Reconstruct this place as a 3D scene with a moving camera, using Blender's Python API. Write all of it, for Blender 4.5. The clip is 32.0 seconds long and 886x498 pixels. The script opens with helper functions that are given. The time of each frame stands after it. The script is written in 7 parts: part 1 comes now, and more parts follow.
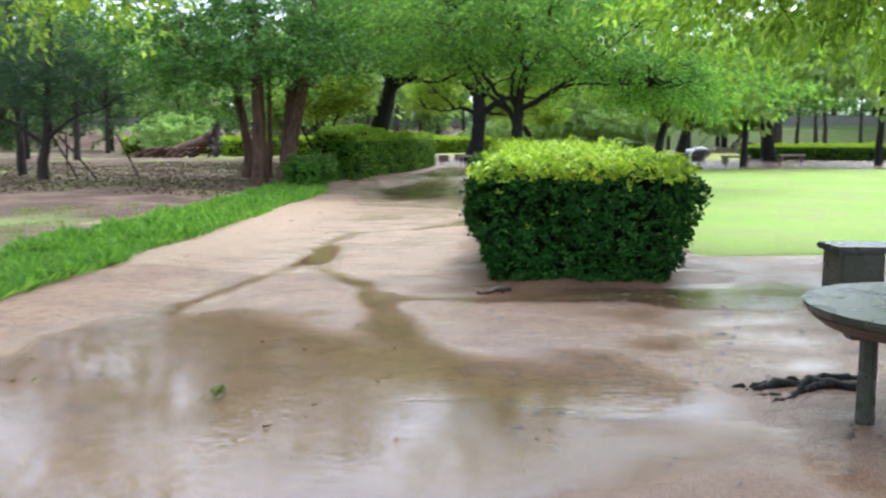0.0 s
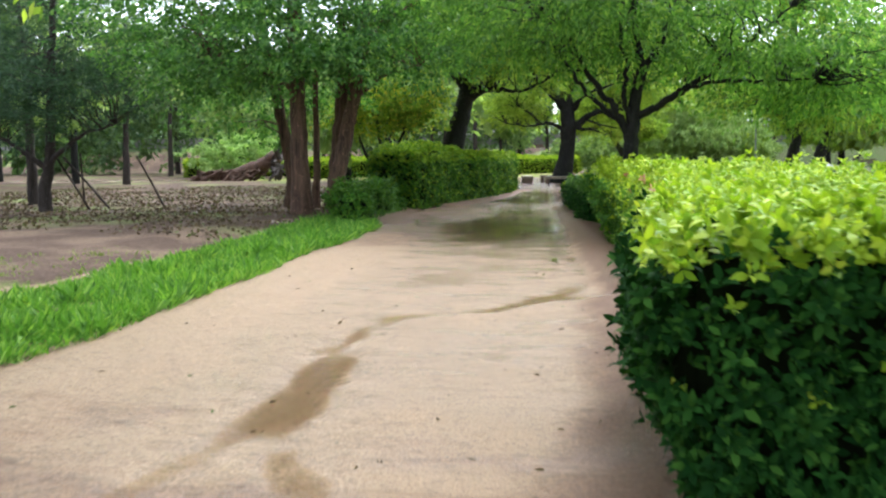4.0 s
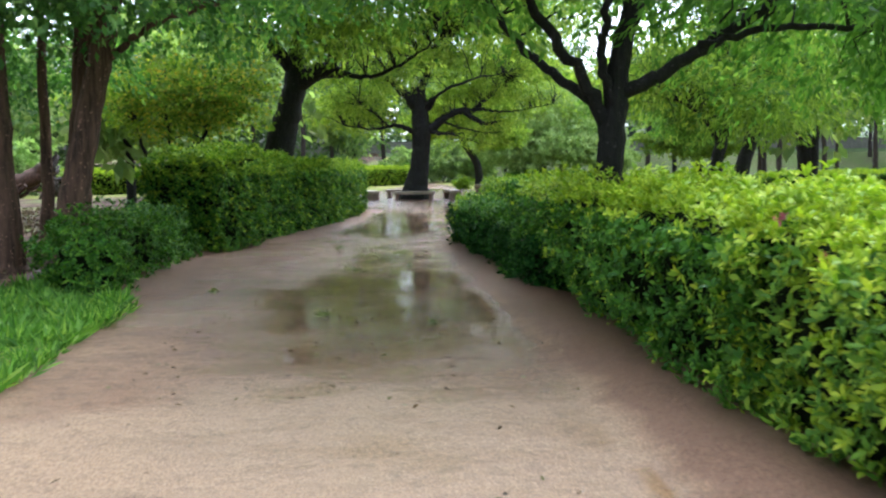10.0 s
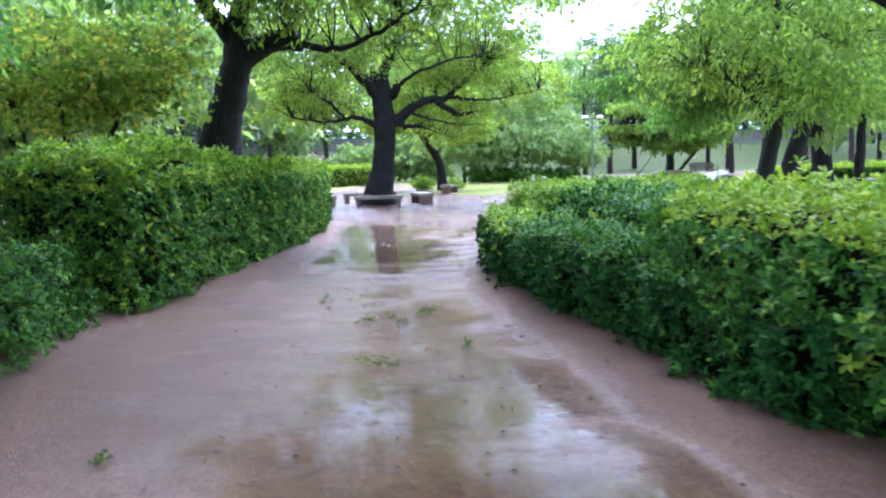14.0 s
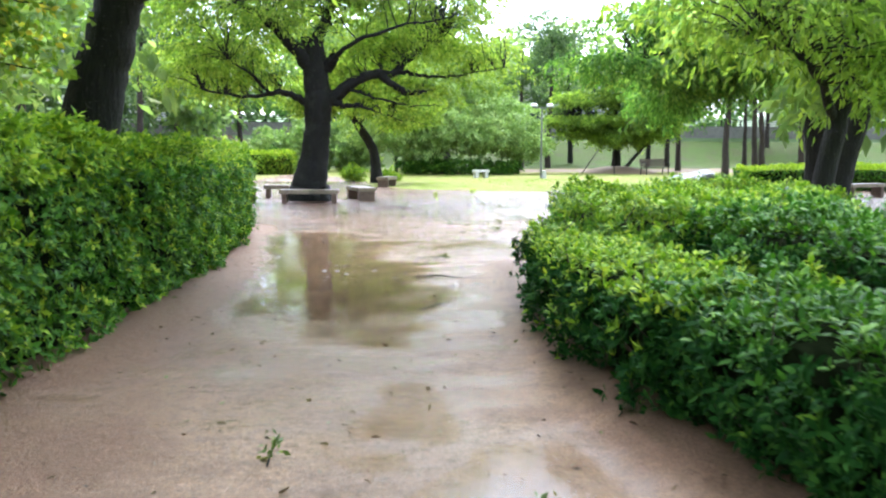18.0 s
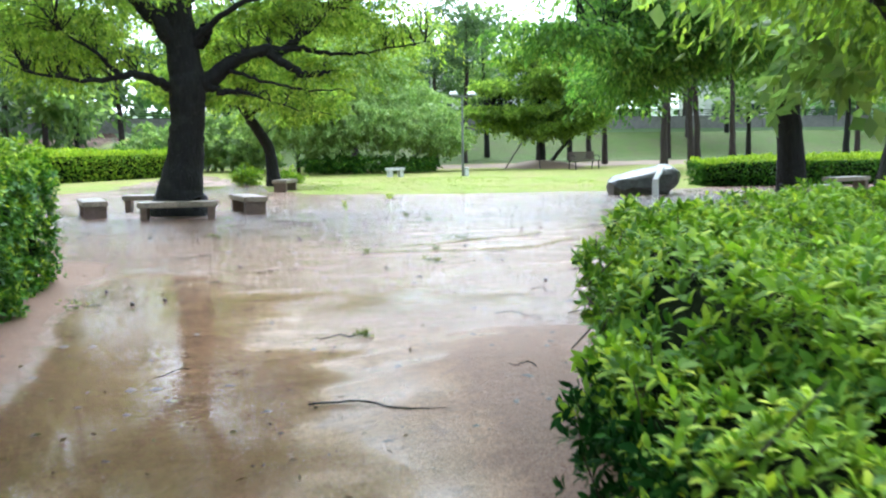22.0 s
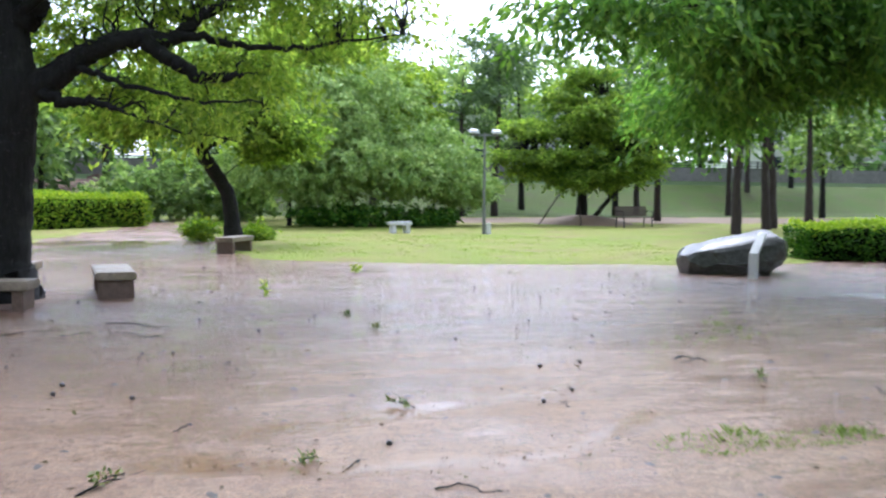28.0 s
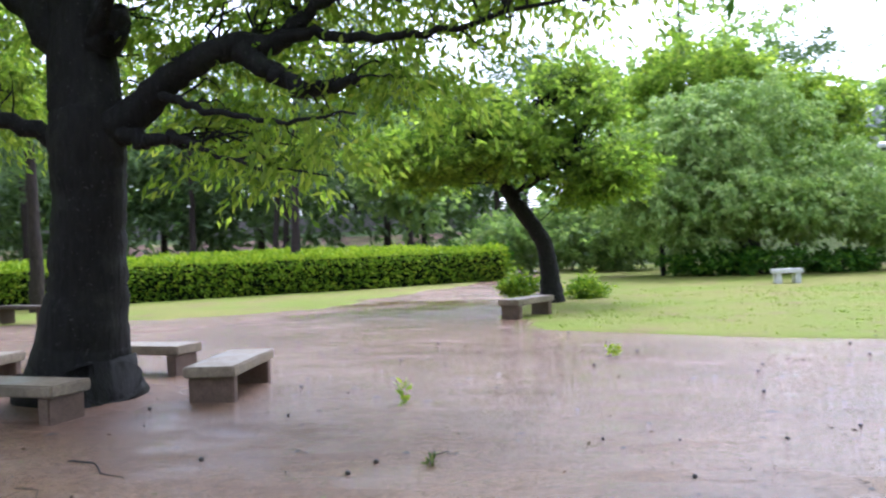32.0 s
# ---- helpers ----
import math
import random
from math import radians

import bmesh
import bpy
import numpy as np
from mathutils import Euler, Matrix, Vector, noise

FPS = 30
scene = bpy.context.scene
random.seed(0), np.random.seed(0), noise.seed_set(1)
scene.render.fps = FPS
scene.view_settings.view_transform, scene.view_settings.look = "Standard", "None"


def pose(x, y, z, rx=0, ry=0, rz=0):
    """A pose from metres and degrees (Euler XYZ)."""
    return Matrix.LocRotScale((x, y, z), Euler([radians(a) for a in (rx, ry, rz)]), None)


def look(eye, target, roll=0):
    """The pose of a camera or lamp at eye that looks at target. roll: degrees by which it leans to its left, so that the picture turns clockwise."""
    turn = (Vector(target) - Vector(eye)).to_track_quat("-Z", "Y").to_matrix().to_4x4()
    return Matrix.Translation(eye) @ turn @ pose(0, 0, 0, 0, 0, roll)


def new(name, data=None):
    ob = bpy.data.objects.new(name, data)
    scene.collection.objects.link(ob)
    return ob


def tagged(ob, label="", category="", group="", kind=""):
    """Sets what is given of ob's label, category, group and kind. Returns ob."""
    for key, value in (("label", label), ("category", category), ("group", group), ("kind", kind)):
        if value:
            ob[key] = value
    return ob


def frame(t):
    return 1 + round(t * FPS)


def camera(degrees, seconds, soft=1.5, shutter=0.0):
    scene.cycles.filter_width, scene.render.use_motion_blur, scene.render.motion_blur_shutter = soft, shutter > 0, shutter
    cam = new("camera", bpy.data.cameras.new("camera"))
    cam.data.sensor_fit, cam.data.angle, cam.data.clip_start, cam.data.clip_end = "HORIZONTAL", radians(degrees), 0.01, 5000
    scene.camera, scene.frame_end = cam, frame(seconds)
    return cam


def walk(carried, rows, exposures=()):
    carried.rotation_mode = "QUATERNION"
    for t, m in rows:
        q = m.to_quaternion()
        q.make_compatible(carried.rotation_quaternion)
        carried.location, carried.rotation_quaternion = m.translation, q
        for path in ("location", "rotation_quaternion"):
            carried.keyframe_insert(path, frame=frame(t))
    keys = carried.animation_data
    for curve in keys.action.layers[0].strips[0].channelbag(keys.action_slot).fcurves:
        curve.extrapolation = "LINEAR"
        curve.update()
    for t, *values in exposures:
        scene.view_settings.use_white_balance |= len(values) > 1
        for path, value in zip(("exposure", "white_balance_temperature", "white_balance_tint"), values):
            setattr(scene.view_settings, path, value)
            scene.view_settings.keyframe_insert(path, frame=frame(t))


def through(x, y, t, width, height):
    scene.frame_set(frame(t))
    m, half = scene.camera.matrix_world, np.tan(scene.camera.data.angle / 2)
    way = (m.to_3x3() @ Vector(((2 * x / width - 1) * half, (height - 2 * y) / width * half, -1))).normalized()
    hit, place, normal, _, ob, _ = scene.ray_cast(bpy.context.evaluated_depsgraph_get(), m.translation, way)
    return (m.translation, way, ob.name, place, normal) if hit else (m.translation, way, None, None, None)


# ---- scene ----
cam = camera(52, 32.0, soft=2.2, shutter=0.5)
PATH = [
    (0, (1.490, 0.302, 1.504), (1.249, 4.263, 1.003), -0.03),
    (0.5, (1.407, 0.994, 1.504), (1.366, 4.961, 0.996), -0.66),
    (1, (1.345, 1.702, 1.508), (1.357, 5.668, 0.985), -1.45),
    (1.5, (1.337, 2.443, 1.500), (1.435, 6.407, 0.973), -1.53),
    (2, (1.333, 3.203, 1.466), (1.426, 7.168, 0.949), -0.65),
    (2.5, (1.339, 3.995, 1.464), (1.150, 7.964, 1.007), -0.25),
    (3, (1.313, 4.756, 1.452), (0.728, 8.687, 1.008), -0.35),
    (3.5, (1.156, 5.450, 1.442), (0.545, 9.380, 1.011), -0.39),
    (5.5, (0.448, 8.360, 1.569), (0.210, 12.335, 1.188), -0.73),
    (6, (0.322, 9.024, 1.554), (0.278, 13.002, 1.131), -0.22),
    (6.5, (0.250, 9.719, 1.551), (0.265, 13.694, 1.104), -1.19),
    (7, (0.197, 10.426, 1.536), (0.306, 14.400, 1.098), -1.19),
    (7.5, (0.103, 11.154, 1.515), (0.236, 15.133, 1.127), -1.74),
    (8, (0.083, 11.940, 1.527), (0.200, 15.920, 1.147), -1.28),
    (8.5, (0.058, 12.731, 1.518), (0.185, 16.714, 1.171), -1.13),
    (9, (0.000, 13.503, 1.485), (0.117, 17.486, 1.136), -0.81),
    (9.5, (-0.127, 14.206, 1.462), (-0.011, 18.187, 1.088), -0.74),
    (10, (-0.268, 14.889, 1.450), (-0.104, 18.868, 1.073), -0.64),
    (10.5, (-0.388, 15.570, 1.453), (-0.157, 19.545, 1.067), -0.65),
    (11, (-0.528, 16.254, 1.454), (-0.171, 20.218, 1.064), -0.37),
    (11.5, (-0.648, 16.932, 1.460), (-0.273, 20.894, 1.062), -0.49),
    (12, (-0.739, 17.617, 1.483), (-0.349, 21.579, 1.096), -0.72),
    (12.5, (-0.831, 18.314, 1.487), (-0.418, 22.275, 1.110), -1.02),
    (13, (-0.946, 19.038, 1.494), (-0.524, 22.998, 1.118), -1.17),
    (13.5, (-1.041, 19.779, 1.505), (-0.615, 23.738, 1.122), -1.35),
    (15.5, (-1.652, 22.430, 1.485), (-1.078, 26.365, 1.054), -0.88),
    (16, (-1.667, 23.112, 1.482), (-1.039, 27.038, 1.044), -0.31),
    (16.5, (-1.631, 23.796, 1.488), (-0.891, 27.703, 1.054), -0.24),
    (17, (-1.575, 24.483, 1.494), (-0.788, 28.381, 1.069), -0.05),
    (17.5, (-1.505, 25.169, 1.496), (-0.683, 29.060, 1.065), 0.02),
    (18, (-1.455, 25.849, 1.493), (-0.626, 29.737, 1.048), 0.24),
    (18.5, (-1.407, 26.520, 1.487), (-0.568, 30.405, 1.038), -0.84),
    (19, (-1.333, 27.176, 1.481), (-0.471, 31.058, 1.054), -1.44),
    (19.5, (-1.190, 27.817, 1.482), (-0.296, 31.695, 1.074), -1.59),
    (20, (-1.020, 28.450, 1.482), (-0.030, 32.304, 1.068), -1.28),
    (20.5, (-0.863, 29.081, 1.478), (0.226, 32.908, 1.070), -1.09),
    (21, (-0.728, 29.715, 1.477), (0.435, 33.520, 1.068), -0.92),
    (21.5, (-0.575, 30.356, 1.485), (0.625, 34.145, 1.032), -0.91),
    (22, (-0.402, 31.013, 1.497), (0.808, 34.797, 1.028), -0.78),
    (22.5, (-0.212, 31.693, 1.499), (0.964, 35.485, 1.012), -0.46),
    (23, (-0.001, 32.386, 1.494), (1.101, 36.200, 0.998), -0.83),
    (23.5, (0.184, 33.080, 1.484), (1.246, 36.903, 0.976), -1.32),
    (24, (0.363, 33.746, 1.479), (1.393, 37.579, 0.979), -1.61),
    (24.5, (0.542, 34.365, 1.481), (1.566, 38.201, 0.999), -1.42),
    (25, (0.809, 34.953, 1.483), (1.962, 38.768, 1.146), -0.71),
    (25.5, (1.051, 35.509, 1.475), (2.329, 39.286, 1.153), -0.24),
    (27.5, (2.398, 37.509, 1.489), (3.608, 41.314, 1.244), 0.50),
    (28, (2.765, 38.132, 1.488), (3.815, 41.983, 1.233), 0.49),
    (28.5, (3.126, 38.760, 1.505), (3.987, 42.660, 1.277), 0.48),
    (29, (3.445, 39.408, 1.522), (4.191, 43.331, 1.292), 0.25),
    (29.5, (3.831, 40.080, 1.529), (4.239, 44.054, 1.328), -0.90),
    (30, (4.184, 40.713, 1.523), (4.423, 44.703, 1.358), -1.34),
    (30.5, (4.610, 41.317, 1.520), (4.537, 45.314, 1.371), -2.34),
    (31, (5.032, 41.859, 1.514), (4.733, 45.847, 1.432), -1.14),
    (31.5, (5.480, 42.347, 1.505), (4.913, 46.306, 1.444), -2.06),
    (32, (5.963, 42.799, 1.498), (5.077, 46.700, 1.466), -2.21),
]
EXPOSURES = [(0.0, 2.15, 5600, 12.0), (3.5, 2.12, 5900, 9.0), (6.0, 1.87, 5600, 7.0), (9.0, 2.02, 5850, 6.0), (11.0, 2.3, 5000, 21.0), (12.0, 2.66, 4600, 34.0), (13.0, 2.76, 4700, 36.0), (15.5, 2.72, 5000, 12.0), (18.0, 2.74, 5550, 11.0), (20.0, 2.74, 5600, 10.0), (22.0, 2.46, 5350, 6.0), (23.0, 2.4, 5200, 4.0), (24.0, 2.13, 5150, 4.0), (25.0, 2.04, 5250, 6.0), (28.0, 1.98, 5400, 17.0), (32.0, 1.98, 5400, 20.0)]
walk(cam, [(t, look(eye, target, roll)) for t, eye, target, roll in PATH], EXPOSURES)

# ---- sky and light: a bright overcast, rainy day ----
world = bpy.data.worlds.new("overcast_sky")
scene.world = world
world.use_nodes = True
wn = world.node_tree.nodes
wl = world.node_tree.links
sky = wn.new("ShaderNodeTexSky")
sky.sky_type = "NISHITA"
sky.sun_disc = False
sky.sun_elevation = radians(60)
sky.sun_rotation = radians(20)
sky.air_density, sky.dust_density, sky.ozone_density = 1.0, 2.5, 1.0
grey = wn.new("ShaderNodeHueSaturation")
grey.inputs["Saturation"].default_value = 0.22
wl.new(sky.outputs["Color"], grey.inputs["Color"])
wl.new(grey.outputs["Color"], wn["Background"].inputs["Color"])
wn["Background"].inputs["Strength"].default_value = 0.15
sun_data = bpy.data.lights.new("veiled_sun", "SUN")
sun_data.energy, sun_data.angle, sun_data.color = 0.55, radians(26), (1.0, 0.98, 0.95)
sun = new("veiled_sun", sun_data)
sun.matrix_world = look((0, 0, 60), (-12.2, -32.4, 0))


# ---- materials ----
def material(name):
    m = bpy.data.materials.new(name)
    m.use_nodes = True
    n, l = m.node_tree.nodes, m.node_tree.links
    return m, n, l, n["Principled BSDF"]


def ramp(n, l, source, stops):
    r = n.new("ShaderNodeValToRGB")
    while len(r.color_ramp.elements) < len(stops):
        r.color_ramp.elements.new(0.5)
    for e, (p, c) in zip(r.color_ramp.elements, stops):
        e.position, e.color = p, (*c, 1)
    l.new(source, r.inputs["Fac"])
    return r.outputs["Color"]


def noise_tex(n, l, coords, scale, detail=4, rough=0.55):
    t = n.new("ShaderNodeTexNoise")
    t.inputs["Scale"].default_value, t.inputs["Detail"].default_value, t.inputs["Roughness"].default_value = scale, detail, rough
    l.new(coords, t.inputs["Vector"])
    return t.outputs["Fac"]


def mix(n, l, fac, a, b, mode="MIX"):
    x = n.new("ShaderNodeMix")
    x.data_type, x.blend_type = "RGBA", mode
    for s, v in ((x.inputs[0], fac), (x.inputs[6], a), (x.inputs[7], b)):
        if isinstance(v, (float, int)):
            s.default_value = v
        elif isinstance(v, tuple):
            s.default_value = (*v, 1)
        else:
            l.new(v, s)
    return x.outputs[2]


def bump(n, l, bsdf, source, strength, distance):
    b = n.new("ShaderNodeBump")
    b.inputs["Strength"].default_value, b.inputs["Distance"].default_value = strength, distance
    l.new(source, b.inputs["Height"])
    l.new(b.outputs["Normal"], bsdf.inputs["Normal"])


def where(n):
    return n.new("ShaderNodeNewGeometry").outputs["Position"]


def leaf_material(name, dark, light, tint=None, rough=0.38, through=0.35, spec=0.3):
    """Leaves that differ one from another, a little translucent and wet."""
    m, n, l, p = material(name)
    geo = n.new("ShaderNodeNewGeometry")
    one = geo.outputs["Random Per Island"]
    stops = [(0.0, dark), (0.75, light)] + ([(1.0, tint)] if tint else [])
    c = ramp(n, l, one, stops)
    patch = noise_tex(n, l, geo.outputs["Position"], 0.9, 2)
    c = mix(n, l, ramp(n, l, patch, [(0.35, (0, 0, 0)), (0.7, (1, 1, 1))]), c, mix(n, l, 1.0, c, (0.78, 0.85, 0.75), "MULTIPLY"))
    l.new(c, p.inputs["Base Color"])
    p.inputs["Roughness"].default_value = rough
    p.inputs["Specular IOR Level"].default_value = spec
    t = n.new("ShaderNodeBsdfTranslucent")
    l.new(mix(n, l, 1.0, c, (1.0, 1.1, 0.5), "MULTIPLY"), t.inputs["Color"])
    s = n.new("ShaderNodeMixShader")
    s.inputs[0].default_value = through
    l.new(p.outputs[0], s.inputs[1])
    l.new(t.outputs[0], s.inputs[2])
    l.new(s.outputs[0], n["Material Output"].inputs["Surface"])
    return m


def bark_material(name, dark, light, scale=9.0, stretch=0.18, moss=None):
    m, n, l, p = material(name)
    co = n.new("ShaderNodeMapping")
    co.inputs["Scale"].default_value = (1, 1, stretch)
    l.new(where(n), co.inputs["Vector"])
    f = noise_tex(n, l, co.outputs[0], scale * 2.2, 6, 0.65)
    g = noise_tex(n, l, co.outputs[0], scale * 0.5, 3)
    c = mix(n, l, g, ramp(n, l, f, [(0.3, dark), (0.7, light)]), ramp(n, l, f, [(0.25, tuple(v * 0.6 for v in dark)), (0.8, tuple(v * 0.8 for v in light))]))
    if moss:
        k = noise_tex(n, l, where(n), 2.3, 4)
        c = mix(n, l, ramp(n, l, k, [(0.55, (0, 0, 0)), (0.7, (0.7, 0.7, 0.7))]), c, moss)
    fleck = noise_tex(n, l, where(n), 26, 3, 0.6)
    c = mix(n, l, ramp(n, l, fleck, [(0.63, (0, 0, 0)), (0.70, (0.6, 0.6, 0.6))]), c, tuple(min(1, v * 3.5 + 0.02) for v in light))
    l.new(c, p.inputs["Base Color"])
    p.inputs["Roughness"].default_value = 0.75
    p.inputs["Specular IOR Level"].default_value = 0.25
    bump(n, l, p, f, 1.0, 0.05)
    return m


def stone_material(name, a, b, scale=14.0, rough=0.6, stain=(0.05, 0.055, 0.04), amount=0.6, spec=0.5):
    m, n, l, p = material(name)
    pos = where(n)
    f = noise_tex(n, l, pos, scale, 6, 0.6)
    k = noise_tex(n, l, pos, scale * 0.17, 4)
    grain = noise_tex(n, l, pos, scale * 9, 2)
    c = ramp(n, l, f, [(0.3, a), (0.72, b)])
    c = mix(n, l, ramp(n, l, k, [(0.48, (0, 0, 0)), (0.68, (amount, amount, amount))]), c, stain)
    c = mix(n, l, 0.25, c, ramp(n, l, grain, [(0.4, tuple(v * 0.5 for v in a)), (0.6, tuple(min(1, v * 1.3) for v in b))]))
    l.new(c, p.inputs["Base Color"])
    l.new(ramp(n, l, k, [(0.4, (rough,) * 3), (0.7, (rough * 0.5,) * 3)]), p.inputs["Roughness"])
    p.inputs["Specular IOR Level"].default_value = spec
    bump(n, l, p, f, 0.35, 0.01)
    return m


def plain_material(name, colour, rough=0.5, metal=0.0, scale=25.0, vary=0.25, spec=0.5):
    m, n, l, p = material(name)
    f = noise_tex(n, l, where(n), scale, 5)
    g = noise_tex(n, l, where(n), scale * 0.12, 3)
    c = ramp(n, l, f, [(0.3, tuple(v * (1 - vary) for v in colour)), (0.7, colour)])
    c = mix(n, l, ramp(n, l, g, [(0.5, (0, 0, 0)), (0.75, (0.5, 0.5, 0.5))]), c, tuple(v * 0.55 for v in colour))
    l.new(c, p.inputs["Base Color"])
    p.inputs["Roughness"].default_value, p.inputs["Metallic"].default_value, p.inputs["Specular IOR Level"].default_value = rough, metal, spec
    bump(n, l, p, f, 0.15, 0.004)
    return m


def mud_material():
    """Rain-soaked mud: red-brown soil at the feet of the hedges, pale silt where the water has run, wet films in the hollows."""
    m, n, l, p = material("wet_mud")
    pos = where(n)

    def field(name):
        a_ = n.new("ShaderNodeAttribute")
        a_.attribute_name = name
        return a_.outputs["Fac"]

    def math_(op, x, y, z=None):
        q = n.new("ShaderNodeMath")
        q.operation = op
        for s_, v_ in zip(q.inputs, (x, y, z)):
            if v_ is None:
                continue
            if isinstance(v_, (int, float)):
                s_.default_value = v_
            else:
                l.new(v_, s_)
        return q.outputs[0]

    streak = n.new("ShaderNodeMapping")
    streak.inputs["Scale"].default_value = (0.4, 1.0, 1.0)
    streak.inputs["Rotation"].default_value = (0, 0, radians(12))
    l.new(pos, streak.inputs["Vector"])
    flow = streak.outputs[0]
    big = noise_tex(n, l, pos, 0.45, 5, 0.6)
    mid = noise_tex(n, l, flow, 2.3, 7, 0.68)
    small = noise_tex(n, l, pos, 11.0, 6, 0.68)
    fine = noise_tex(n, l, pos, 60, 4, 0.7)
    c = ramp(n, l, big, [(0.3, (0.20, 0.108, 0.060)), (0.5, (0.285, 0.168, 0.098)), (0.7, (0.36, 0.226, 0.138))])
    c = mix(n, l, ramp(n, l, mid, [(0.48, (0, 0, 0)), (0.66, (0.7, 0.7, 0.7))]), c, (0.185, 0.105, 0.066))
    silt = math_("MULTIPLY_ADD", math_("SUBTRACT", mid, 0.5), 1.3, field("silt"))
    c = mix(n, l, ramp(n, l, silt, [(0.30, (0, 0, 0)), (0.62, (1, 1, 1))]), c, ramp(n, l, small, [(0.3, (0.34, 0.22, 0.13)), (0.7, (0.44, 0.30, 0.19))]))
    red = math_("MULTIPLY_ADD", math_("SUBTRACT", mid, 0.5), 1.2, field("red"))
    c = mix(n, l, ramp(n, l, red, [(0.22, (0, 0, 0)), (0.6, (0.95, 0.95, 0.95))]), c, ramp(n, l, small, [(0.3, (0.15, 0.078, 0.046)), (0.7, (0.26, 0.145, 0.088))]))
    # Darkest earth before the block hedge: wet soil plus painted hedge shade.
    c = mix(n, l, ramp(n, l, math_("MULTIPLY", red, 0.5), [(0.5, (0, 0, 0)), (0.8, (0.9, 0.9, 0.9))]), c, (0.10, 0.055, 0.032))
    c = mix(n, l, ramp(n, l, small, [(0.47, (0, 0, 0)), (0.66, (0.75, 0.75, 0.75))]), c, mix(n, l, 1.0, c, (0.55, 0.52, 0.5), "MULTIPLY"))
    c = mix(n, l, 0.62, c, mix(n, l, 1.0, c, ramp(n, l, fine, [(0.32, (0.25, 0.23, 0.21)), (0.5, (0.9, 0.9, 0.9)), (0.7, (1.6, 1.6, 1.6))]), "MULTIPLY"))
    grit = noise_tex(n, l, pos, 150, 3, 0.7)
    c = mix(n, l, ramp(n, l, grit, [(0.58, (0, 0, 0)), (0.68, (0.55, 0.55, 0.55))]), c, (0.05, 0.036, 0.026))
    # the film of water: lowest ground is the wettest
    xyz = n.new("ShaderNodeSeparateXYZ")
    l.new(pos, xyz.inputs[0])
    low = n.new("ShaderNodeMapRange")
    low.inputs["From Min"].default_value, low.inputs["From Max"].default_value = 0.028, 0.070
    low.inputs["To Min"].default_value, low.inputs["To Max"].default_value = 1.0, 0.0
    l.new(math_("MULTIPLY_ADD", mid, 0.075, xyz.outputs["Z"]), low.inputs["Value"])
    film = low.outputs[0]
    c = mix(n, l, ramp(n, l, film, [(0.45, (0, 0, 0)), (0.95, (1, 1, 1))]), c, mix(n, l, 1.0, c, (0.80, 0.72, 0.62), "MULTIPLY"))
    l.new(c, p.inputs["Base Color"])
    p.inputs["Roughness"].default_value = 0.6
    p.inputs["Specular IOR Level"].default_value = 0.25
    l.new(ramp(n, l, film, [(0.0, (0.35, 0.35, 0.35)), (0.4, (0.75, 0.75, 0.75)), (0.75, (1.0, 1.0, 1.0))]), p.inputs["Coat Weight"])
    l.new(ramp(n, l, film, [(0.0, (0.24, 0.24, 0.24)), (0.45, (0.11, 0.11, 0.11)), (0.9, (0.03, 0.03, 0.03))]), p.inputs["Coat Roughness"])
    p.inputs["Coat IOR"].default_value = 1.36
    bump(n, l, p, math_("MULTIPLY_ADD", small, 2.2, fine), 0.9, 0.02)
    b = n.new("ShaderNodeBump")
    l.new(ramp(n, l, film, [(0.0, (1.0, 1.0, 1.0)), (0.5, (0.6, 0.6, 0.6)), (1.0, (0.12, 0.12, 0.12))]), b.inputs["Strength"])
    b.inputs["Distance"].default_value = 0.022
    rip = noise_tex(n, l, flow, 8.0, 6, 0.7)
    chop = noise_tex(n, l, pos, 30, 4, 0.65)
    l.new(math_("MULTIPLY_ADD", chop, 0.5, math_("MULTIPLY_ADD", fine, 0.7, rip)), b.inputs["Height"])
    l.new(b.outputs["Normal"], p.inputs["Coat Normal"])
    return m


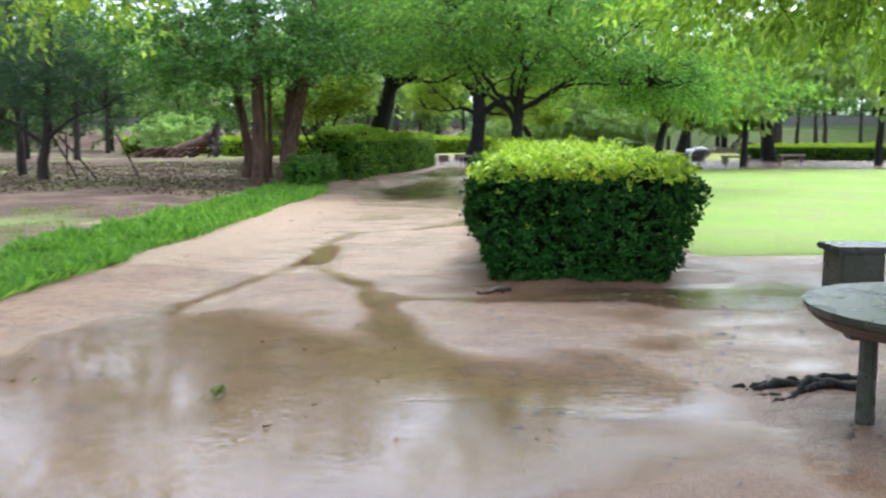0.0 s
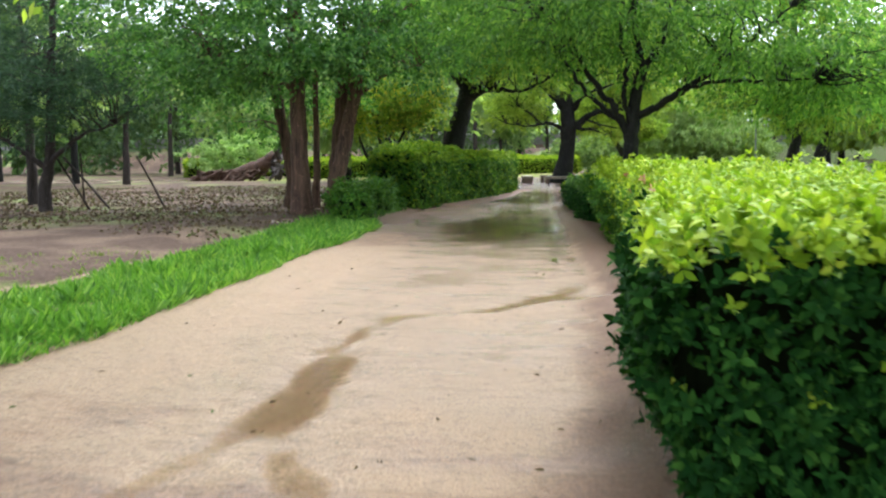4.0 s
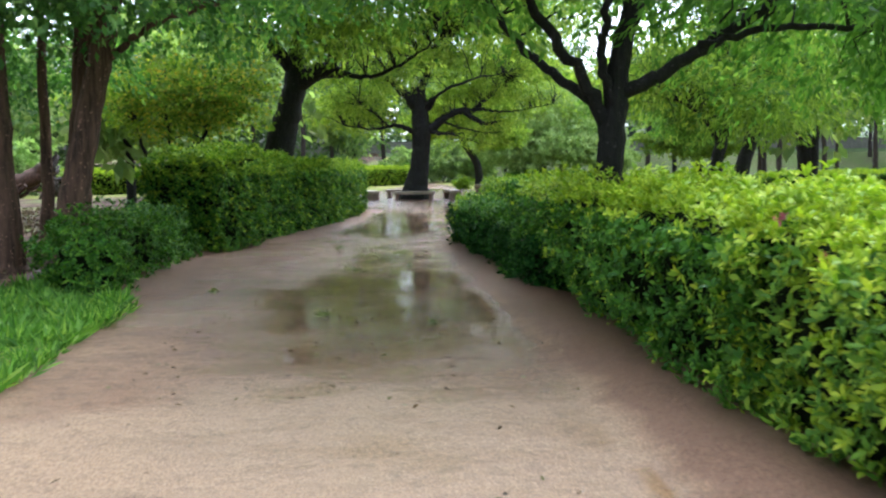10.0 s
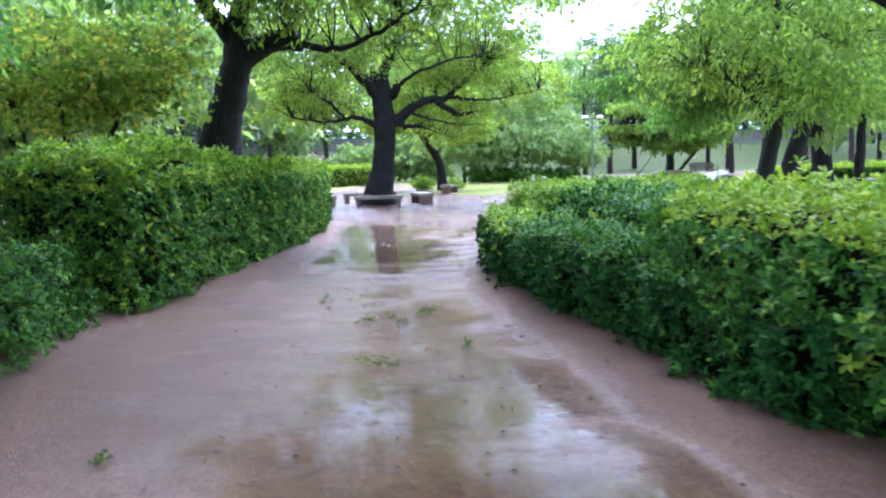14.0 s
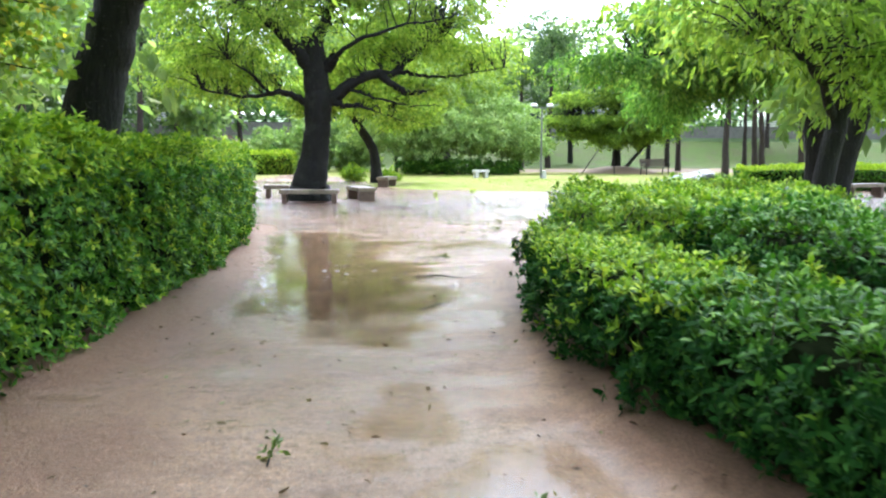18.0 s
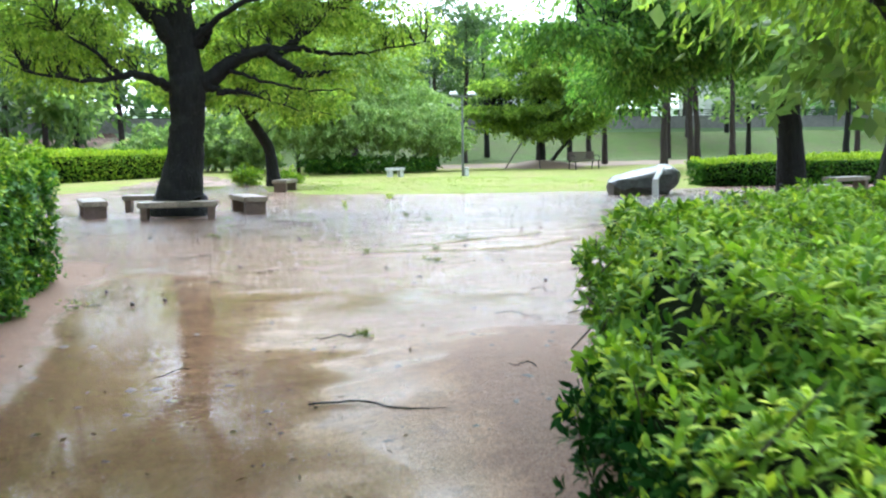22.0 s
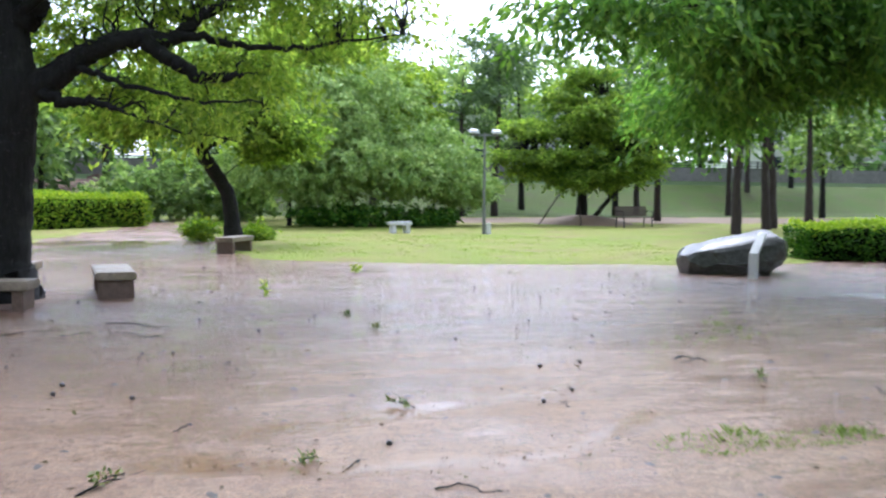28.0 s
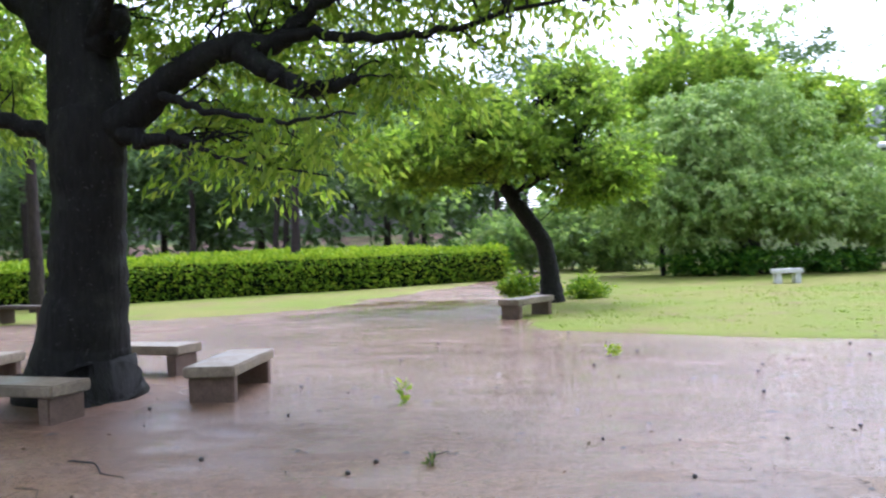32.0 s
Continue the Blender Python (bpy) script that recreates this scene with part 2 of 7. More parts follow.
def water_material():
    """Murky rain water: thin and clear at the shore, brown where it is deeper, its mirror broken by rain."""
    m, n, l, p = material("muddy_water")
    pos = where(n)
    deep = n.new("ShaderNodeAttribute")
    deep.attribute_name = "deep"
    ragged = n.new("ShaderNodeMath")
    ragged.operation = "MULTIPLY_ADD"
    l.new(noise_tex(n, l, pos, 7.0, 6, 0.68), ragged.inputs[0])
    ragged.inputs[1].default_value = 0.012
    l.new(deep.outputs["Fac"], ragged.inputs[2])
    big = noise_tex(n, l, pos, 0.8, 4)
    murk = n.new("ShaderNodeBsdfDiffuse")
    tea = ramp(n, l, big, [(0.3, (0.255, 0.162, 0.092)), (0.7, (0.33, 0.215, 0.128))])
    l.new(mix(n, l, ramp(n, l, ragged.outputs[0], [(0.014, (0, 0, 0)), (0.040, (0.5, 0.5, 0.5)), (0.060, (1, 1, 1))]), tea, (0.18, 0.117, 0.068)), murk.inputs["Color"])
    clear = n.new("ShaderNodeBsdfTransparent")
    clear.inputs["Color"].default_value = (0.97, 0.94, 0.88, 1)
    body = n.new("ShaderNodeMixShader")
    l.new(ramp(n, l, ragged.outputs[0], [(0.008, (0, 0, 0)), (0.050, (0.5, 0.5, 0.5))]), body.inputs[0])
    l.new(clear.outputs[0], body.inputs[1])
    l.new(murk.outputs[0], body.inputs[2])
    gloss = n.new("ShaderNodeBsdfGlossy")
    l.new(ramp(n, l, big, [(0.35, (0.0, 0.0, 0.0)), (0.65, (0.02, 0.02, 0.02))]), gloss.inputs["Roughness"])
    relief = n.new("ShaderNodeBump")
    relief.inputs["Distance"].default_value = 0.02
    l.new(ramp(n, l, noise_tex(n, l, pos, 0.55, 3), [(0.40, (0.04, 0.04, 0.04)), (0.62, (0.15, 0.15, 0.15))]), relief.inputs["Strength"])
    l.new(noise_tex(n, l, pos, 17, 2, 0.5), relief.inputs["Height"])
    l.new(relief.outputs["Normal"], gloss.inputs["Normal"])
    fres = n.new("ShaderNodeFresnel")
    fres.inputs["IOR"].default_value = 1.33
    l.new(relief.outputs["Normal"], fres.inputs["Normal"])
    shore = n.new("ShaderNodeMath")
    shore.operation = "MULTIPLY"
    l.new(fres.outputs[0], shore.inputs[0])
    l.new(ramp(n, l, ragged.outputs[0], [(0.003, (0, 0, 0)), (0.020, (1, 1, 1))]), shore.inputs[1])
    s = n.new("ShaderNodeMixShader")
    l.new(shore.outputs[0], s.inputs[0])
    l.new(body.outputs[0], s.inputs[1])
    l.new(gloss.outputs[0], s.inputs[2])
    l.new(s.outputs[0], n["Material Output"].inputs["Surface"])
    return m


def litter_material():
    m, n, l, p = material("leaf_litter_soil")
    pos = where(n)
    big = noise_tex(n, l, pos, 0.25, 4)
    fine = noise_tex(n, l, pos, 22, 6, 0.7)
    c = ramp(n, l, fine, [(0.3, (0.035, 0.022, 0.016)), (0.5, (0.085, 0.055, 0.04)), (0.7, (0.165, 0.115, 0.085))])
    g = ramp(n, l, fine, [(0.3, (0.10, 0.15, 0.04)), (0.7, (0.25, 0.30, 0.09))])
    trodden = noise_tex(n, l, pos, 0.6, 5, 0.6)
    c = mix(n, l, ramp(n, l, trodden, [(0.46, (0, 0, 0)), (0.6, (0.7, 0.7, 0.7))]), c, ramp(n, l, fine, [(0.3, (0.11, 0.075, 0.05)), (0.7, (0.27, 0.19, 0.13))]))
    c = mix(n, l, ramp(n, l, big, [(0.52, (0, 0, 0)), (0.66, (0.75, 0.75, 0.75))]), c, g)
    l.new(c, p.inputs["Base Color"])
    p.inputs["Roughness"].default_value = 0.9
    p.inputs["Specular IOR Level"].default_value = 0.12
    bump(n, l, p, fine, 0.9, 0.04)
    return m


def lawn_material(name, tone):
    m, n, l, p = material(name)
    pos = where(n)
    big = noise_tex(n, l, pos, 0.3, 4)
    bare = noise_tex(n, l, pos, 0.75, 6, 0.62)
    fine = noise_tex(n, l, pos, 45, 5, 0.7)
    c = ramp(n, l, fine, [(0.3, (0.09, 0.145, 0.018)), (0.7, (0.225, 0.30, 0.05))])
    d = ramp(n, l, fine, [(0.3, (0.125, 0.15, 0.03)), (0.7, (0.265, 0.29, 0.075))])
    c = mix(n, l, ramp(n, l, big, [(0.4, (0, 0, 0)), (0.65, (1, 1, 1))]), c, d)
    soil = ramp(n, l, fine, [(0.3, (0.14, 0.10, 0.05)), (0.7, (0.27, 0.21, 0.12))])
    c = mix(n, l, ramp(n, l, bare, [(0.5, (0, 0, 0)), (0.68, (0.6, 0.6, 0.6))]), c, soil)
    l.new(mix(n, l, 1.0, c, tone, "MULTIPLY"), p.inputs["Base Color"])
    p.inputs["Roughness"].default_value = 0.85
    p.inputs["Specular IOR Level"].default_value = 0.12
    bump(n, l, p, fine, 0.8, 0.03)
    return m


MUD, WATER, LITTER, LAWN = mud_material(), water_material(), litter_material(), lawn_material("lawn_grass", (1.12, 1.25, 1.3))
LAWN_DRY = lawn_material("yellowish_lawn", (1.12, 0.98, 1.1))
# Lawn colour cut to about a third: tree shade painted onto the bank.
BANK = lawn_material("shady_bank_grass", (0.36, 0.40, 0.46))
HEDGE_LEAF = leaf_material("hedge_leaf", (0.024, 0.078, 0.010), (0.085, 0.205, 0.02), (0.20, 0.34, 0.034), 0.5, 0.26, 0.13)
# Near-black copy for hedge sides: their shade is put into the leaf colour.
HEDGE_SHADED = leaf_material("shaded_hedge_leaf", (0.007, 0.03, 0.006), (0.022, 0.07, 0.012), (0.05, 0.12, 0.018), 0.6, 0.08, 0.04)
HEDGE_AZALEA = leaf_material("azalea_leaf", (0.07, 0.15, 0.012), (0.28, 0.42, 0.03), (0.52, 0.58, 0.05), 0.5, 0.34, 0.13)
HEDGE_MIXED = leaf_material("mid_azalea_leaf", (0.045, 0.115, 0.014), (0.165, 0.30, 0.03), (0.36, 0.46, 0.045), 0.5, 0.32, 0.13)
# Yellow-green of young leaves, raised further for the light on hedge tops.
HEDGE_BRIGHT = leaf_material("bright_hedge_leaf", (0.20, 0.33, 0.018), (0.43, 0.54, 0.032), (0.58, 0.64, 0.05), 0.46, 0.36, 0.2)
# Black of the added inner sheet, painted as the shade within a hedge.
HEDGE_CORE = plain_material("hedge_inner_shade", (0.01, 0.014, 0.006), 1.0, spec=0.0)
LEAF_MAIN = leaf_material("tree_leaf", (0.11, 0.185, 0.033), (0.31, 0.42, 0.075), (0.48, 0.57, 0.11), 0.42, 0.72)
LEAF_DEEP = leaf_material("deep_green_leaf", (0.065, 0.15, 0.034), (0.19, 0.34, 0.072), (0.34, 0.48, 0.11), 0.42, 0.68)
# Leaf of the red-bark clump, with the crown's shade put into its colour.
LEAF_SHADE = leaf_material("shaded_green_leaf", (0.05, 0.13, 0.036), (0.15, 0.30, 0.08), (0.28, 0.44, 0.12), 0.42, 0.55)
LEAF_LIGHT = leaf_material("light_tree_leaf", (0.13, 0.215, 0.037), (0.36, 0.475, 0.082), (0.53, 0.58, 0.12), 0.42, 0.75)
LEAF_WILLOW = leaf_material("grey_green_leaf", (0.17, 0.28, 0.075), (0.38, 0.50, 0.16), (0.56, 0.64, 0.27), 0.46, 0.36)
LEAF_MAPLE = leaf_material("maple_leaf", (0.11, 0.20, 0.03), (0.36, 0.46, 0.07), (0.62, 0.46, 0.07), 0.4, 0.75)
# Needles of the far pines and thicket, paled to paint in rain haze.
LEAF_PINE = leaf_material("hazy_pine_needle", (0.05, 0.095, 0.036), (0.14, 0.21, 0.085), None, 0.5, 0.4)
LEAF_PINE_DARK = leaf_material("dark_pine_needle", (0.02, 0.055, 0.03), (0.075, 0.14, 0.07), None, 0.5, 0.3)
LEAF_PALE = leaf_material("pale_bush_leaf", (0.25, 0.40, 0.12), (0.50, 0.64, 0.28), (0.65, 0.75, 0.42), 0.4, 0.5)
WOODS_LEAF = leaf_material("woods_leaf", (0.09, 0.17, 0.07), (0.20, 0.31, 0.13), (0.30, 0.40, 0.19), 0.5, 0.5)
# Leaf of distant trees and shrubs, lightened to carry the haze.
LEAF_FAR = leaf_material("hazy_far_leaf", (0.16, 0.25, 0.10), (0.32, 0.42, 0.17), (0.45, 0.52, 0.24), 0.45, 0.64)
TURF = leaf_material("short_turf", (0.12, 0.19, 0.03), (0.25, 0.33, 0.065), None, 0.7, 0.3)
LAWN_BLADE = leaf_material("lawn_blade", (0.17, 0.25, 0.045), (0.32, 0.40, 0.09), None, 0.7, 0.6, 0.1)
GRASS = leaf_material("long_grass", (0.065, 0.165, 0.022), (0.19, 0.37, 0.05), (0.34, 0.50, 0.09), 0.5, 0.4)
BARK_DARK = bark_material("dark_wet_bark", (0.0035, 0.0033, 0.003), (0.019, 0.017, 0.0145), 9)
BARK_OLD = bark_material("old_lichen_bark", (0.0025, 0.0025, 0.0023), (0.016, 0.015, 0.013), 9, 0.18, (0.026, 0.029, 0.021))
BARK_RED = bark_material("peeling_red_brown_bark", (0.014, 0.009, 0.008), (0.2, 0.112, 0.075), 7, 0.1)
BARK_PINE = bark_material("red_pine_bark", (0.015, 0.012, 0.011), (0.065, 0.048, 0.04), 8)
SPRIG_LEAF = leaf_material("torn_wet_leaf", (0.06, 0.095, 0.02), (0.15, 0.19, 0.04), (0.3, 0.3, 0.06), 0.45, 0.3)
FLOWER = leaf_material("pink_azalea_petal", (0.5, 0.12, 0.22), (0.75, 0.25, 0.38), None, 0.5, 0.4)
SCRAP = plain_material("wet_bark_scrap", (0.045, 0.034, 0.022), 0.6, 0, 30)
DEAD_LEAF = leaf_material("fallen_leaf", (0.05, 0.03, 0.018), (0.15, 0.10, 0.05), (0.12, 0.16, 0.04), 0.5, 0.1)
CONE = plain_material("black_wet_nut", (0.02, 0.017, 0.014), 0.4)
TIMBER = plain_material("dark_brown_timber", (0.06, 0.032, 0.02), 0.45)
IRON = plain_material("black_iron", (0.02, 0.02, 0.02), 0.4, 0.6)
STEEL = plain_material("grey_painted_steel", (0.17, 0.18, 0.17), 0.45, 0.2)
WHITE = stone_material("pale_stone", (0.55, 0.56, 0.56), (0.7, 0.71, 0.71), 20, 0.4, (0.35, 0.36, 0.35), 0.5)
TABLE = stone_material("wet_grey_green_stone", (0.03, 0.031, 0.024), (0.065, 0.066, 0.05), 18, 0.32, (0.03, 0.036, 0.026), 0.6, 0.3)
RIM = plain_material("brown_table_rim", (0.10, 0.06, 0.045), 0.5)
FAR_GROUND = plain_material("far_green_ground", (0.13, 0.19, 0.07), 0.8, 0, 0.6)
WALL = stone_material("grey_retaining_wall", (0.13, 0.125, 0.115), (0.22, 0.205, 0.19), 3, 0.8)
PLASTER = plain_material("white_house_wall", (0.62, 0.61, 0.58), 0.7, 0, 2)
ROOF = plain_material("dark_grey_roof", (0.12, 0.13, 0.15), 0.6, 0, 3)
GLASS = plain_material("dark_window_glass", (0.03, 0.04, 0.05), 0.1, 0, 2)
SOIL = plain_material("bare_brown_soil", (0.19, 0.125, 0.07), 0.8, 0, 9)
GRANITE = stone_material("weathered_granite", (0.15, 0.115, 0.08), (0.32, 0.265, 0.19), 14, 0.6)
# Wet brown legs, with the colour reflected from the mud painted in.
LEG_STONE = stone_material("brown_leg_stone", (0.08, 0.05, 0.037), (0.17, 0.115, 0.085), 10, 0.5, (0.06, 0.04, 0.03), 0.6)
ROCK = stone_material("dark_wet_rock", (0.018, 0.018, 0.017), (0.10, 0.10, 0.093), 16, 0.45, (0.02, 0.02, 0.019), 0.6, 0.45)


# ---- building blocks ----
rng = np.random.default_rng(7)


def mesh_from(name, verts, faces, mat, smooth=False):
    me = bpy.data.meshes.new(name)
    verts = np.asarray(verts, np.float32).reshape(-1, 3)
    if isinstance(faces, np.ndarray):
        k = faces.shape[1]
        me.vertices.add(len(verts))
        me.vertices.foreach_set("co", verts.ravel())
        me.loops.add(faces.size)
        me.loops.foreach_set("vertex_index", faces.ravel().astype(np.int32))
        me.polygons.add(len(faces))
        me.polygons.foreach_set("loop_start", np.arange(0, faces.size, k, dtype=np.int32))
        me.polygons.foreach_set("loop_total", np.full(len(faces), k, np.int32))
        me.update(calc_edges=True)
    else:
        me.from_pydata(verts.tolist(), [], faces)
        me.update()
    me.materials.append(mat)
    if smooth:
        me.polygons.foreach_set("use_smooth", np.ones(len(me.polygons), bool))
    return me


def thing(name, base, label, category, group="", kind=""):
    ob = new(name)
    ob.location = base
    return tagged(ob, label, category, group, kind)


def part(name, data, material_, parent, label=""):
    """Links a bmesh or a mesh as one mesh object under a thing or a part."""
    if isinstance(data, bmesh.types.BMesh):
        me = bpy.data.meshes.new(name)
        data.to_mesh(me)
        data.free()
        me.materials.append(material_)
    else:
        me = data
    ob = new(name, me)
    ob.parent = parent
    return tagged(ob, label) if label else ob


def box(bm, centre, size, rz=0.0, bevel=0.0, rx=0.0, ry=0.0, taper=1.0):
    r = bmesh.ops.create_cube(bm, size=1.0)
    vs = r["verts"]
    for v in vs:
        k = taper if v.co.z > 0 else 1.0
        v.co = Vector((v.co.x * size[0] * k, v.co.y * size[1] * k, v.co.z * size[2]))
    if bevel:
        es = list({e for v in vs for e in v.link_edges})
        b = bmesh.ops.bevel(bm, geom=es, offset=bevel, segments=2, affect="EDGES")
        vs = list({v for f in b["faces"] for v in f.verts} | {v for v in vs if v.is_valid})
    m = pose(*centre, rx, ry, rz)
    bmesh.ops.transform(bm, matrix=m, verts=[v for v in vs if v.is_valid])
    return bm


def tube_arrays(points, radii, sides=8, seed=0, rough=0.0):
    """Rings of a bent, tapered tube."""
    p = np.asarray(points, float)
    r = np.asarray(radii, float)
    g = np.random.default_rng(seed)
    d = np.gradient(p, axis=0)
    d /= np.linalg.norm(d, axis=1)[:, None] + 1e-9
    up = np.where(np.abs(d[:, 2:3]) > 0.9, np.array([[1.0, 0, 0]]), np.array([[0, 0, 1.0]]))
    a = np.cross(up, d)
    a /= np.linalg.norm(a, axis=1)[:, None]
    for i in range(1, len(a)):
        a[i] = a[i - 1] - d[i] * (a[i - 1] @ d[i])
        a[i] /= np.linalg.norm(a[i]) + 1e-9
    b = np.cross(d, a)
    th = np.linspace(0, 2 * np.pi, sides, endpoint=False)
    wob = 1 + rough * 0.16 * (g.random((len(p), sides)) - 0.5)
    along = np.arange(len(p))[:, None] * 0.16
    for k in (2, 3, 5):
        wob = wob + rough * 0.2 * np.sin(k * th[None] + g.uniform(0, 6.28) + along * g.uniform(-1, 1))
    ring = (np.cos(th)[None, :, None] * a[:, None] + np.sin(th)[None, :, None] * b[:, None]) * (r[:, None] * wob)[..., None]
    v = (p[:, None] + ring).reshape(-1, 3)
    i = np.arange(len(p) - 1)[:, None] * sides
    j = np.arange(sides)[None]
    k = (j + 1) % sides
    f = np.stack([i + j, i + k, i + sides + k, i + sides + j], -1).reshape(-1, 4)
    return v, f


def curve_through(points, radii, steps=5, seed=0, wiggle=0.0):
    """A smooth run through a few points (Catmull-Rom), with radii to match."""
    p = np.asarray(points, float)
    r = np.asarray(radii, float)
    q = np.vstack([2 * p[0] - p[1], p, 2 * p[-1] - p[-2]])
    out, rad = [], []
    for i in range(len(p) - 1):
        for t in np.linspace(0, 1, steps, endpoint=False):
            a, b, c, d = q[i:i + 4]
            out.append(0.5 * (2 * b + (c - a) * t + (2 * a - 5 * b + 4 * c - d) * t * t + (3 * b - a - 3 * c + d) * t ** 3))
            rad.append(r[i] * (1 - t) + r[i + 1] * t)
    out.append(p[-1])
    rad.append(r[-1])
    out = np.array(out)
    if wiggle:
        g = np.random.default_rng(seed)
        w = g.normal(0, wiggle, out.shape)
        w[0] = w[-1] = 0
        out = out + w
    return out, np.array(rad)


def joined(pieces):
    vs, fs, n = [], [], 0
    for v, f in pieces:
        vs.append(v)
        fs.append(f + n)
        n += len(v)
    return np.concatenate(vs), np.concatenate(fs)


def leaf_arrays(pos, along, length, width, g, fold=0.25):
    """One folded leaf of two triangles at every point."""
    n = len(pos)
    d = along / (np.linalg.norm(along, axis=1)[:, None] + 1e-9)
    s = np.cross(d, g.normal(0, 1, (n, 3)))
    s /= np.linalg.norm(s, axis=1)[:, None] + 1e-9
    u = np.cross(s, d)
    L = (length * g.uniform(0.65, 1.25, n))[:, None]
    W = (width * g.uniform(0.7, 1.2, n))[:, None] * 0.5
    mid = pos + d * L * 0.45
    v = np.stack([pos, mid + s * W + u * W * fold, pos + d * L - u * L * 0.08, mid - s * W + u * W * fold], 1).reshape(-1, 3)
    i = np.arange(n)[:, None] * 4
    f = np.concatenate([i + np.array([[0, 1, 2]]), i + np.array([[0, 2, 3]])], 1).reshape(-1, 3)
    return v, f


def lumps(p, scale, seed):
    """Smooth noise in space, about -1 to 1."""
    table = np.random.default_rng(seed).random((32, 32, 32))
    q = p * scale + 100.0
    i = np.floor(q).astype(int)
    t = q - i
    t = t * t * (3 - 2 * t)
    total = np.zeros(len(p))
    for a in (0, 1):
        for b_ in (0, 1):
            for c in (0, 1):
                w = (t[:, 0] if a else 1 - t[:, 0]) * (t[:, 1] if b_ else 1 - t[:, 1]) * (t[:, 2] if c else 1 - t[:, 2])
                total += w * table[(i[:, 0] + a) % 32, (i[:, 1] + b_) % 32, (i[:, 2] + c) % 32]
    return (total - 0.5) * 2.4


def rosette_arrays(centre, out, per, length, width, g, fine=True):
    """Whorls of leaves that open round the tip of every twig."""
    n = len(centre)
    ax = out + g.normal(0, 0.42, (n, 3)) + np.array([0, 0, 0.35])
    ax /= np.linalg.norm(ax, axis=1)[:, None] + 1e-9
    a = np.cross(ax, g.normal(0, 1, (n, 3)))
    a /= np.linalg.norm(a, axis=1)[:, None] + 1e-9
    b = np.cross(ax, a)
    th = np.arange(per)[None] * (2 * np.pi / per * 1.38) + g.uniform(-0.4, 0.4, (n, per))
    tilt = g.uniform(0.55, 1.5, (n, per))
    rad = np.cos(th)[..., None] * a[:, None] + np.sin(th)[..., None] * b[:, None]
    d = (ax[:, None] * np.cos(tilt)[..., None] + rad * np.sin(tilt)[..., None]).reshape(-1, 3)
    axr = np.repeat(ax, per, 0)
    s = np.cross(d, axr)
    s /= np.linalg.norm(s, axis=1)[:, None] + 1e-9
    u = np.cross(s, d)
    size = np.repeat(g.uniform(0.75, 1.2, n), per) * g.uniform(0.7, 1.15, n * per)
    L, W = (length * size)[:, None], (width * size)[:, None] * 0.5
    p0 = np.repeat(centre, per, 0) + axr * (g.uniform(-0.6, 0.25, n * per)[:, None] * length * 0.5)
    if fine:
        v = np.stack([p0, p0 + d * L * 0.38 + s * W * 0.92 + u * W * 0.22, p0 + d * L * 0.72 + s * W * 0.72 + u * W * 0.1, p0 + d * L - u * L * 0.14,
                      p0 + d * L * 0.72 - s * W * 0.72 + u * W * 0.1, p0 + d * L * 0.38 - s * W * 0.92 + u * W * 0.22], 1).reshape(-1, 3)
        fan, k = [[0, 1, 5], [1, 2, 5], [2, 4, 5], [2, 3, 4]], 6
    else:
        v = np.stack([p0, p0 + d * L * 0.45 + s * W + u * W * 0.2, p0 + d * L - u * L * 0.12, p0 + d * L * 0.45 - s * W + u * W * 0.2], 1).reshape(-1, 3)
        fan, k = [[0, 1, 2], [0, 2, 3]], 4
    i = np.arange(n * per)[:, None] * k
    return v, np.concatenate([i + np.array([q]) for q in fan], 1).reshape(-1, 3)


def sphere_dirs(n, g):
    d = g.normal(0, 1, (n, 3))
    return d / np.linalg.norm(d, axis=1)[:, None]


def crown_arrays(blobs, g, clusters, per, spread, leaf, droop=0.5, flat=0.6, hollow=0.45):
    """Leaf sprays spread through the outer part of a few ellipsoids. Returns the leaf arrays and the spray centres."""
    blobs = np.asarray(blobs, float)
    vol = blobs[:, 3] * blobs[:, 4] * blobs[:, 5]
    pick = g.choice(len(blobs), clusters, p=vol ** 0.67 / (vol ** 0.67).sum())
    d = sphere_dirs(clusters, g)
    r = g.uniform(hollow ** 3, 1, clusters) ** (1 / 3)
    lobes = np.sin(d[:, 0] * 4.3 + blobs[pick, 0] * 3) * np.cos(d[:, 1] * 3.7 + 1.3 + pick) + 0.6 * np.sin(d[:, 2] * 5 + d[:, 0] * 6 + pick)
    r *= 1 + 0.24 * lobes + 0.13 * g.normal(0, 1, clusters)
    c = blobs[pick, :3] + d * blobs[pick, 3:6] * r[:, None]
    size = g.uniform(0.55, 1.5, clusters)
    axis_ = d * np.array([1, 1, 0.45]) + g.normal(0, 0.45, (clusters, 3)) * np.array([1, 1, 0.5]) + np.array([0, 0, -0.45 * droop])
    axis_ /= np.linalg.norm(axis_, axis=1)[:, None] + 1e-9
    t = g.uniform(-1.2, 1.2, (clusters, per))
    off = axis_[:, None] * (t * spread * 1.25)[..., None] * size[:, None, None]
    off = off + g.normal(0, 0.42, (clusters, per, 3)) * np.array([1, 1, flat]) * (spread * size)[:, None, None] * (1.15 - 0.5 * np.abs(t))[..., None]
    off[..., 2] -= 0.3 * droop * np.linalg.norm(off[..., :2], axis=2)
    pos = (c[:, None] + off).reshape(-1, 3)
    along = np.repeat(axis_, per, 0) * 0.8 + g.normal(0, 0.6, (clusters * per, 3)) + np.array([0, 0, -droop * 0.7])
    return leaf_arrays(pos, along, leaf[0], leaf[1], g), c


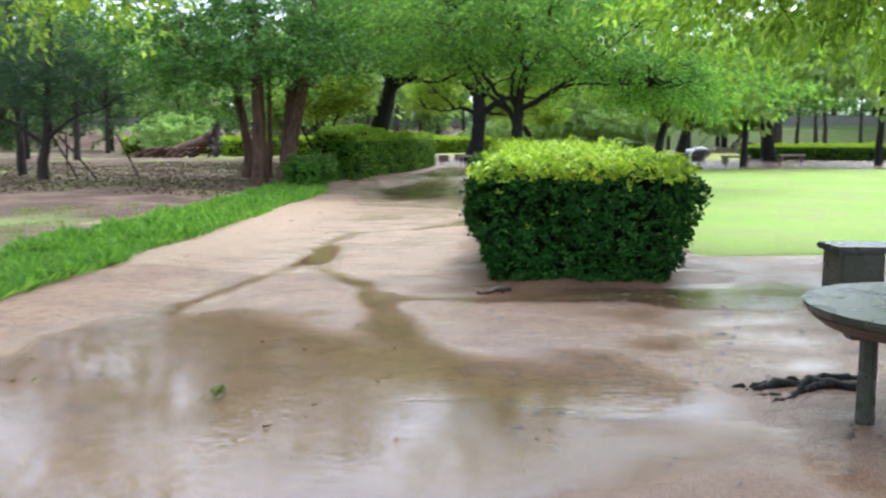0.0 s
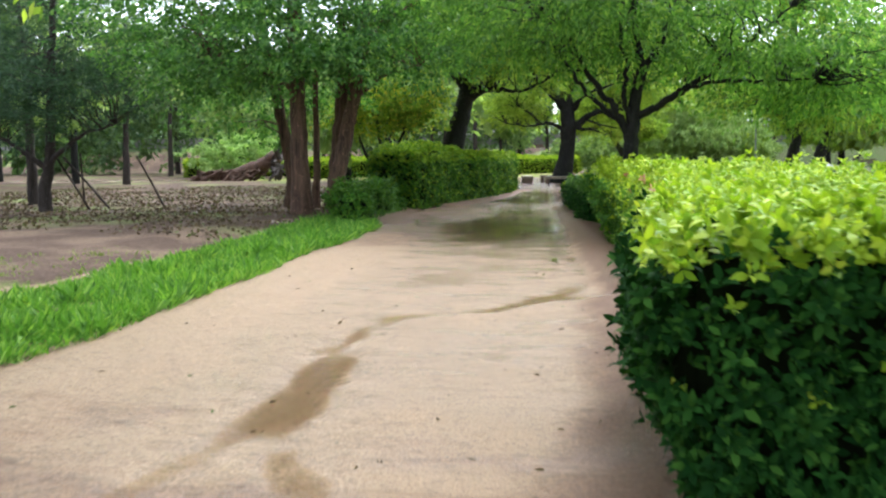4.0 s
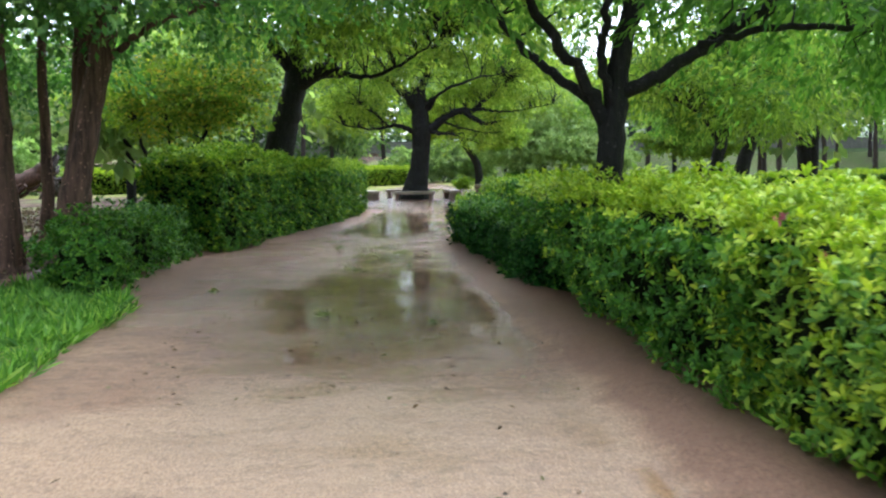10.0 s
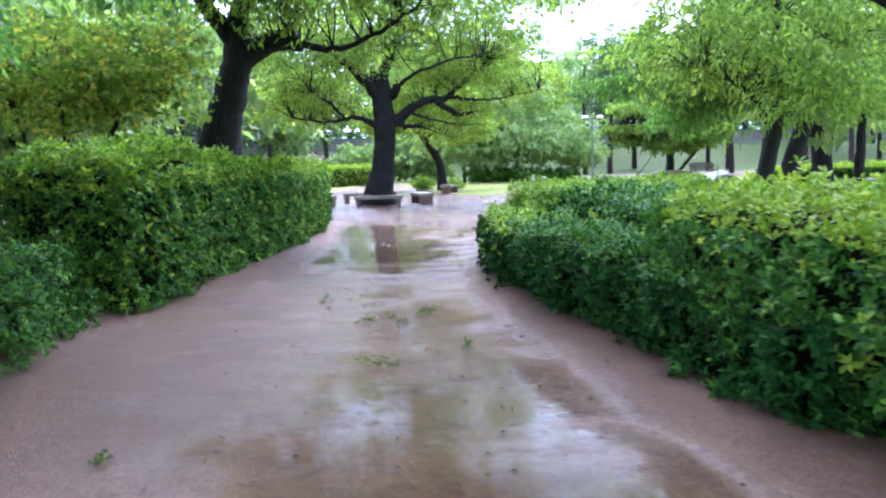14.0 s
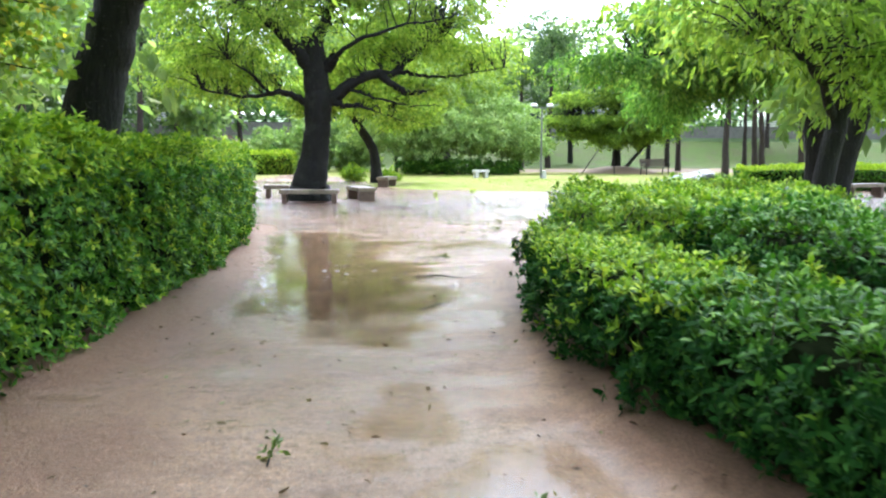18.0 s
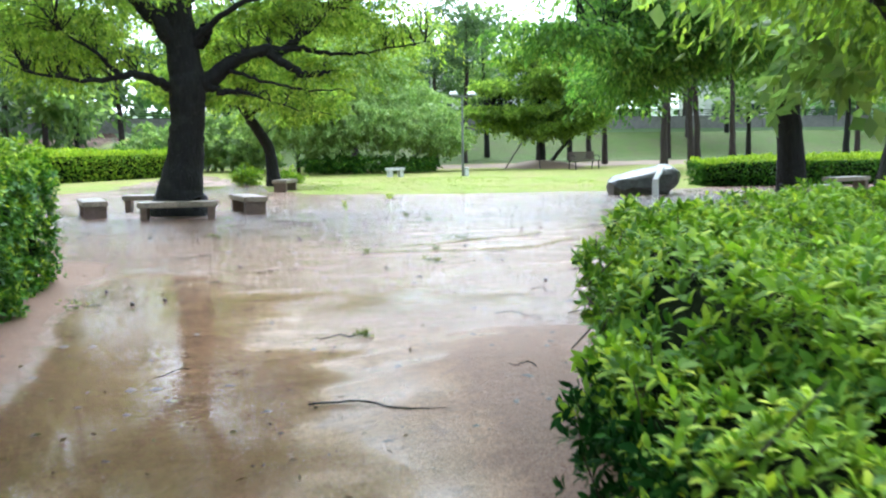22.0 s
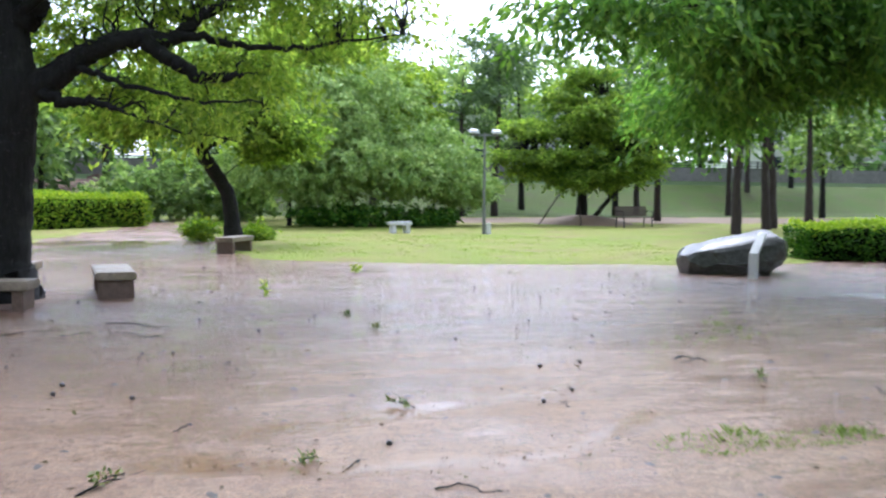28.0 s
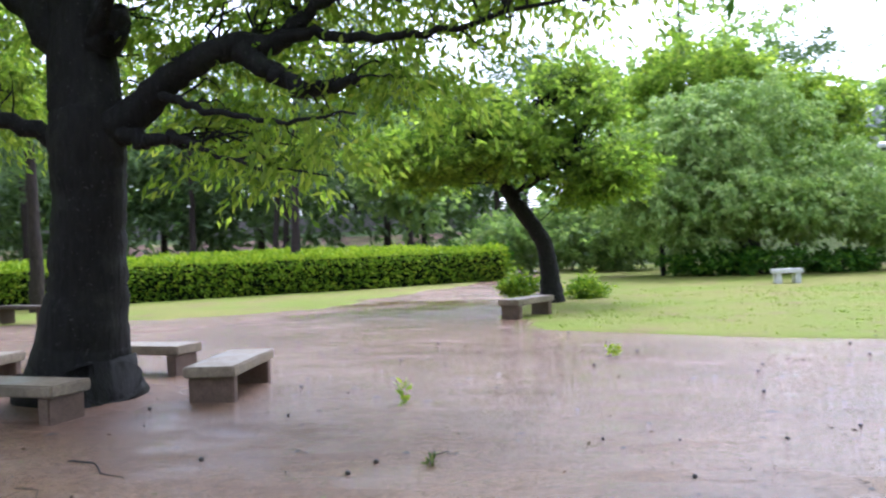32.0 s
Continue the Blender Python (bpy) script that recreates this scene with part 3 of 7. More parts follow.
def puffed(blobs, g, each, size=0.45, reach=0.72):
    """Breaks smooth ellipsoids into many rounded clumps that stand out from them."""
    out = []
    for x, y, z, a, b_, c in blobs:
        for d in sphere_dirs(each, g):
            d[2] = d[2] * 0.8 + 0.12
            k = size * g.uniform(0.7, 1.25)
            out.append((x + d[0] * a * reach, y + d[1] * b_ * reach, z + d[2] * c * reach, a * k, b_ * k, c * k * 0.85))
    return out


def tree(name, label, category, base, trunks, limbs=(), blobs=(), clusters=500, per=24, spread=0.3, leaf=(0.11, 0.045),
         droop=0.6, bark=None, foliage=None, seed=1, twigs=0.6, flat=0.55, hollow=0.45, group="", sides=12, puffs=0):
    """A tree: tapered trunks, limbs of their own, twigs that lead to the sprays of leaves, and the crown."""
    g = np.random.default_rng(seed)
    clusters = int(clusters * 1.15)
    leaf = (leaf[0] * 1.3, leaf[1] * 1.55)
    base = np.asarray(base, float)
    bark = bark or BARK_DARK
    foliage = foliage or LEAF_MAIN
    ob = thing(name, base, label, category, group)
    nodes = []
    for i, (pts, rad) in enumerate(trunks):
        p, r = curve_through(np.asarray(pts, float), rad, 7, seed + i, 0.012)
        nodes.append(p[len(p) // 2:])
        v, f = tube_arrays(p - base, r, sides, seed + i, 0.16)
        part("trunk", mesh_from("trunk", v, f, bark, True), bark, ob)
    for i, (pts, rad) in enumerate(limbs):
        p, r = curve_through(np.asarray(pts, float), rad, 6, seed + 40 + i, 0.02)
        nodes.append(p)
        v, f = tube_arrays(p - base, r, 9, seed + 40 + i, 0.15)
        part("limb", mesh_from("limb", v, f, bark, True), bark, ob)
    if len(blobs):
        if puffs:
            blobs, hollow = puffed(blobs, g, puffs), 0.72
        (v, f), c = crown_arrays(blobs, g, clusters, per, spread, leaf, droop, flat, hollow)
        crown = part("crown", mesh_from("crown", v - base, f, foliage), foliage, ob)
        if twigs and nodes:
            nodes = np.concatenate(nodes)
            pieces = []
            chosen = c[g.random(len(c)) < twigs]
            for q in chosen:
                dist = np.linalg.norm(nodes - q, axis=1) + 0.7 * np.maximum(nodes[:, 2] - q[2], 0)
                s = nodes[dist.argmin()]
                span = np.linalg.norm(q - s)
                if span < 0.15 or span > 1.9:
                    continue
                mid = (s + q) / 2 + g.normal(0, 0.08, 3) * span + np.array([0, 0, 0.12 * span])
                p, r = curve_through([s, mid, q], [0.006 + 0.012 * span ** 0.7, 0.006 + 0.006 * span ** 0.7, 0.004], 3, int(g.integers(1e6)), 0.03 * span)
                pieces.append(tube_arrays(p - base, r, 3))
            if pieces:
                v, f = joined(pieces)
                tagged(part("branchwork", mesh_from("branchwork", v, f, bark), bark, ob), kind="stuff")
    return ob


def hedge(name, label, outline, height, density, leaf, foliage, seed, top_foliage=None, round_=0.16, group="", rough=0.05, gap=0.0, per=0, foot=0.93, back=1.0, fine=True, young=0.0, twigs=0):
    """A clipped hedge: outline is a run of (x, y, half width, height factor); a near-black inner sheet for shade, and
    leaves all over.
    """
    g = np.random.default_rng(seed)
    o = np.asarray(outline, float)
    seg = np.linalg.norm(np.diff(o[:, :2], axis=0), axis=1)
    s = np.concatenate([[0], np.cumsum(seg)])
    base = np.array([o[:, 0].mean(), o[:, 1].mean(), 0.0])
    ob = thing(name, base, label, "hedge", group)

    def at(u):
        return [np.interp(u, s, o[:, k]) for k in range(4)]

    def point(u, w, v):
        """u along, w across from -1 to 1, v from the foot up the section: 0 left foot, 1 right foot, round the top."""
        x, y, hw, hf = at(u)
        du = 0.15
        xa, ya, *_ = at(np.clip(u + du, 0, s[-1]))
        xb, yb, *_ = at(np.clip(u - du, 0, s[-1]))
        tx, ty = xa - xb, ya - yb
        L = np.hypot(tx, ty) + 1e-9
        nx, ny = ty / L, -tx / L
        return x + nx * w * hw, y + ny * w * hw, v * height * hf, nx, ny, tx / L, ty / L

    def section(q):
        """q in 0..1 round the section: across -1..1, height 0..1, and the outward way."""
        a = np.clip(q, 0, 1)
        hw = o[:, 2].mean()
        side = height / (2 * height + 2 * hw)
        w = np.where(a < side, -1.0, np.where(a > 1 - side, 1.0, -1 + 2 * (a - side) / (1 - 2 * side)))
        v = np.where(a < side, a / side, np.where(a > 1 - side, (1 - a) / side, 1.0))
        edge = np.clip((np.abs(w) - (1 - round_)) / round_, 0, 1)
        v2 = np.where(v > 0.85, v - 0.10 * edge ** 2, v)
        w2 = w * (1 - 0.07 * np.clip((v - 0.8) / 0.2, 0, 1) * edge) * (foot + (1 - foot) * np.clip(v / 0.55, 0, 1))
        onside = (a < side) | (a > 1 - side)
        return w2, v2, onside, np.sign(w)

    # the inside: a near-black sheet in place of the shade among the leaves
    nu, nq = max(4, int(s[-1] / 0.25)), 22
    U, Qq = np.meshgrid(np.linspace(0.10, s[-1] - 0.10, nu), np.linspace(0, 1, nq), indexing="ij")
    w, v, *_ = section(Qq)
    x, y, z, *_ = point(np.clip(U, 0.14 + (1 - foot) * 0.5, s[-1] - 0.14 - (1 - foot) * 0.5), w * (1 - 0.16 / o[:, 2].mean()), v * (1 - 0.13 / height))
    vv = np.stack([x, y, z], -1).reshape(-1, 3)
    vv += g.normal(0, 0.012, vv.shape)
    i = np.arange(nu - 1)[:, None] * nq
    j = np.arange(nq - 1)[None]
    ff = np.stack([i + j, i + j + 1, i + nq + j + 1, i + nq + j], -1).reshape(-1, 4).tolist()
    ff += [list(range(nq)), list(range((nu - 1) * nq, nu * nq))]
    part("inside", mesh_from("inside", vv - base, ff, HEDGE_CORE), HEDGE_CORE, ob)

    # leaves on the sides, the top and both ends
    hw = o[:, 2].mean()
    each = max(per, 1)
    n = int(s[-1] * (2 * height + 2 * hw) * density / each)
    u = g.uniform(0, s[-1], n)
    w, v, onside, sg = section(g.uniform(0, 1, n))
    keep = ~(onside & (sg > 0)) | (g.random(n) < back)
    u, w, v, onside, sg = u[keep], w[keep], v[keep], onside[keep], sg[keep]
    x, y, z, nx, ny, tx, ty = point(u, w, v)
    out = np.stack([np.where(onside, nx * sg, 0), np.where(onside, ny * sg, 0), np.where(onside, 0.25, 1.0)], 1)
    ends = int(2 * (2 * hw) * height * density / each)
    ue = np.where(g.random(ends) < 0.5, 0.0, s[-1])
    we, ve = g.uniform(-1, 1, ends), g.uniform(0, 1, ends)
    xe, ye, ze, _, _, txe, tye = point(ue, we * (foot + (1 - foot) * np.clip(ve / 0.55, 0, 1)), ve)
    sgn = np.where(ue > 0, 1.0, -1.0)
    pull = (1 - foot) * 0.1 * hw * np.clip(1 - ve / 0.7, 0, 1) * sgn
    xe, ye = xe - txe * pull, ye - tye * pull
    oe = np.stack([txe * sgn, tye * sgn, np.full(ends, 0.25)], 1)
    pos = np.concatenate([np.stack([x, y, z], 1), np.stack([xe, ye, ze], 1)])
    out = np.concatenate([out, oe])
    lump = lumps(pos, 1.9, seed) + 0.75 * lumps(pos, 5.5, seed + 1)
    pos = pos + out * (lump * rough * 1.15 + g.normal(0, rough * 0.35, len(pos)) - 0.09 * (g.random(len(pos)) < 0.3) - 0.01)[:, None]
    pos[:, 2] = np.maximum(pos[:, 2], 0.04)
    if gap:
        keep = ~((lump < -0.35) & (g.random(len(pos)) < gap))
        pos, out = pos[keep], out[keep]
    along = out * 0.9 + g.normal(0, 0.75, out.shape) + np.array([0, 0, 0.25])
    # Tops take the lighter material, sides the darker: overhead light painted in.
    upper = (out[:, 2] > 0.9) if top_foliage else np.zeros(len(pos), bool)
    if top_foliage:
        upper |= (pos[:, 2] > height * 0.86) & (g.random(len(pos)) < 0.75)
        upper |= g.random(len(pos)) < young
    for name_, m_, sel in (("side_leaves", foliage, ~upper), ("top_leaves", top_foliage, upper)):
        if sel.any():
            if per:
                v_, f_ = rosette_arrays(pos[sel] - base, out[sel], per, leaf[0], leaf[1], g, fine)
            else:
                v_, f_ = leaf_arrays(pos[sel] - base, along[sel], leaf[0], leaf[1], g)
            part(name_, mesh_from(name_, v_, f_, m_), m_, ob)
    if twigs:
        pick = g.choice(len(pos), twigs)
        pieces = []
        for q, o_ in zip(pos[pick] - base, out[pick]):
            d = o_ * 0.5 + g.normal(0, 0.35, 3) + np.array([0, 0, 0.7])
            d *= g.uniform(0.10, 0.22) / np.linalg.norm(d)
            pieces.append(tube_arrays([q - d * 1.2, q + g.normal(0, 0.012, 3), q + d * 0.45], [0.005, 0.004, 0.002], 4))
        v_, f_ = joined(pieces)
        tagged(part("branchwork", mesh_from("branchwork", v_, f_, TIMBER), TIMBER, ob), "bare brown twigs", kind="stuff")
    return ob


# ---- ground ----
def value_noise(x, y, scale, seed):
    g = np.random.default_rng(seed)
    table = g.random((64, 64))
    u, v = np.asarray(x) * scale, np.asarray(y) * scale
    i, j = np.floor(u).astype(int), np.floor(v).astype(int)
    a, b = u - i, v - j
    a, b = a * a * (3 - 2 * a), b * b * (3 - 2 * b)
    t = lambda p, q: table[p % 64, q % 64]
    return (t(i, j) * (1 - a) + t(i + 1, j) * a) * (1 - b) + (t(i, j + 1) * (1 - a) + t(i + 1, j + 1) * a) * b - 0.5


def smooth_step(a, b, x):
    t = np.clip((x - a) / (b - a), 0, 1)
    return t * t * (3 - 2 * t)


# hollows that hold water: x, y, half width, half length, depth
HOLLOWS = [(-0.7, 4.6, 1.9, 2.0, 0.055), (-1.2, 6.9, 1.1, 0.9, 0.030), (1.0, 4.3, 0.9, 0.35, 0.036), (1.35, 5.62, 0.35, 0.16, 0.046), (1.82, 5.4, 0.26, 0.12, 0.046), (2.2, 5.24, 0.24, 0.11, 0.044),
           (4.3, 9.0, 1.5, 0.6, 0.03), (3.0, 7.4, 1.9, 1.5, 0.013), (2.5, 5.0, 2.0, 2.0, 0.013), (-0.5, 25.4, 1.15, 4.2, 0.036), (-0.6, 34.8, 1.1, 3.0, 0.026),
           (-0.55, 38.6, 0.85, 3.0, 0.034), (-0.9, 41.4, 1.0, 0.7, 0.012), (2.2, 38.5, 2.2, 1.5, 0.014), (-2.4, 38.6, 1.0, 1.0, 0.02),
           (3.5, 47.5, 3.5, 1.4, 0.004), (6.5, 51.5, 3.6, 1.0, 0.005), (9.0, 54.6, 3.5, 0.45, 0.007), (1.5, 51.4, 0.9, 1.3, 0.012), (0.3, 64.5, 2.2, 1.0, 0.02), (1.2, 62.6, 1.6, 0.7, 0.014),
           (7.5, 46.0, 1.8, 0.5, 0.005), (-5.2, 20.5, 0.6, 1.6, 0.07), (1.62, 15.6, 0.28, 0.28, 0.16), (2.7, 8.75, 1.5, 0.4, 0.016), (0.9, 37.3, 0.25, 0.12, 0.02), (1.35, 36.9, 0.25, 0.1, 0.02)]
RILLS = [[(-0.75, 12.5), (-0.6, 10.6), (0.15, 9.1), (0.65, 7.3), (0.94, 6.5), (1.0, 5.6)], [(-0.75, 12.4), (-0.9, 10.1), (-1.2, 8.7), (-1.5, 7.5)],
         [(0.3, 8.6), (1.4, 8.5), (2.4, 8.7), (3.4, 8.9)], [(1.5, 15.3), (0.8, 15.4), (0.1, 14.5), (-0.6, 14.2), (-0.75, 13.6), (-0.9, 12.7)],
         [(0.85, 19.1), (1.1, 16.6), (0.8, 15.4)], [(0.55, 30.0), (0.5, 27.0), (0.55, 24.5), (0.6, 22.5), (0.75, 19.5)],
         [(3.0, 43.6), (4.1, 44.0), (5.0, 44.25), (5.6, 44.7)], [(2.6, 43.2), (3.5, 42.87), (4.4, 42.76), (5.0, 43.0), (5.7, 43.6)], [(3.0, 56.2), (8.0, 55.2), (14.0, 54.0)],
         [(-1.0, 57.2), (3.5, 55.6), (8.5, 53.2)], [(4.2, 49.6), (7.0, 48.6), (9.5, 47.6)]]
RILL_CUT = {0: (0.16, 0.026), 1: (0.14, 0.024), 2: (0.16, 0.024), 3: (0.12, 0.028), 4: (0.10, 0.026), 5: (0.16, 0.009), 6: (0.11, 0.027), 7: (0.14, 0.028)}
# the feet of the hedges on either side of the walk
FOOT_RIGHT = [(1.35, 9.3), (1.6, 13.0), (1.63, 14.1), (1.47, 16.3), (1.22, 21.9), (0.97, 25.7), (0.75, 30.0), (0.8, 31.2), (1.15, 33.2), (1.87, 36.7), (3.0, 38.0)]
FOOT_LEFT = [(-3.4, 25.5), (-3.9, 28.6), (-3.4, 31.4), (-2.5, 32.5), (-1.66, 36.9), (-1.5, 41.4), (-1.2, 44.3)]


def from_line(x, y, line):
    """Distance from a run of points."""
    best = np.full(np.shape(x), 1e9)
    for (ax, ay), (bx, by) in zip(line, line[1:]):
        k = np.clip(((x - ax) * (bx - ax) + (y - ay) * (by - ay)) / ((bx - ax) ** 2 + (by - ay) ** 2), 0, 1)
        best = np.minimum(best, np.hypot(x - ax - k * (bx - ax), y - ay - k * (by - ay)))
    return best


def ground_height(x, y):
    x, y = np.asarray(x, float), np.asarray(y, float)
    h = 0.017 + 0.016 * value_noise(x, y, 0.55, 3) + 0.014 * value_noise(x, y, 1.9, 4) + 0.010 * value_noise(x, y, 3.7, 5)
    plaza = smooth_step(37, 41, y) * (1 - smooth_step(60, 66, y))
    h = h - 0.0075 * plaza
    warp = 0.35 * value_noise(x, y, 1.3, 8) + 0.16 * value_noise(x, y, 3.4, 18)
    warp2 = 0.35 * value_noise(x, y, 1.3, 9) + 0.16 * value_noise(x, y, 3.4, 19)
    for cx, cy, rx, ry, d in HOLLOWS:
        k = min(1.0, 1.6 * min(rx, ry))
        q = ((x + warp * k - cx) / rx) ** 2 + ((y + warp2 * k - cy) / ry) ** 2
        h = h - d * np.exp(-np.clip(q, 0, 20) ** 1.2 * 0.8)
    for i, (wide, deep) in RILL_CUT.items():
        dd = from_line(x + warp * 0.45, y + warp2 * 0.45, RILLS[i])
        h = h - deep * np.exp(-(dd / wide) ** 2)
    flat = smooth_step(39.5, 42, y) * (1 - smooth_step(60, 66, y)) * smooth_step(-2.6, -0.6, x + 0.0 * y)
    h = h * (1 - flat) + flat * (0.0065 + 0.5 * (h - 0.008))
    # mud heaped along the feet of the hedges
    bank = smooth_step(0.62, 0.0, from_line(x, y, FOOT_RIGHT)) * smooth_step(10.5, 13, y) * smooth_step(38, 36, y)
    h = h + (0.075 + 0.06 * value_noise(x, y, 1.1, 6)) * bank
    h = h + 0.05 * np.exp(-(((x - 2.5) / 1.2) ** 2 + ((y - 9.85) / 0.6) ** 2) ** 2)
    h = h + 0.06 * smooth_step(0.6, 0.0, from_line(x, y, FOOT_LEFT)) * smooth_step(44, 42, y)
    h = h + 0.04 * smooth_step(1.2, 0.0, np.abs(x + 2.6)) * smooth_step(2, 5, y) * smooth_step(24, 20, y)
    h = h + 0.05 * np.exp(-((x - 0.14) ** 2 + (y - 51.1) ** 2) / 0.9)
    # ground off the path lies a little higher
    h = h + 0.05 * smooth_step(-4.2, -6.5, x) * smooth_step(60, 50, y)
    # the far bank
    h = h + 2.1 * smooth_step(94, 103, y) + 1.1 * smooth_step(103.0, 103.6, y)
    h = h + 12 * smooth_step(150, 420, np.hypot(x, y - 40))
    return h


def soil_kinds(x, y):
    """How far the soil is pale washed silt, and how far it is fresh red-brown earth."""
    wob = value_noise(x, y, 0.7, 51) + 0.6 * value_noise(x, y, 2.1, 52)
    silt = smooth_step(8.5, 12.5, y + 1.5 * wob) * smooth_step(23.5, 18, y + 3 * wob) * smooth_step(-3.4, -2.4, x + 0.5 * wob) * smooth_step(1.5, 0.7, x + 0.4 * wob)
    silt = np.maximum(silt, 0.45 * smooth_step(30, 34, y + wob) * smooth_step(44, 40, y + wob) * smooth_step(-1.9, -1.0, x) * smooth_step(1.6, 0.6, x))
    silt = np.maximum(silt, 0.6 * np.exp(-(((x - 9.2) / 3.0) ** 2 + ((y - 47.5) / 2.6) ** 2)))
    silt = np.maximum(silt, 0.8 * np.exp(-(((x - 1.0) / 2.2) ** 2 + ((y - 62.5) / 4.5) ** 2)))
    silt = np.maximum(silt, 0.42 * np.exp(-(((x - 6.0 + wob) / 4.6) ** 2 + ((y - 44.6 + wob) / 4.2) ** 2) ** 2))
    red = np.exp(-(from_line(x, y, FOOT_RIGHT) / (0.42 + 0.25 * wob)) ** 2) * smooth_step(9, 10.5, y) * smooth_step(39.5, 37, y)
    red = np.maximum(red, 0.9 * np.exp(-(from_line(x, y, FOOT_LEFT) / (0.7 + 0.3 * wob)) ** 2) * smooth_step(46, 43, y))
    red = np.maximum(red, 0.9 * np.exp(-(((x - 2.3) / 1.7) ** 2 + ((y - 9.0) / 0.8) ** 2) ** 2))
    # wet dark earth before the block hedge, the hedge's shade mixed in
    red = np.maximum(red, 1.7 * np.exp(-(((x - 2.6) / 1.4) ** 2 + ((y - 8.9 + 0.3 * wob) / 0.5) ** 2)))
    red = np.maximum(red, 0.9 * np.exp(-((x - 0.4 + wob) ** 2 + (y - 50.6) ** 2) / 3.2))
    red = np.maximum(red, 0.55 * smooth_step(6.2, 4.6, y + 1.6 * wob) * smooth_step(-1.5, 1.5, x + wob))
    red = np.maximum(red, 0.6 * smooth_step(-1.3, -2.2, x + 0.5 * wob) * smooth_step(23, 25.5, y) * smooth_step(33, 30, y))
    red = np.maximum(red, 0.6 * np.exp(-(((x - 2.4) / 0.5) ** 2 + ((y - 39.7) / 0.5) ** 2)))
    return silt, red


def axis(parts):
    out = [parts[0][0]]
    for a, b, step in parts:
        n = max(1, int(round((b - a) / step)))
        out += list(np.linspace(a, b, n + 1)[1:])
    return np.array(out)


gx = axis([(-600, -150, 75), (-150, -40, 11), (-40, -12, 2), (-12, -5, 0.35), (-5, 4, 0.13), (4, 12, 0.2), (12, 22, 0.5), (22, 50, 2), (50, 150, 10), (150, 600, 75)])
gy = axis([(-500, -100, 80), (-100, -20, 8), (-20, -1, 1), (-1, 20, 0.14), (20, 56, 0.18), (56, 76, 0.3), (76, 110, 0.6), (110, 160, 5), (160, 700, 60)])
GX, GY = np.meshgrid(gx, gy, indexing="ij")
GZ = ground_height(GX, GY)
nx_, ny_ = len(gx), len(gy)
ii = np.arange(nx_ - 1)[:, None] * ny_
jj = np.arange(ny_ - 1)[None]
gf = np.stack([ii + jj, ii + ny_ + jj, ii + ny_ + jj + 1, ii + jj + 1], -1).reshape(-1, 4)
ground = new("ground", mesh_from("ground", np.stack([GX, GY, GZ], -1).reshape(-1, 3), gf, MUD, True))
ground.data.materials.append(FAR_GROUND)
fx, fy = (GX[:-1, :-1] + GX[1:, 1:]) / 2, (GY[:-1, :-1] + GY[1:, 1:]) / 2
ground.data.polygons.foreach_set("material_index", ((fy > 102) | (fx < -40) | (fx > 40) | (fy < -20)).astype(np.int32).ravel())
tagged(ground, "wet tan mud of the park path and square", "ground", kind="structure")

kinds = soil_kinds(GX, GY)
for name_, values in zip(("silt", "red"), kinds):
    ground.data.attributes.new(name_, "FLOAT", "POINT").data.foreach_set("value", values.ravel().astype(np.float32))

wet = (-GZ > -0.008) & (GX > -8) & (GX < 20) & (GY > -3) & (GY < 70)
wf = gf[(wet.ravel()[gf]).any(1)]
used, back = np.unique(wf, return_inverse=True)
wv = np.stack([GX.ravel()[used], GY.ravel()[used], np.zeros(len(used))], -1)
water = new("water", mesh_from("water", wv, back.reshape(wf.shape), WATER, True))
water.data.attributes.new("deep", "FLOAT", "POINT").data.foreach_set("value", (-GZ.ravel()[used]).astype(np.float32))
tagged(water, "shallow brown rain water standing in puddles", "water", kind="structure")


def inside(poly, x, y):
    r = np.zeros(x.shape, bool)
    for (x1, y1), (x2, y2) in zip(poly, poly[1:] + poly[:1]):
        c = (y1 > y) != (y2 > y)
        r ^= c & (x < (x2 - x1) * (y - y1) / (y2 - y1 + 1e-12) + x1)
    return r


def cover(name, label, poly, cell, lift, mat, ragged=0.4, category="lawn", xs=None, ys=None):
    """A ground cover laid over the ground inside a ragged outline."""
    p = np.array(poly)
    xs = np.arange(p[:, 0].min() - 1, p[:, 0].max() + 1, cell) if xs is None else xs
    ys = np.arange(p[:, 1].min() - 1, p[:, 1].max() + 1, cell) if ys is None else ys
    A, B = np.meshgrid(xs, ys, indexing="ij")
    cx, cy = (A[:-1, :-1] + A[1:, 1:]) / 2, (B[:-1, :-1] + B[1:, 1:]) / 2
    keep = inside(poly, cx + ragged * 2 * value_noise(cx, cy, 0.8, 21), cy + ragged * 2 * value_noise(cx, cy, 0.8, 22))
    n2 = len(ys)
    i, j = np.nonzero(keep)
    k = i * n2 + j
    f = np.stack([k, k + n2, k + n2 + 1, k + 1], -1)
    z = ground_height(A, B) + lift + 0.02 * value_noise(A, B, 0.7, 23)
    v = np.stack([A, B, z], -1).reshape(-1, 3)
    count = np.bincount(f.ravel(), minlength=len(v))
    v[(count > 0) & (count < 4), 2] -= lift + 0.05
    used, inv = np.unique(f, return_inverse=True)
    ob = new(name, mesh_from(name, v[used], inv.reshape(f.shape), mat, True))
    return tagged(ob, label, category, kind="structure")


LAWN_NEAR = [(3.75, 11.4), (6.0, 11.6), (12, 12.2), (45, 14), (60, 40), (30, 41), (17, 40.5), (10, 39.6), (6.5, 39.0), (4.3, 36), (3.6, 30), (3.6, 20)]
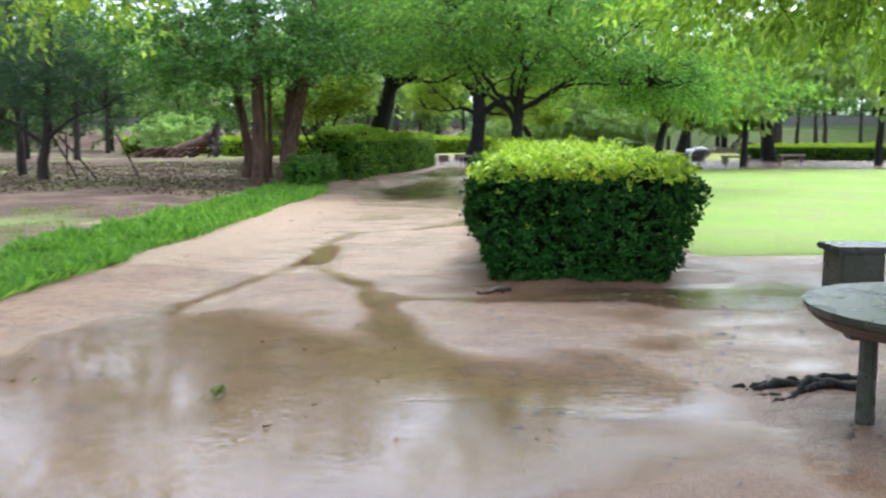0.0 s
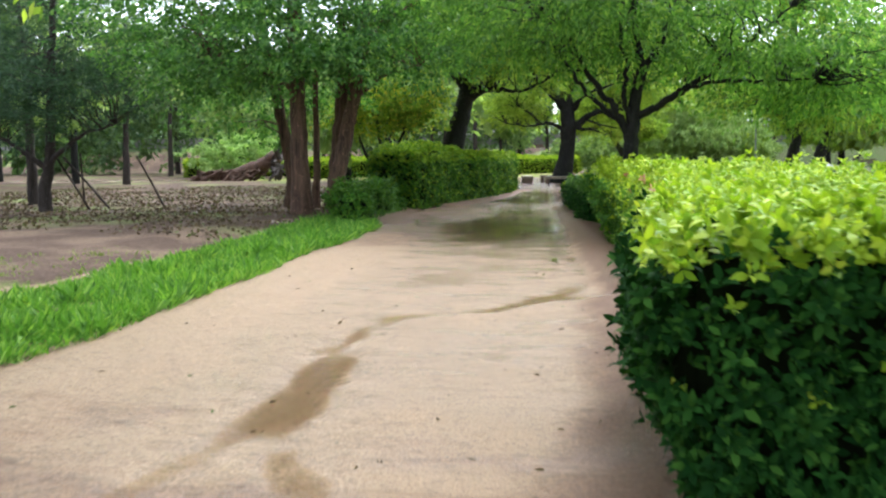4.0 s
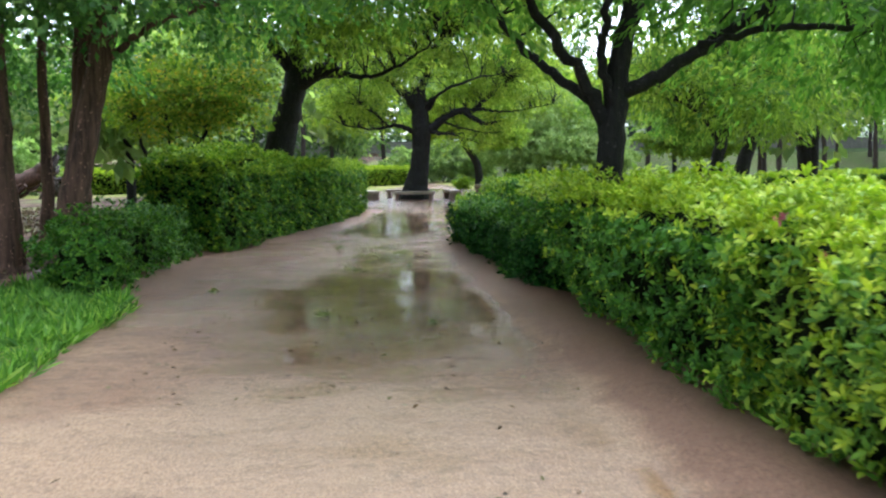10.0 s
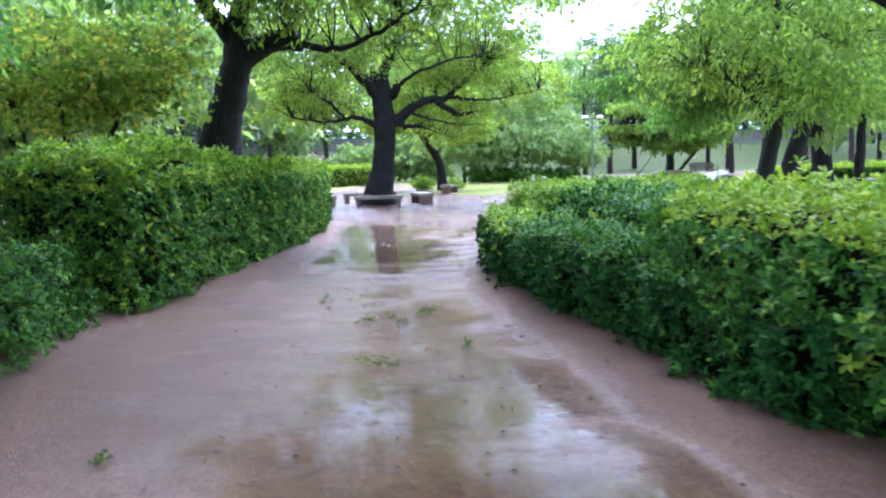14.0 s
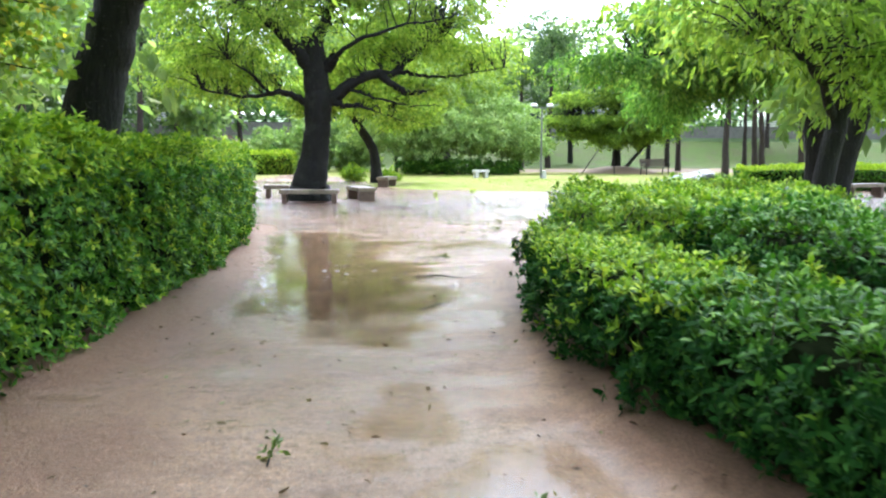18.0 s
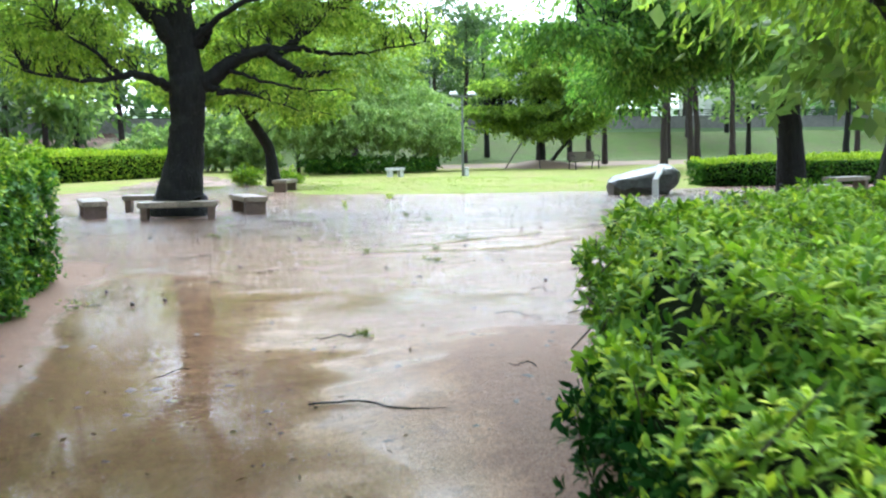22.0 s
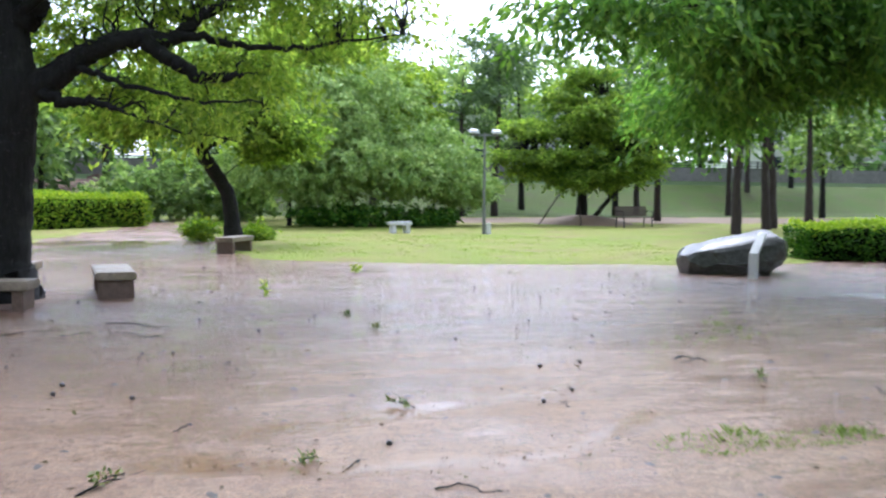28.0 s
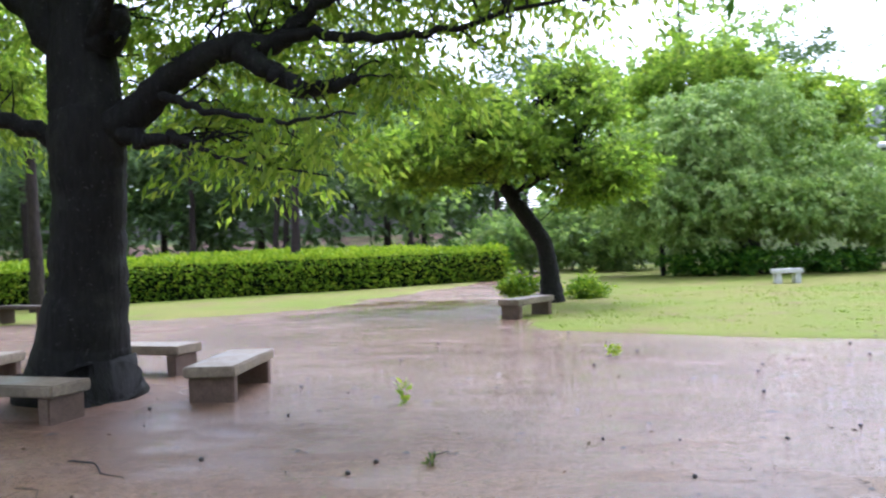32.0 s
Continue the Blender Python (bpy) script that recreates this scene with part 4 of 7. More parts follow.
LAWN_FAR = [(4.0, 57.3), (7.8, 55.9), (12.1, 54.7), (15.2, 54.6), (19, 57), (24, 55), (70, 52), (80, 103), (-3, 103), (1.5, 79), (2.4, 73), (3.2, 66), (3.0, 60)]
LAWN_LEFT = [(-20, 55.5), (-8.0, 60.0), (-4.3, 60.9), (-1.8, 63), (-0.5, 69.5), (0.2, 76), (-3, 73), (-20, 60)]
LITTER_LEFT = [(-90, -30), (-8, -30), (-6.0, -2), (-4.75, 5), (-4.75, 24.0), (-5.6, 26), (-4.9, 30), (-4.4, 35), (-3.0, 45), (-6.5, 54), (-20, 58), (-90, 60)]
WOOD_FLOOR = [(-120, 59), (-20, 61), (-1.5, 75.5), (0, 79), (-2, 103), (-120, 103)]
PLATEAU = [(-200, 103.7), (200, 103.7), (200, 170), (-200, 170)]
cover("lawn", "bright green mown lawn, wet with rain", LAWN_NEAR, 0.3, 0.012, LAWN, 0.25, xs=axis([(3, 14, 0.14), (14, 62, 1.5)]), ys=axis([(10.5, 13, 0.10), (13, 34, 1.0), (34, 43, 0.3)]))
cover("lawn", "pale green mown lawn beyond the square", LAWN_FAR, 0.4, 0.012, LAWN_DRY, 0.25, xs=axis([(-4, 2, 0.5), (2, 18, 0.14), (18, 82, 1.5)]), ys=axis([(51, 58.5, 0.10), (58.5, 66, 0.5), (66, 104, 1.0)]))
cover("lawn", "strip of green lawn along the far hedge", LAWN_LEFT, 0.3, 0.02, LAWN_DRY)
cover("woodland_floor", "brown leaf litter and bare soil under the trees", LITTER_LEFT, 0.8, 0.03, LITTER, category="ground", xs=axis([(-92, -40, 4), (-40, -14, 0.8), (-14, -2.5, 0.3)]), ys=axis([(-31, 4, 1.0), (4, 48, 0.3), (48, 62, 0.8)]))
cover("woodland_floor", "brown leaf litter under far pine trees", WOOD_FLOOR, 0.8, 0.03, LITTER, category="ground")
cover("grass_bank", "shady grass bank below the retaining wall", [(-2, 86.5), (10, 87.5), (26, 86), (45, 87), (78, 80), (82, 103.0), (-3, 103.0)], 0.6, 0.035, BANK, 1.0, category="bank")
cover("bare_ground", "tan soil and pine needles under the far trees", [(7, 79.5), (16, 78.0), (24, 76.8), (33, 75.5), (44, 76.5), (46, 84), (34, 86.6), (22, 86.6), (12, 86.4)], 0.5, 0.03, SOIL, 0.9, category="ground")
cover("ground_above_bank", "grassy ground above the bank", PLATEAU, 8.0, 0.05, LAWN, category="ground")


def blades(name, label, poly, density, length, width, mat, seed, ragged=0.25, lean=0.5, ylimit=None):
    """Grass: many bent blades over an area."""
    g = np.random.default_rng(seed)
    p = np.array(poly)
    a, b = p.min(0), p.max(0)
    if ylimit:
        b[1] = min(b[1], ylimit)
    n = int((b[0] - a[0]) * (b[1] - a[1]) * density)
    x, y = g.uniform(a[0], b[0], n), g.uniform(a[1], b[1], n)
    k = inside(poly, x + ragged * 2 * value_noise(x, y, 0.9, 31), y + ragged * 2 * value_noise(x, y, 0.9, 32))
    x, y = x[k], y[k]
    pos = np.stack([x, y, ground_height(x, y)], 1)
    tuft = 0.95 + 1.1 * value_noise(x, y, 2.2, 33) + 1.3 * value_noise(x, y, 5.0, 34)
    tuft = np.clip(tuft, 0.6, 2.0)
    d = np.stack([g.normal(0, lean, len(x)), g.normal(0, lean, len(x)), np.ones(len(x))], 1)
    v, f = leaf_arrays(pos, d * 1.0, length, width, g, 0.1)
    v = v.reshape(-1, 4, 3)
    v = pos[:, None] + (v - pos[:, None]) * tuft[:, None, None]
    ob = new(name, mesh_from(name, v.reshape(-1, 3), f, mat))
    return tagged(ob, label, "grass", kind="stuff")


GRASS_STRIP = [(-4.55, -4), (-2.95, -4), (-2.85, 8), (-2.75, 14), (-2.8, 20), (-3.15, 24.3), (-4.0, 25.3), (-4.9, 25.6), (-4.7, 14), (-4.9, 8)]
blades("grass_border", "dense border of long bright green grass beside the path", GRASS_STRIP, 1000, 0.15, 0.027, GRASS, 5, 0.2, 0.9)
blades("grass_patch", "thin patch of weeds in the mud", [(5.3, 42.75), (5.8, 43.05), (6.7, 42.95), (6.8, 42.6), (5.7, 42.4)], 1100, 0.05, 0.009, TURF, 8, 0.2, 0.8)
blades("grass_patch", "thin patch of weeds in the mud", [(6.2, 45.3), (7.8, 46.8), (9.4, 48.4), (8.6, 46.2)], 140, 0.045, 0.009, TURF, 9, 0.3)

blades("grass_patch", "sparse weeds in the wet mud of the far path", [(-1.8, 60.3), (1.2, 61.0), (2.6, 63.0), (0.8, 64.2)], 110, 0.06, 0.014, TURF, 10, 0.4)
blades("grass_patch", "thin weeds and moss on the bare soil behind the border", [(-5.2, 12.5), (-5.0, 18.2), (-6.2, 19.4), (-7.6, 17.5), (-6.4, 13.0)], 160, 0.06, 0.014, TURF, 11, 0.5)
blades("lawn_grass", "short wet tufts of grass at the edge of the far lawn", [(3.6, 57.8), (7.8, 56.3), (12.1, 55.1), (15.0, 55.0), (15.5, 63), (12, 68), (4.5, 68), (3.6, 62)], 80, 0.035, 0.02, LAWN_BLADE, 12, 0.5, 0.8)
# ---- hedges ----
hedge("hedge", "thick green hedge with dark shaded sides and a bright yellow-green top",
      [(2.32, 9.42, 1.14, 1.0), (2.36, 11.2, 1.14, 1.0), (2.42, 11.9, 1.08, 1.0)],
      1.2, 2300, (0.066, 0.032), HEDGE_SHADED, 11, HEDGE_BRIGHT, rough=0.07, per=5, foot=0.72, young=0.008)
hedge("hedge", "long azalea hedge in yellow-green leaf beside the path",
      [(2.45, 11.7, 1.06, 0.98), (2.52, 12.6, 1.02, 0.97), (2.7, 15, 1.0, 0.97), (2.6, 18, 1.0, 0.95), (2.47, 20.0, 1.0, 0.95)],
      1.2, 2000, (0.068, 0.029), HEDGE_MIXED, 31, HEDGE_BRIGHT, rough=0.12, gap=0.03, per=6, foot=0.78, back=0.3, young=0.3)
# The azalea run goes on in darker leaf, tree shade put into colour.
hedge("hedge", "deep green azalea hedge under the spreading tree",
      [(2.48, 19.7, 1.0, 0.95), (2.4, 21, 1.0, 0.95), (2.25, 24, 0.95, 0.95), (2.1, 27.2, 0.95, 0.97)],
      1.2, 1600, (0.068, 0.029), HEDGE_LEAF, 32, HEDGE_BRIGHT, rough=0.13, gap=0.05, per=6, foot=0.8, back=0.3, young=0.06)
# Lengths under the trees get darker leaf tones as painted shade.
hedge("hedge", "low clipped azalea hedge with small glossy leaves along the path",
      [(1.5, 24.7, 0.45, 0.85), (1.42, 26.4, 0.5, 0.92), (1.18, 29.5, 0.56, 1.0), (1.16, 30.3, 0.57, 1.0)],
      0.76, 2000, (0.07, 0.027), HEDGE_SHADED, 12, HEDGE_LEAF, rough=0.10, gap=0.1, per=6, foot=0.80, back=0.5, young=0.08, twigs=50)
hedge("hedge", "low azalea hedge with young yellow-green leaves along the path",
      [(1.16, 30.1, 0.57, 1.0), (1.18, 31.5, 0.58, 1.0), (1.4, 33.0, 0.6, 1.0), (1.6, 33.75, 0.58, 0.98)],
      0.76, 2000, (0.07, 0.027), HEDGE_SHADED, 19, HEDGE_AZALEA, rough=0.10, gap=0.1, per=6, foot=0.80, back=0.5, young=0.08, twigs=70)
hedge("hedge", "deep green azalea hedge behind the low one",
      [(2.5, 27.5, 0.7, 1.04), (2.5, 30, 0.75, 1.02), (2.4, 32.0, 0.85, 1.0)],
      1.0, 1900, (0.07, 0.027), HEDGE_SHADED, 20, HEDGE_LEAF, rough=0.10, gap=0.1, per=6, foot=0.86, back=0.3, young=0.1, twigs=90)
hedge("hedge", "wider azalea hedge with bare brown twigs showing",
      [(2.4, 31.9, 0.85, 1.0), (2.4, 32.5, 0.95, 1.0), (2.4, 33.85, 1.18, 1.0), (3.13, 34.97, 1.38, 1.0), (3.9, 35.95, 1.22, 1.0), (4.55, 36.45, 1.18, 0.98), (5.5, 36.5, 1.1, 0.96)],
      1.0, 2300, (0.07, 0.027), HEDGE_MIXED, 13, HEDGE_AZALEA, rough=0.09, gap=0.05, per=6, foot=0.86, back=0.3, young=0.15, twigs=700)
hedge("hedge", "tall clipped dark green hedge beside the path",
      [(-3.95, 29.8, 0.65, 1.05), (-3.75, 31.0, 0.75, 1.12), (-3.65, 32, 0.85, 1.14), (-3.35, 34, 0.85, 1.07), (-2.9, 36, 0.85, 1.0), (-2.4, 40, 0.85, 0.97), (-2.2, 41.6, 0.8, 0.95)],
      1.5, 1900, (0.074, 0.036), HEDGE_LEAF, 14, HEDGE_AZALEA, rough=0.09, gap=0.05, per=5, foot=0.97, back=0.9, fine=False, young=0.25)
hedge("hedge", "loose dark green shrub hedge at the foot of the trees",
      [(-3.85, 25.0, 0.4, 0.85), (-4.1, 26.4, 0.5, 1.05), (-4.2, 28.2, 0.5, 0.95), (-4.05, 29.6, 0.5, 1.0)],
      0.75, 1500, (0.07, 0.03), HEDGE_LEAF, 15, rough=0.15, gap=0.4, per=5, foot=0.95)
hedge("hedge", "long clipped light green hedge beyond the square",
      [(0.6, 75.6, 0.7, 1.0), (-2.8, 72.6, 0.8, 1.0), (-6.3, 69.8, 0.8, 1.0), (-9.0, 67.5, 0.8, 1.0), (-12.5, 64.5, 0.8, 1.0), (-17.0, 61.3, 0.8, 1.0)],
      1.2, 230, (0.15, 0.075), HEDGE_AZALEA, 16, HEDGE_BRIGHT, rough=0.07, back=0.2)
hedge("hedge", "clipped hedge in a second row behind the first",
      [(-3.0, 79.0, 0.9, 1.0), (-8, 76, 0.9, 1.05), (-13, 73, 0.9, 1.0), (-26, 66, 0.9, 1.0)],
      1.25, 110, (0.2, 0.10), HEDGE_AZALEA, 17, HEDGE_BRIGHT)
hedge("hedge", "clipped dark green hedge at the corner of the lawn",
      [(16.0, 56.0, 0.6, 0.9), (17.5, 55.6, 0.8, 1.0), (20, 55.2, 0.8, 1.0), (24, 54.6, 0.8, 1.0)],
      0.85, 500, (0.10, 0.05), HEDGE_LEAF, 18, HEDGE_BRIGHT, rough=0.08)

# ---- trees beside the walk ----
# Crown clumps over the path rise out of view, added to shade it.
tree("tree", "dark-barked tree with spreading limbs growing out of the hedge", "tree", (2.0, 24.75, 0),
     [([(2.02, 24.8, -0.1), (1.98, 24.8, 1.0), (1.98, 24.7, 1.7), (2.05, 24.65, 2.5), (2.2, 24.6, 3.2)], [0.21, 0.155, 0.15, 0.115, 0.10])],
     [([(1.97, 24.7, 1.75), (1.62, 24.6, 2.35), (1.15, 24.5, 3.0), (0.5, 24.3, 4.2)], [0.09, 0.065, 0.055, 0.03]),
      ([(1.75, 24.72, 2.1), (1.2, 25.1, 2.6), (0.6, 25.6, 3.4), (0.1, 25.8, 4.4)], [0.06, 0.05, 0.04, 0.02]),
      ([(2.0, 24.65, 2.0), (1.8, 24.5, 2.6), (1.85, 24.4, 3.0), (1.7, 24.4, 4.2)], [0.06, 0.05, 0.045, 0.03]),
      ([(2.15, 24.6, 3.1), (2.05, 24.7, 3.8), (1.9, 24.8, 5.2)], [0.09, 0.07, 0.03]),
      ([(2.15, 24.6, 3.0), (2.6, 24.7, 3.8), (2.9, 24.8, 5.2)], [0.09, 0.07, 0.03]),
      ([(2.03, 24.65, 2.15), (2.55, 24.5, 2.42), (3.1, 24.4, 2.75), (3.8, 24.2, 3.3), (4.8, 24.0, 4.1)], [0.085, 0.075, 0.065, 0.05, 0.02]),
      ([(2.6, 24.5, 2.45), (3.2, 24.3, 2.75), (4.0, 24.1, 2.8), (5.2, 23.8, 2.75)], [0.05, 0.042, 0.035, 0.015])],
     [(0.0, 24.4, 4.6, 2.4, 2.6, 1.3), (2.4, 24.8, 5.4, 2.8, 2.8, 1.5), (4.6, 24.4, 4.2, 2.3, 2.6, 1.3), (4.8, 25.5, 2.9, 1.5, 1.6, 0.7), (5.8, 24.2, 3.0, 1.6, 1.8, 0.8), (1.2, 23.2, 4.1, 1.8, 1.2, 0.6), (4.2, 24.2, 3.3, 2.0, 1.4, 0.5), (6.4, 24.6, 2.9, 1.8, 1.4, 0.75), (8.2, 26.0, 2.7, 1.6, 1.4, 0.8), (0.4, 24.6, 3.6, 1.7, 1.3, 0.45), (2.3, 25.6, 3.5, 1.6, 1.2, 0.45), (2.0, 25.2, 7.6, 2.8, 2.6, 1.3), (0.0, 29.8, 5.9, 2.6, 2.2, 1.0), (-0.8, 27.0, 5.2, 2.8, 2.6, 1.1), (3.2, 28.2, 5.0, 2.8, 2.6, 1.1), (4.6, 30.6, 6.2, 3.0, 2.8, 1.2), (1.6, 31.5, 6.8, 2.6, 2.4, 1.0)],
     1650, 30, 0.32, (0.115, 0.036), 0.7, BARK_DARK, LEAF_DEEP, 101, twigs=0.35)
# Topmost crown clumps are unseen, added to block sky from the pool's mirror.
tree("tree", "old broad tree with stout dark trunk among stone benches", "tree", (0.2, 51.1, 0),
     [([(0.16, 51.1, -0.1), (0.18, 51.1, 0.12), (0.21, 51.1, 0.5), (0.31, 51.1, 1.2), (0.39, 51.1, 2.0), (0.42, 51.1, 2.7), (0.37, 51.12, 3.4), (0.30, 51.15, 4.4)],
       [0.70, 0.60, 0.47, 0.38, 0.35, 0.38, 0.35, 0.31])],
     [([(0.42, 51.1, 3.55), (0.72, 51.0, 3.72), (0.84, 50.98, 3.95)], [0.22, 0.20, 0.12]),
      ([(0.45, 51.1, 2.68), (0.95, 51.1, 2.95), (1.5, 51.1, 3.33), (2.05, 51.1, 3.52), (2.5, 51.15, 3.52), (2.8, 51.2, 3.78), (3.15, 51.3, 4.05), (3.8, 51.5, 4.6)], [0.27, 0.18, 0.145, 0.13, 0.105, 0.08, 0.05, 0.02]),
      ([(2.35, 51.1, 3.5), (2.9, 51.1, 3.56), (3.5, 51.1, 3.46), (4.3, 51.1, 3.52), (5.7, 51.2, 3.76)], [0.09, 0.06, 0.045, 0.03, 0.01]),
      ([(2.15, 51.05, 3.46), (2.45, 50.98, 3.22), (2.8, 50.92, 3.02), (3.1, 50.88, 2.98), (3.4, 50.85, 3.05)], [0.12, 0.10, 0.085, 0.07, 0.03]),
      ([(0.75, 51.05, 2.78), (1.15, 50.95, 2.62), (1.5, 50.85, 2.6), (1.95, 50.6, 2.45), (2.5, 50.4, 2.25), (3.3, 50.2, 2.1)], [0.10, 0.075, 0.05, 0.022, 0.016, 0.007]),
      ([(1.3, 51.0, 3.05), (1.9, 50.7, 2.85), (2.7, 50.4, 2.65), (3.6, 50.1, 2.6)], [0.05, 0.035, 0.025, 0.01]),
      ([(0.3, 51.1, 3.6), (-0.35, 51.0, 4.3), (-1.2, 50.7, 5.0), (-2.3, 50.4, 5.5)], [0.24, 0.18, 0.11, 0.04]),
      ([(0.32, 51.15, 4.1), (0.55, 51.3, 4.7), (0.95, 51.6, 5.7), (1.3, 51.7, 7.6)], [0.2, 0.15, 0.11, 0.04]),
      ([(0.1, 51.05, 2.7), (-0.55, 50.75, 2.95), (-1.4, 50.5, 2.78), (-2.6, 50.3, 2.95)], [0.11, 0.08, 0.05, 0.02]),
      ([(-0.9, 50.65, 2.88), (-1.3, 50.3, 3.3), (-1.9, 50.0, 3.7)], [0.05, 0.035, 0.015]),
      ([(0.45, 51.1, 3.5), (1.25, 50.4, 4.2), (2.4, 49.7, 4.6), (3.7, 49.0, 4.8)], [0.09, 0.06, 0.04, 0.015])],
     [(-2.0, 50.9, 5.1, 2.4, 2.2, 0.9), (0.7, 52.0, 5.5, 2.6, 2.2, 0.8), (-1.6, 51.2, 6.3, 2.6, 2.4, 0.9), (1.6, 51.8, 6.7, 2.8, 2.4, 0.9), (4.0, 51.6, 5.8, 2.2, 2.0, 0.7), (3.4, 51.8, 4.8, 2.4, 2.0, 0.8), (2.4, 51.7, 2.8, 1.5, 0.7, 0.5), (3.7, 51.6, 3.2, 1.3, 0.8, 0.4), (-2.3, 51.6, 3.4, 1.6, 1.3, 0.6), (5.3, 51.3, 3.85, 1.3, 0.9, 0.35), (-2.1, 50.4, 3.9, 1.3, 1.0, 0.45), (3.3, 52.4, 4.3, 1.9, 1.1, 0.45), (1.5, 52.3, 4.0, 1.6, 0.9, 0.5), (2.9, 50.3, 2.35, 0.8, 0.5, 0.25), (1.4, 51.9, 3.4, 1.3, 0.6, 0.45), (-1.3, 51.5, 3.3, 1.1, 0.8, 0.4), (3.2, 51.8, 8.0, 2.8, 2.4, 1.1), (0.6, 51.6, 9.0, 3.0, 2.6, 1.2), (5.4, 51.5, 7.2, 2.0, 1.8, 0.8), (-2.0, 53.2, 4.3, 1.5, 1.0, 0.7), (-3.2, 54.0, 3.9, 1.4, 1.0, 0.6)],
     2300, 32, 0.30, (0.105, 0.032), 0.8, BARK_OLD, LEAF_LIGHT, 102, twigs=0.5, sides=20)
# Clumps reaching over the path sit above view, added to darken the pool.
tree("tree", "thick dark leaning trunk with a burr on its limb", "tree", (-3.7, 38.4, 0),
     [([(-3.8, 38.5, -0.1), (-3.68, 38.5, 0.9), (-3.45, 38.5, 1.9), (-3.2, 38.45, 2.8), (-3.0, 38.4, 3.6), (-2.95, 38.3, 4.3)], [0.54, 0.44, 0.37, 0.31, 0.27, 0.2])],
     [([(-3.0, 38.4, 3.45), (-2.55, 38.25, 3.72), (-2.1, 38.15, 3.8), (-1.8, 38.1, 3.72)], [0.24, 0.21, 0.2, 0.13]), ([(-1.95, 38.1, 3.75), (-1.2, 38.0, 3.62), (-0.3, 37.7, 3.9), (0.6, 37.3, 4.5)], [0.08, 0.06, 0.045, 0.02]),
      ([(-3.0, 38.4, 3.8), (-3.6, 38.1, 4.6), (-4.2, 37.8, 5.8)], [0.2, 0.14, 0.06]),
      ([(-2.95, 38.3, 4.2), (-2.7, 38.2, 5.0), (-2.3, 38.1, 6.0)], [0.2, 0.15, 0.06])],
     [(-3.4, 37.4, 5.6, 3.2, 3.2, 1.5), (-1.6, 37.2, 5.0, 1.7, 2.2, 1.0), (-0.9, 34.2, 6.4, 2.4, 2.0, 0.9), (-3.6, 37.6, 8.0, 3.0, 2.8, 1.4), (0.2, 37.6, 7.0, 2.6, 2.4, 1.3), (0.5, 36.9, 4.9, 2.4, 1.5, 0.8), (2.8, 37.6, 5.4, 2.2, 1.5, 0.8), (-1.4, 37.5, 6.6, 2.4, 2.0, 1.1), (-0.6, 35.6, 5.6, 2.0, 1.6, 0.7)], 1400, 28, 0.34, (0.125, 0.04), 0.7, BARK_DARK, LEAF_MAIN, 103, sides=16)
tree("maple_tree", "small many-stemmed maple with green and orange leaves", "tree", (-5.7, 37.0, 0),
     [([(-5.7, 37, -0.1), (-5.75, 37, 0.8), (-5.8, 36.9, 1.8), (-5.9, 36.8, 2.8)], [0.09, 0.07, 0.055, 0.03]),
      ([(-5.65, 37, -0.1), (-5.5, 37, 0.8), (-5.2, 36.9, 1.7), (-4.8, 36.7, 2.6)], [0.09, 0.07, 0.055, 0.03]),
      ([(-5.75, 37, -0.1), (-6.0, 37.0, 0.8), (-6.4, 36.9, 1.7), (-6.7, 36.9, 2.6)], [0.08, 0.06, 0.045, 0.02])],
     [], [(-5.6, 36.8, 3.1, 2.1, 1.9, 0.9), (-4.9, 36.2, 3.1, 0.9, 1.0, 0.5), (-4.5, 35.4, 2.9, 0.6, 0.6, 0.25)], 420, 26, 0.26, (0.09, 0.05), 0.3, BARK_DARK, LEAF_MAPLE, 104, twigs=0.4)
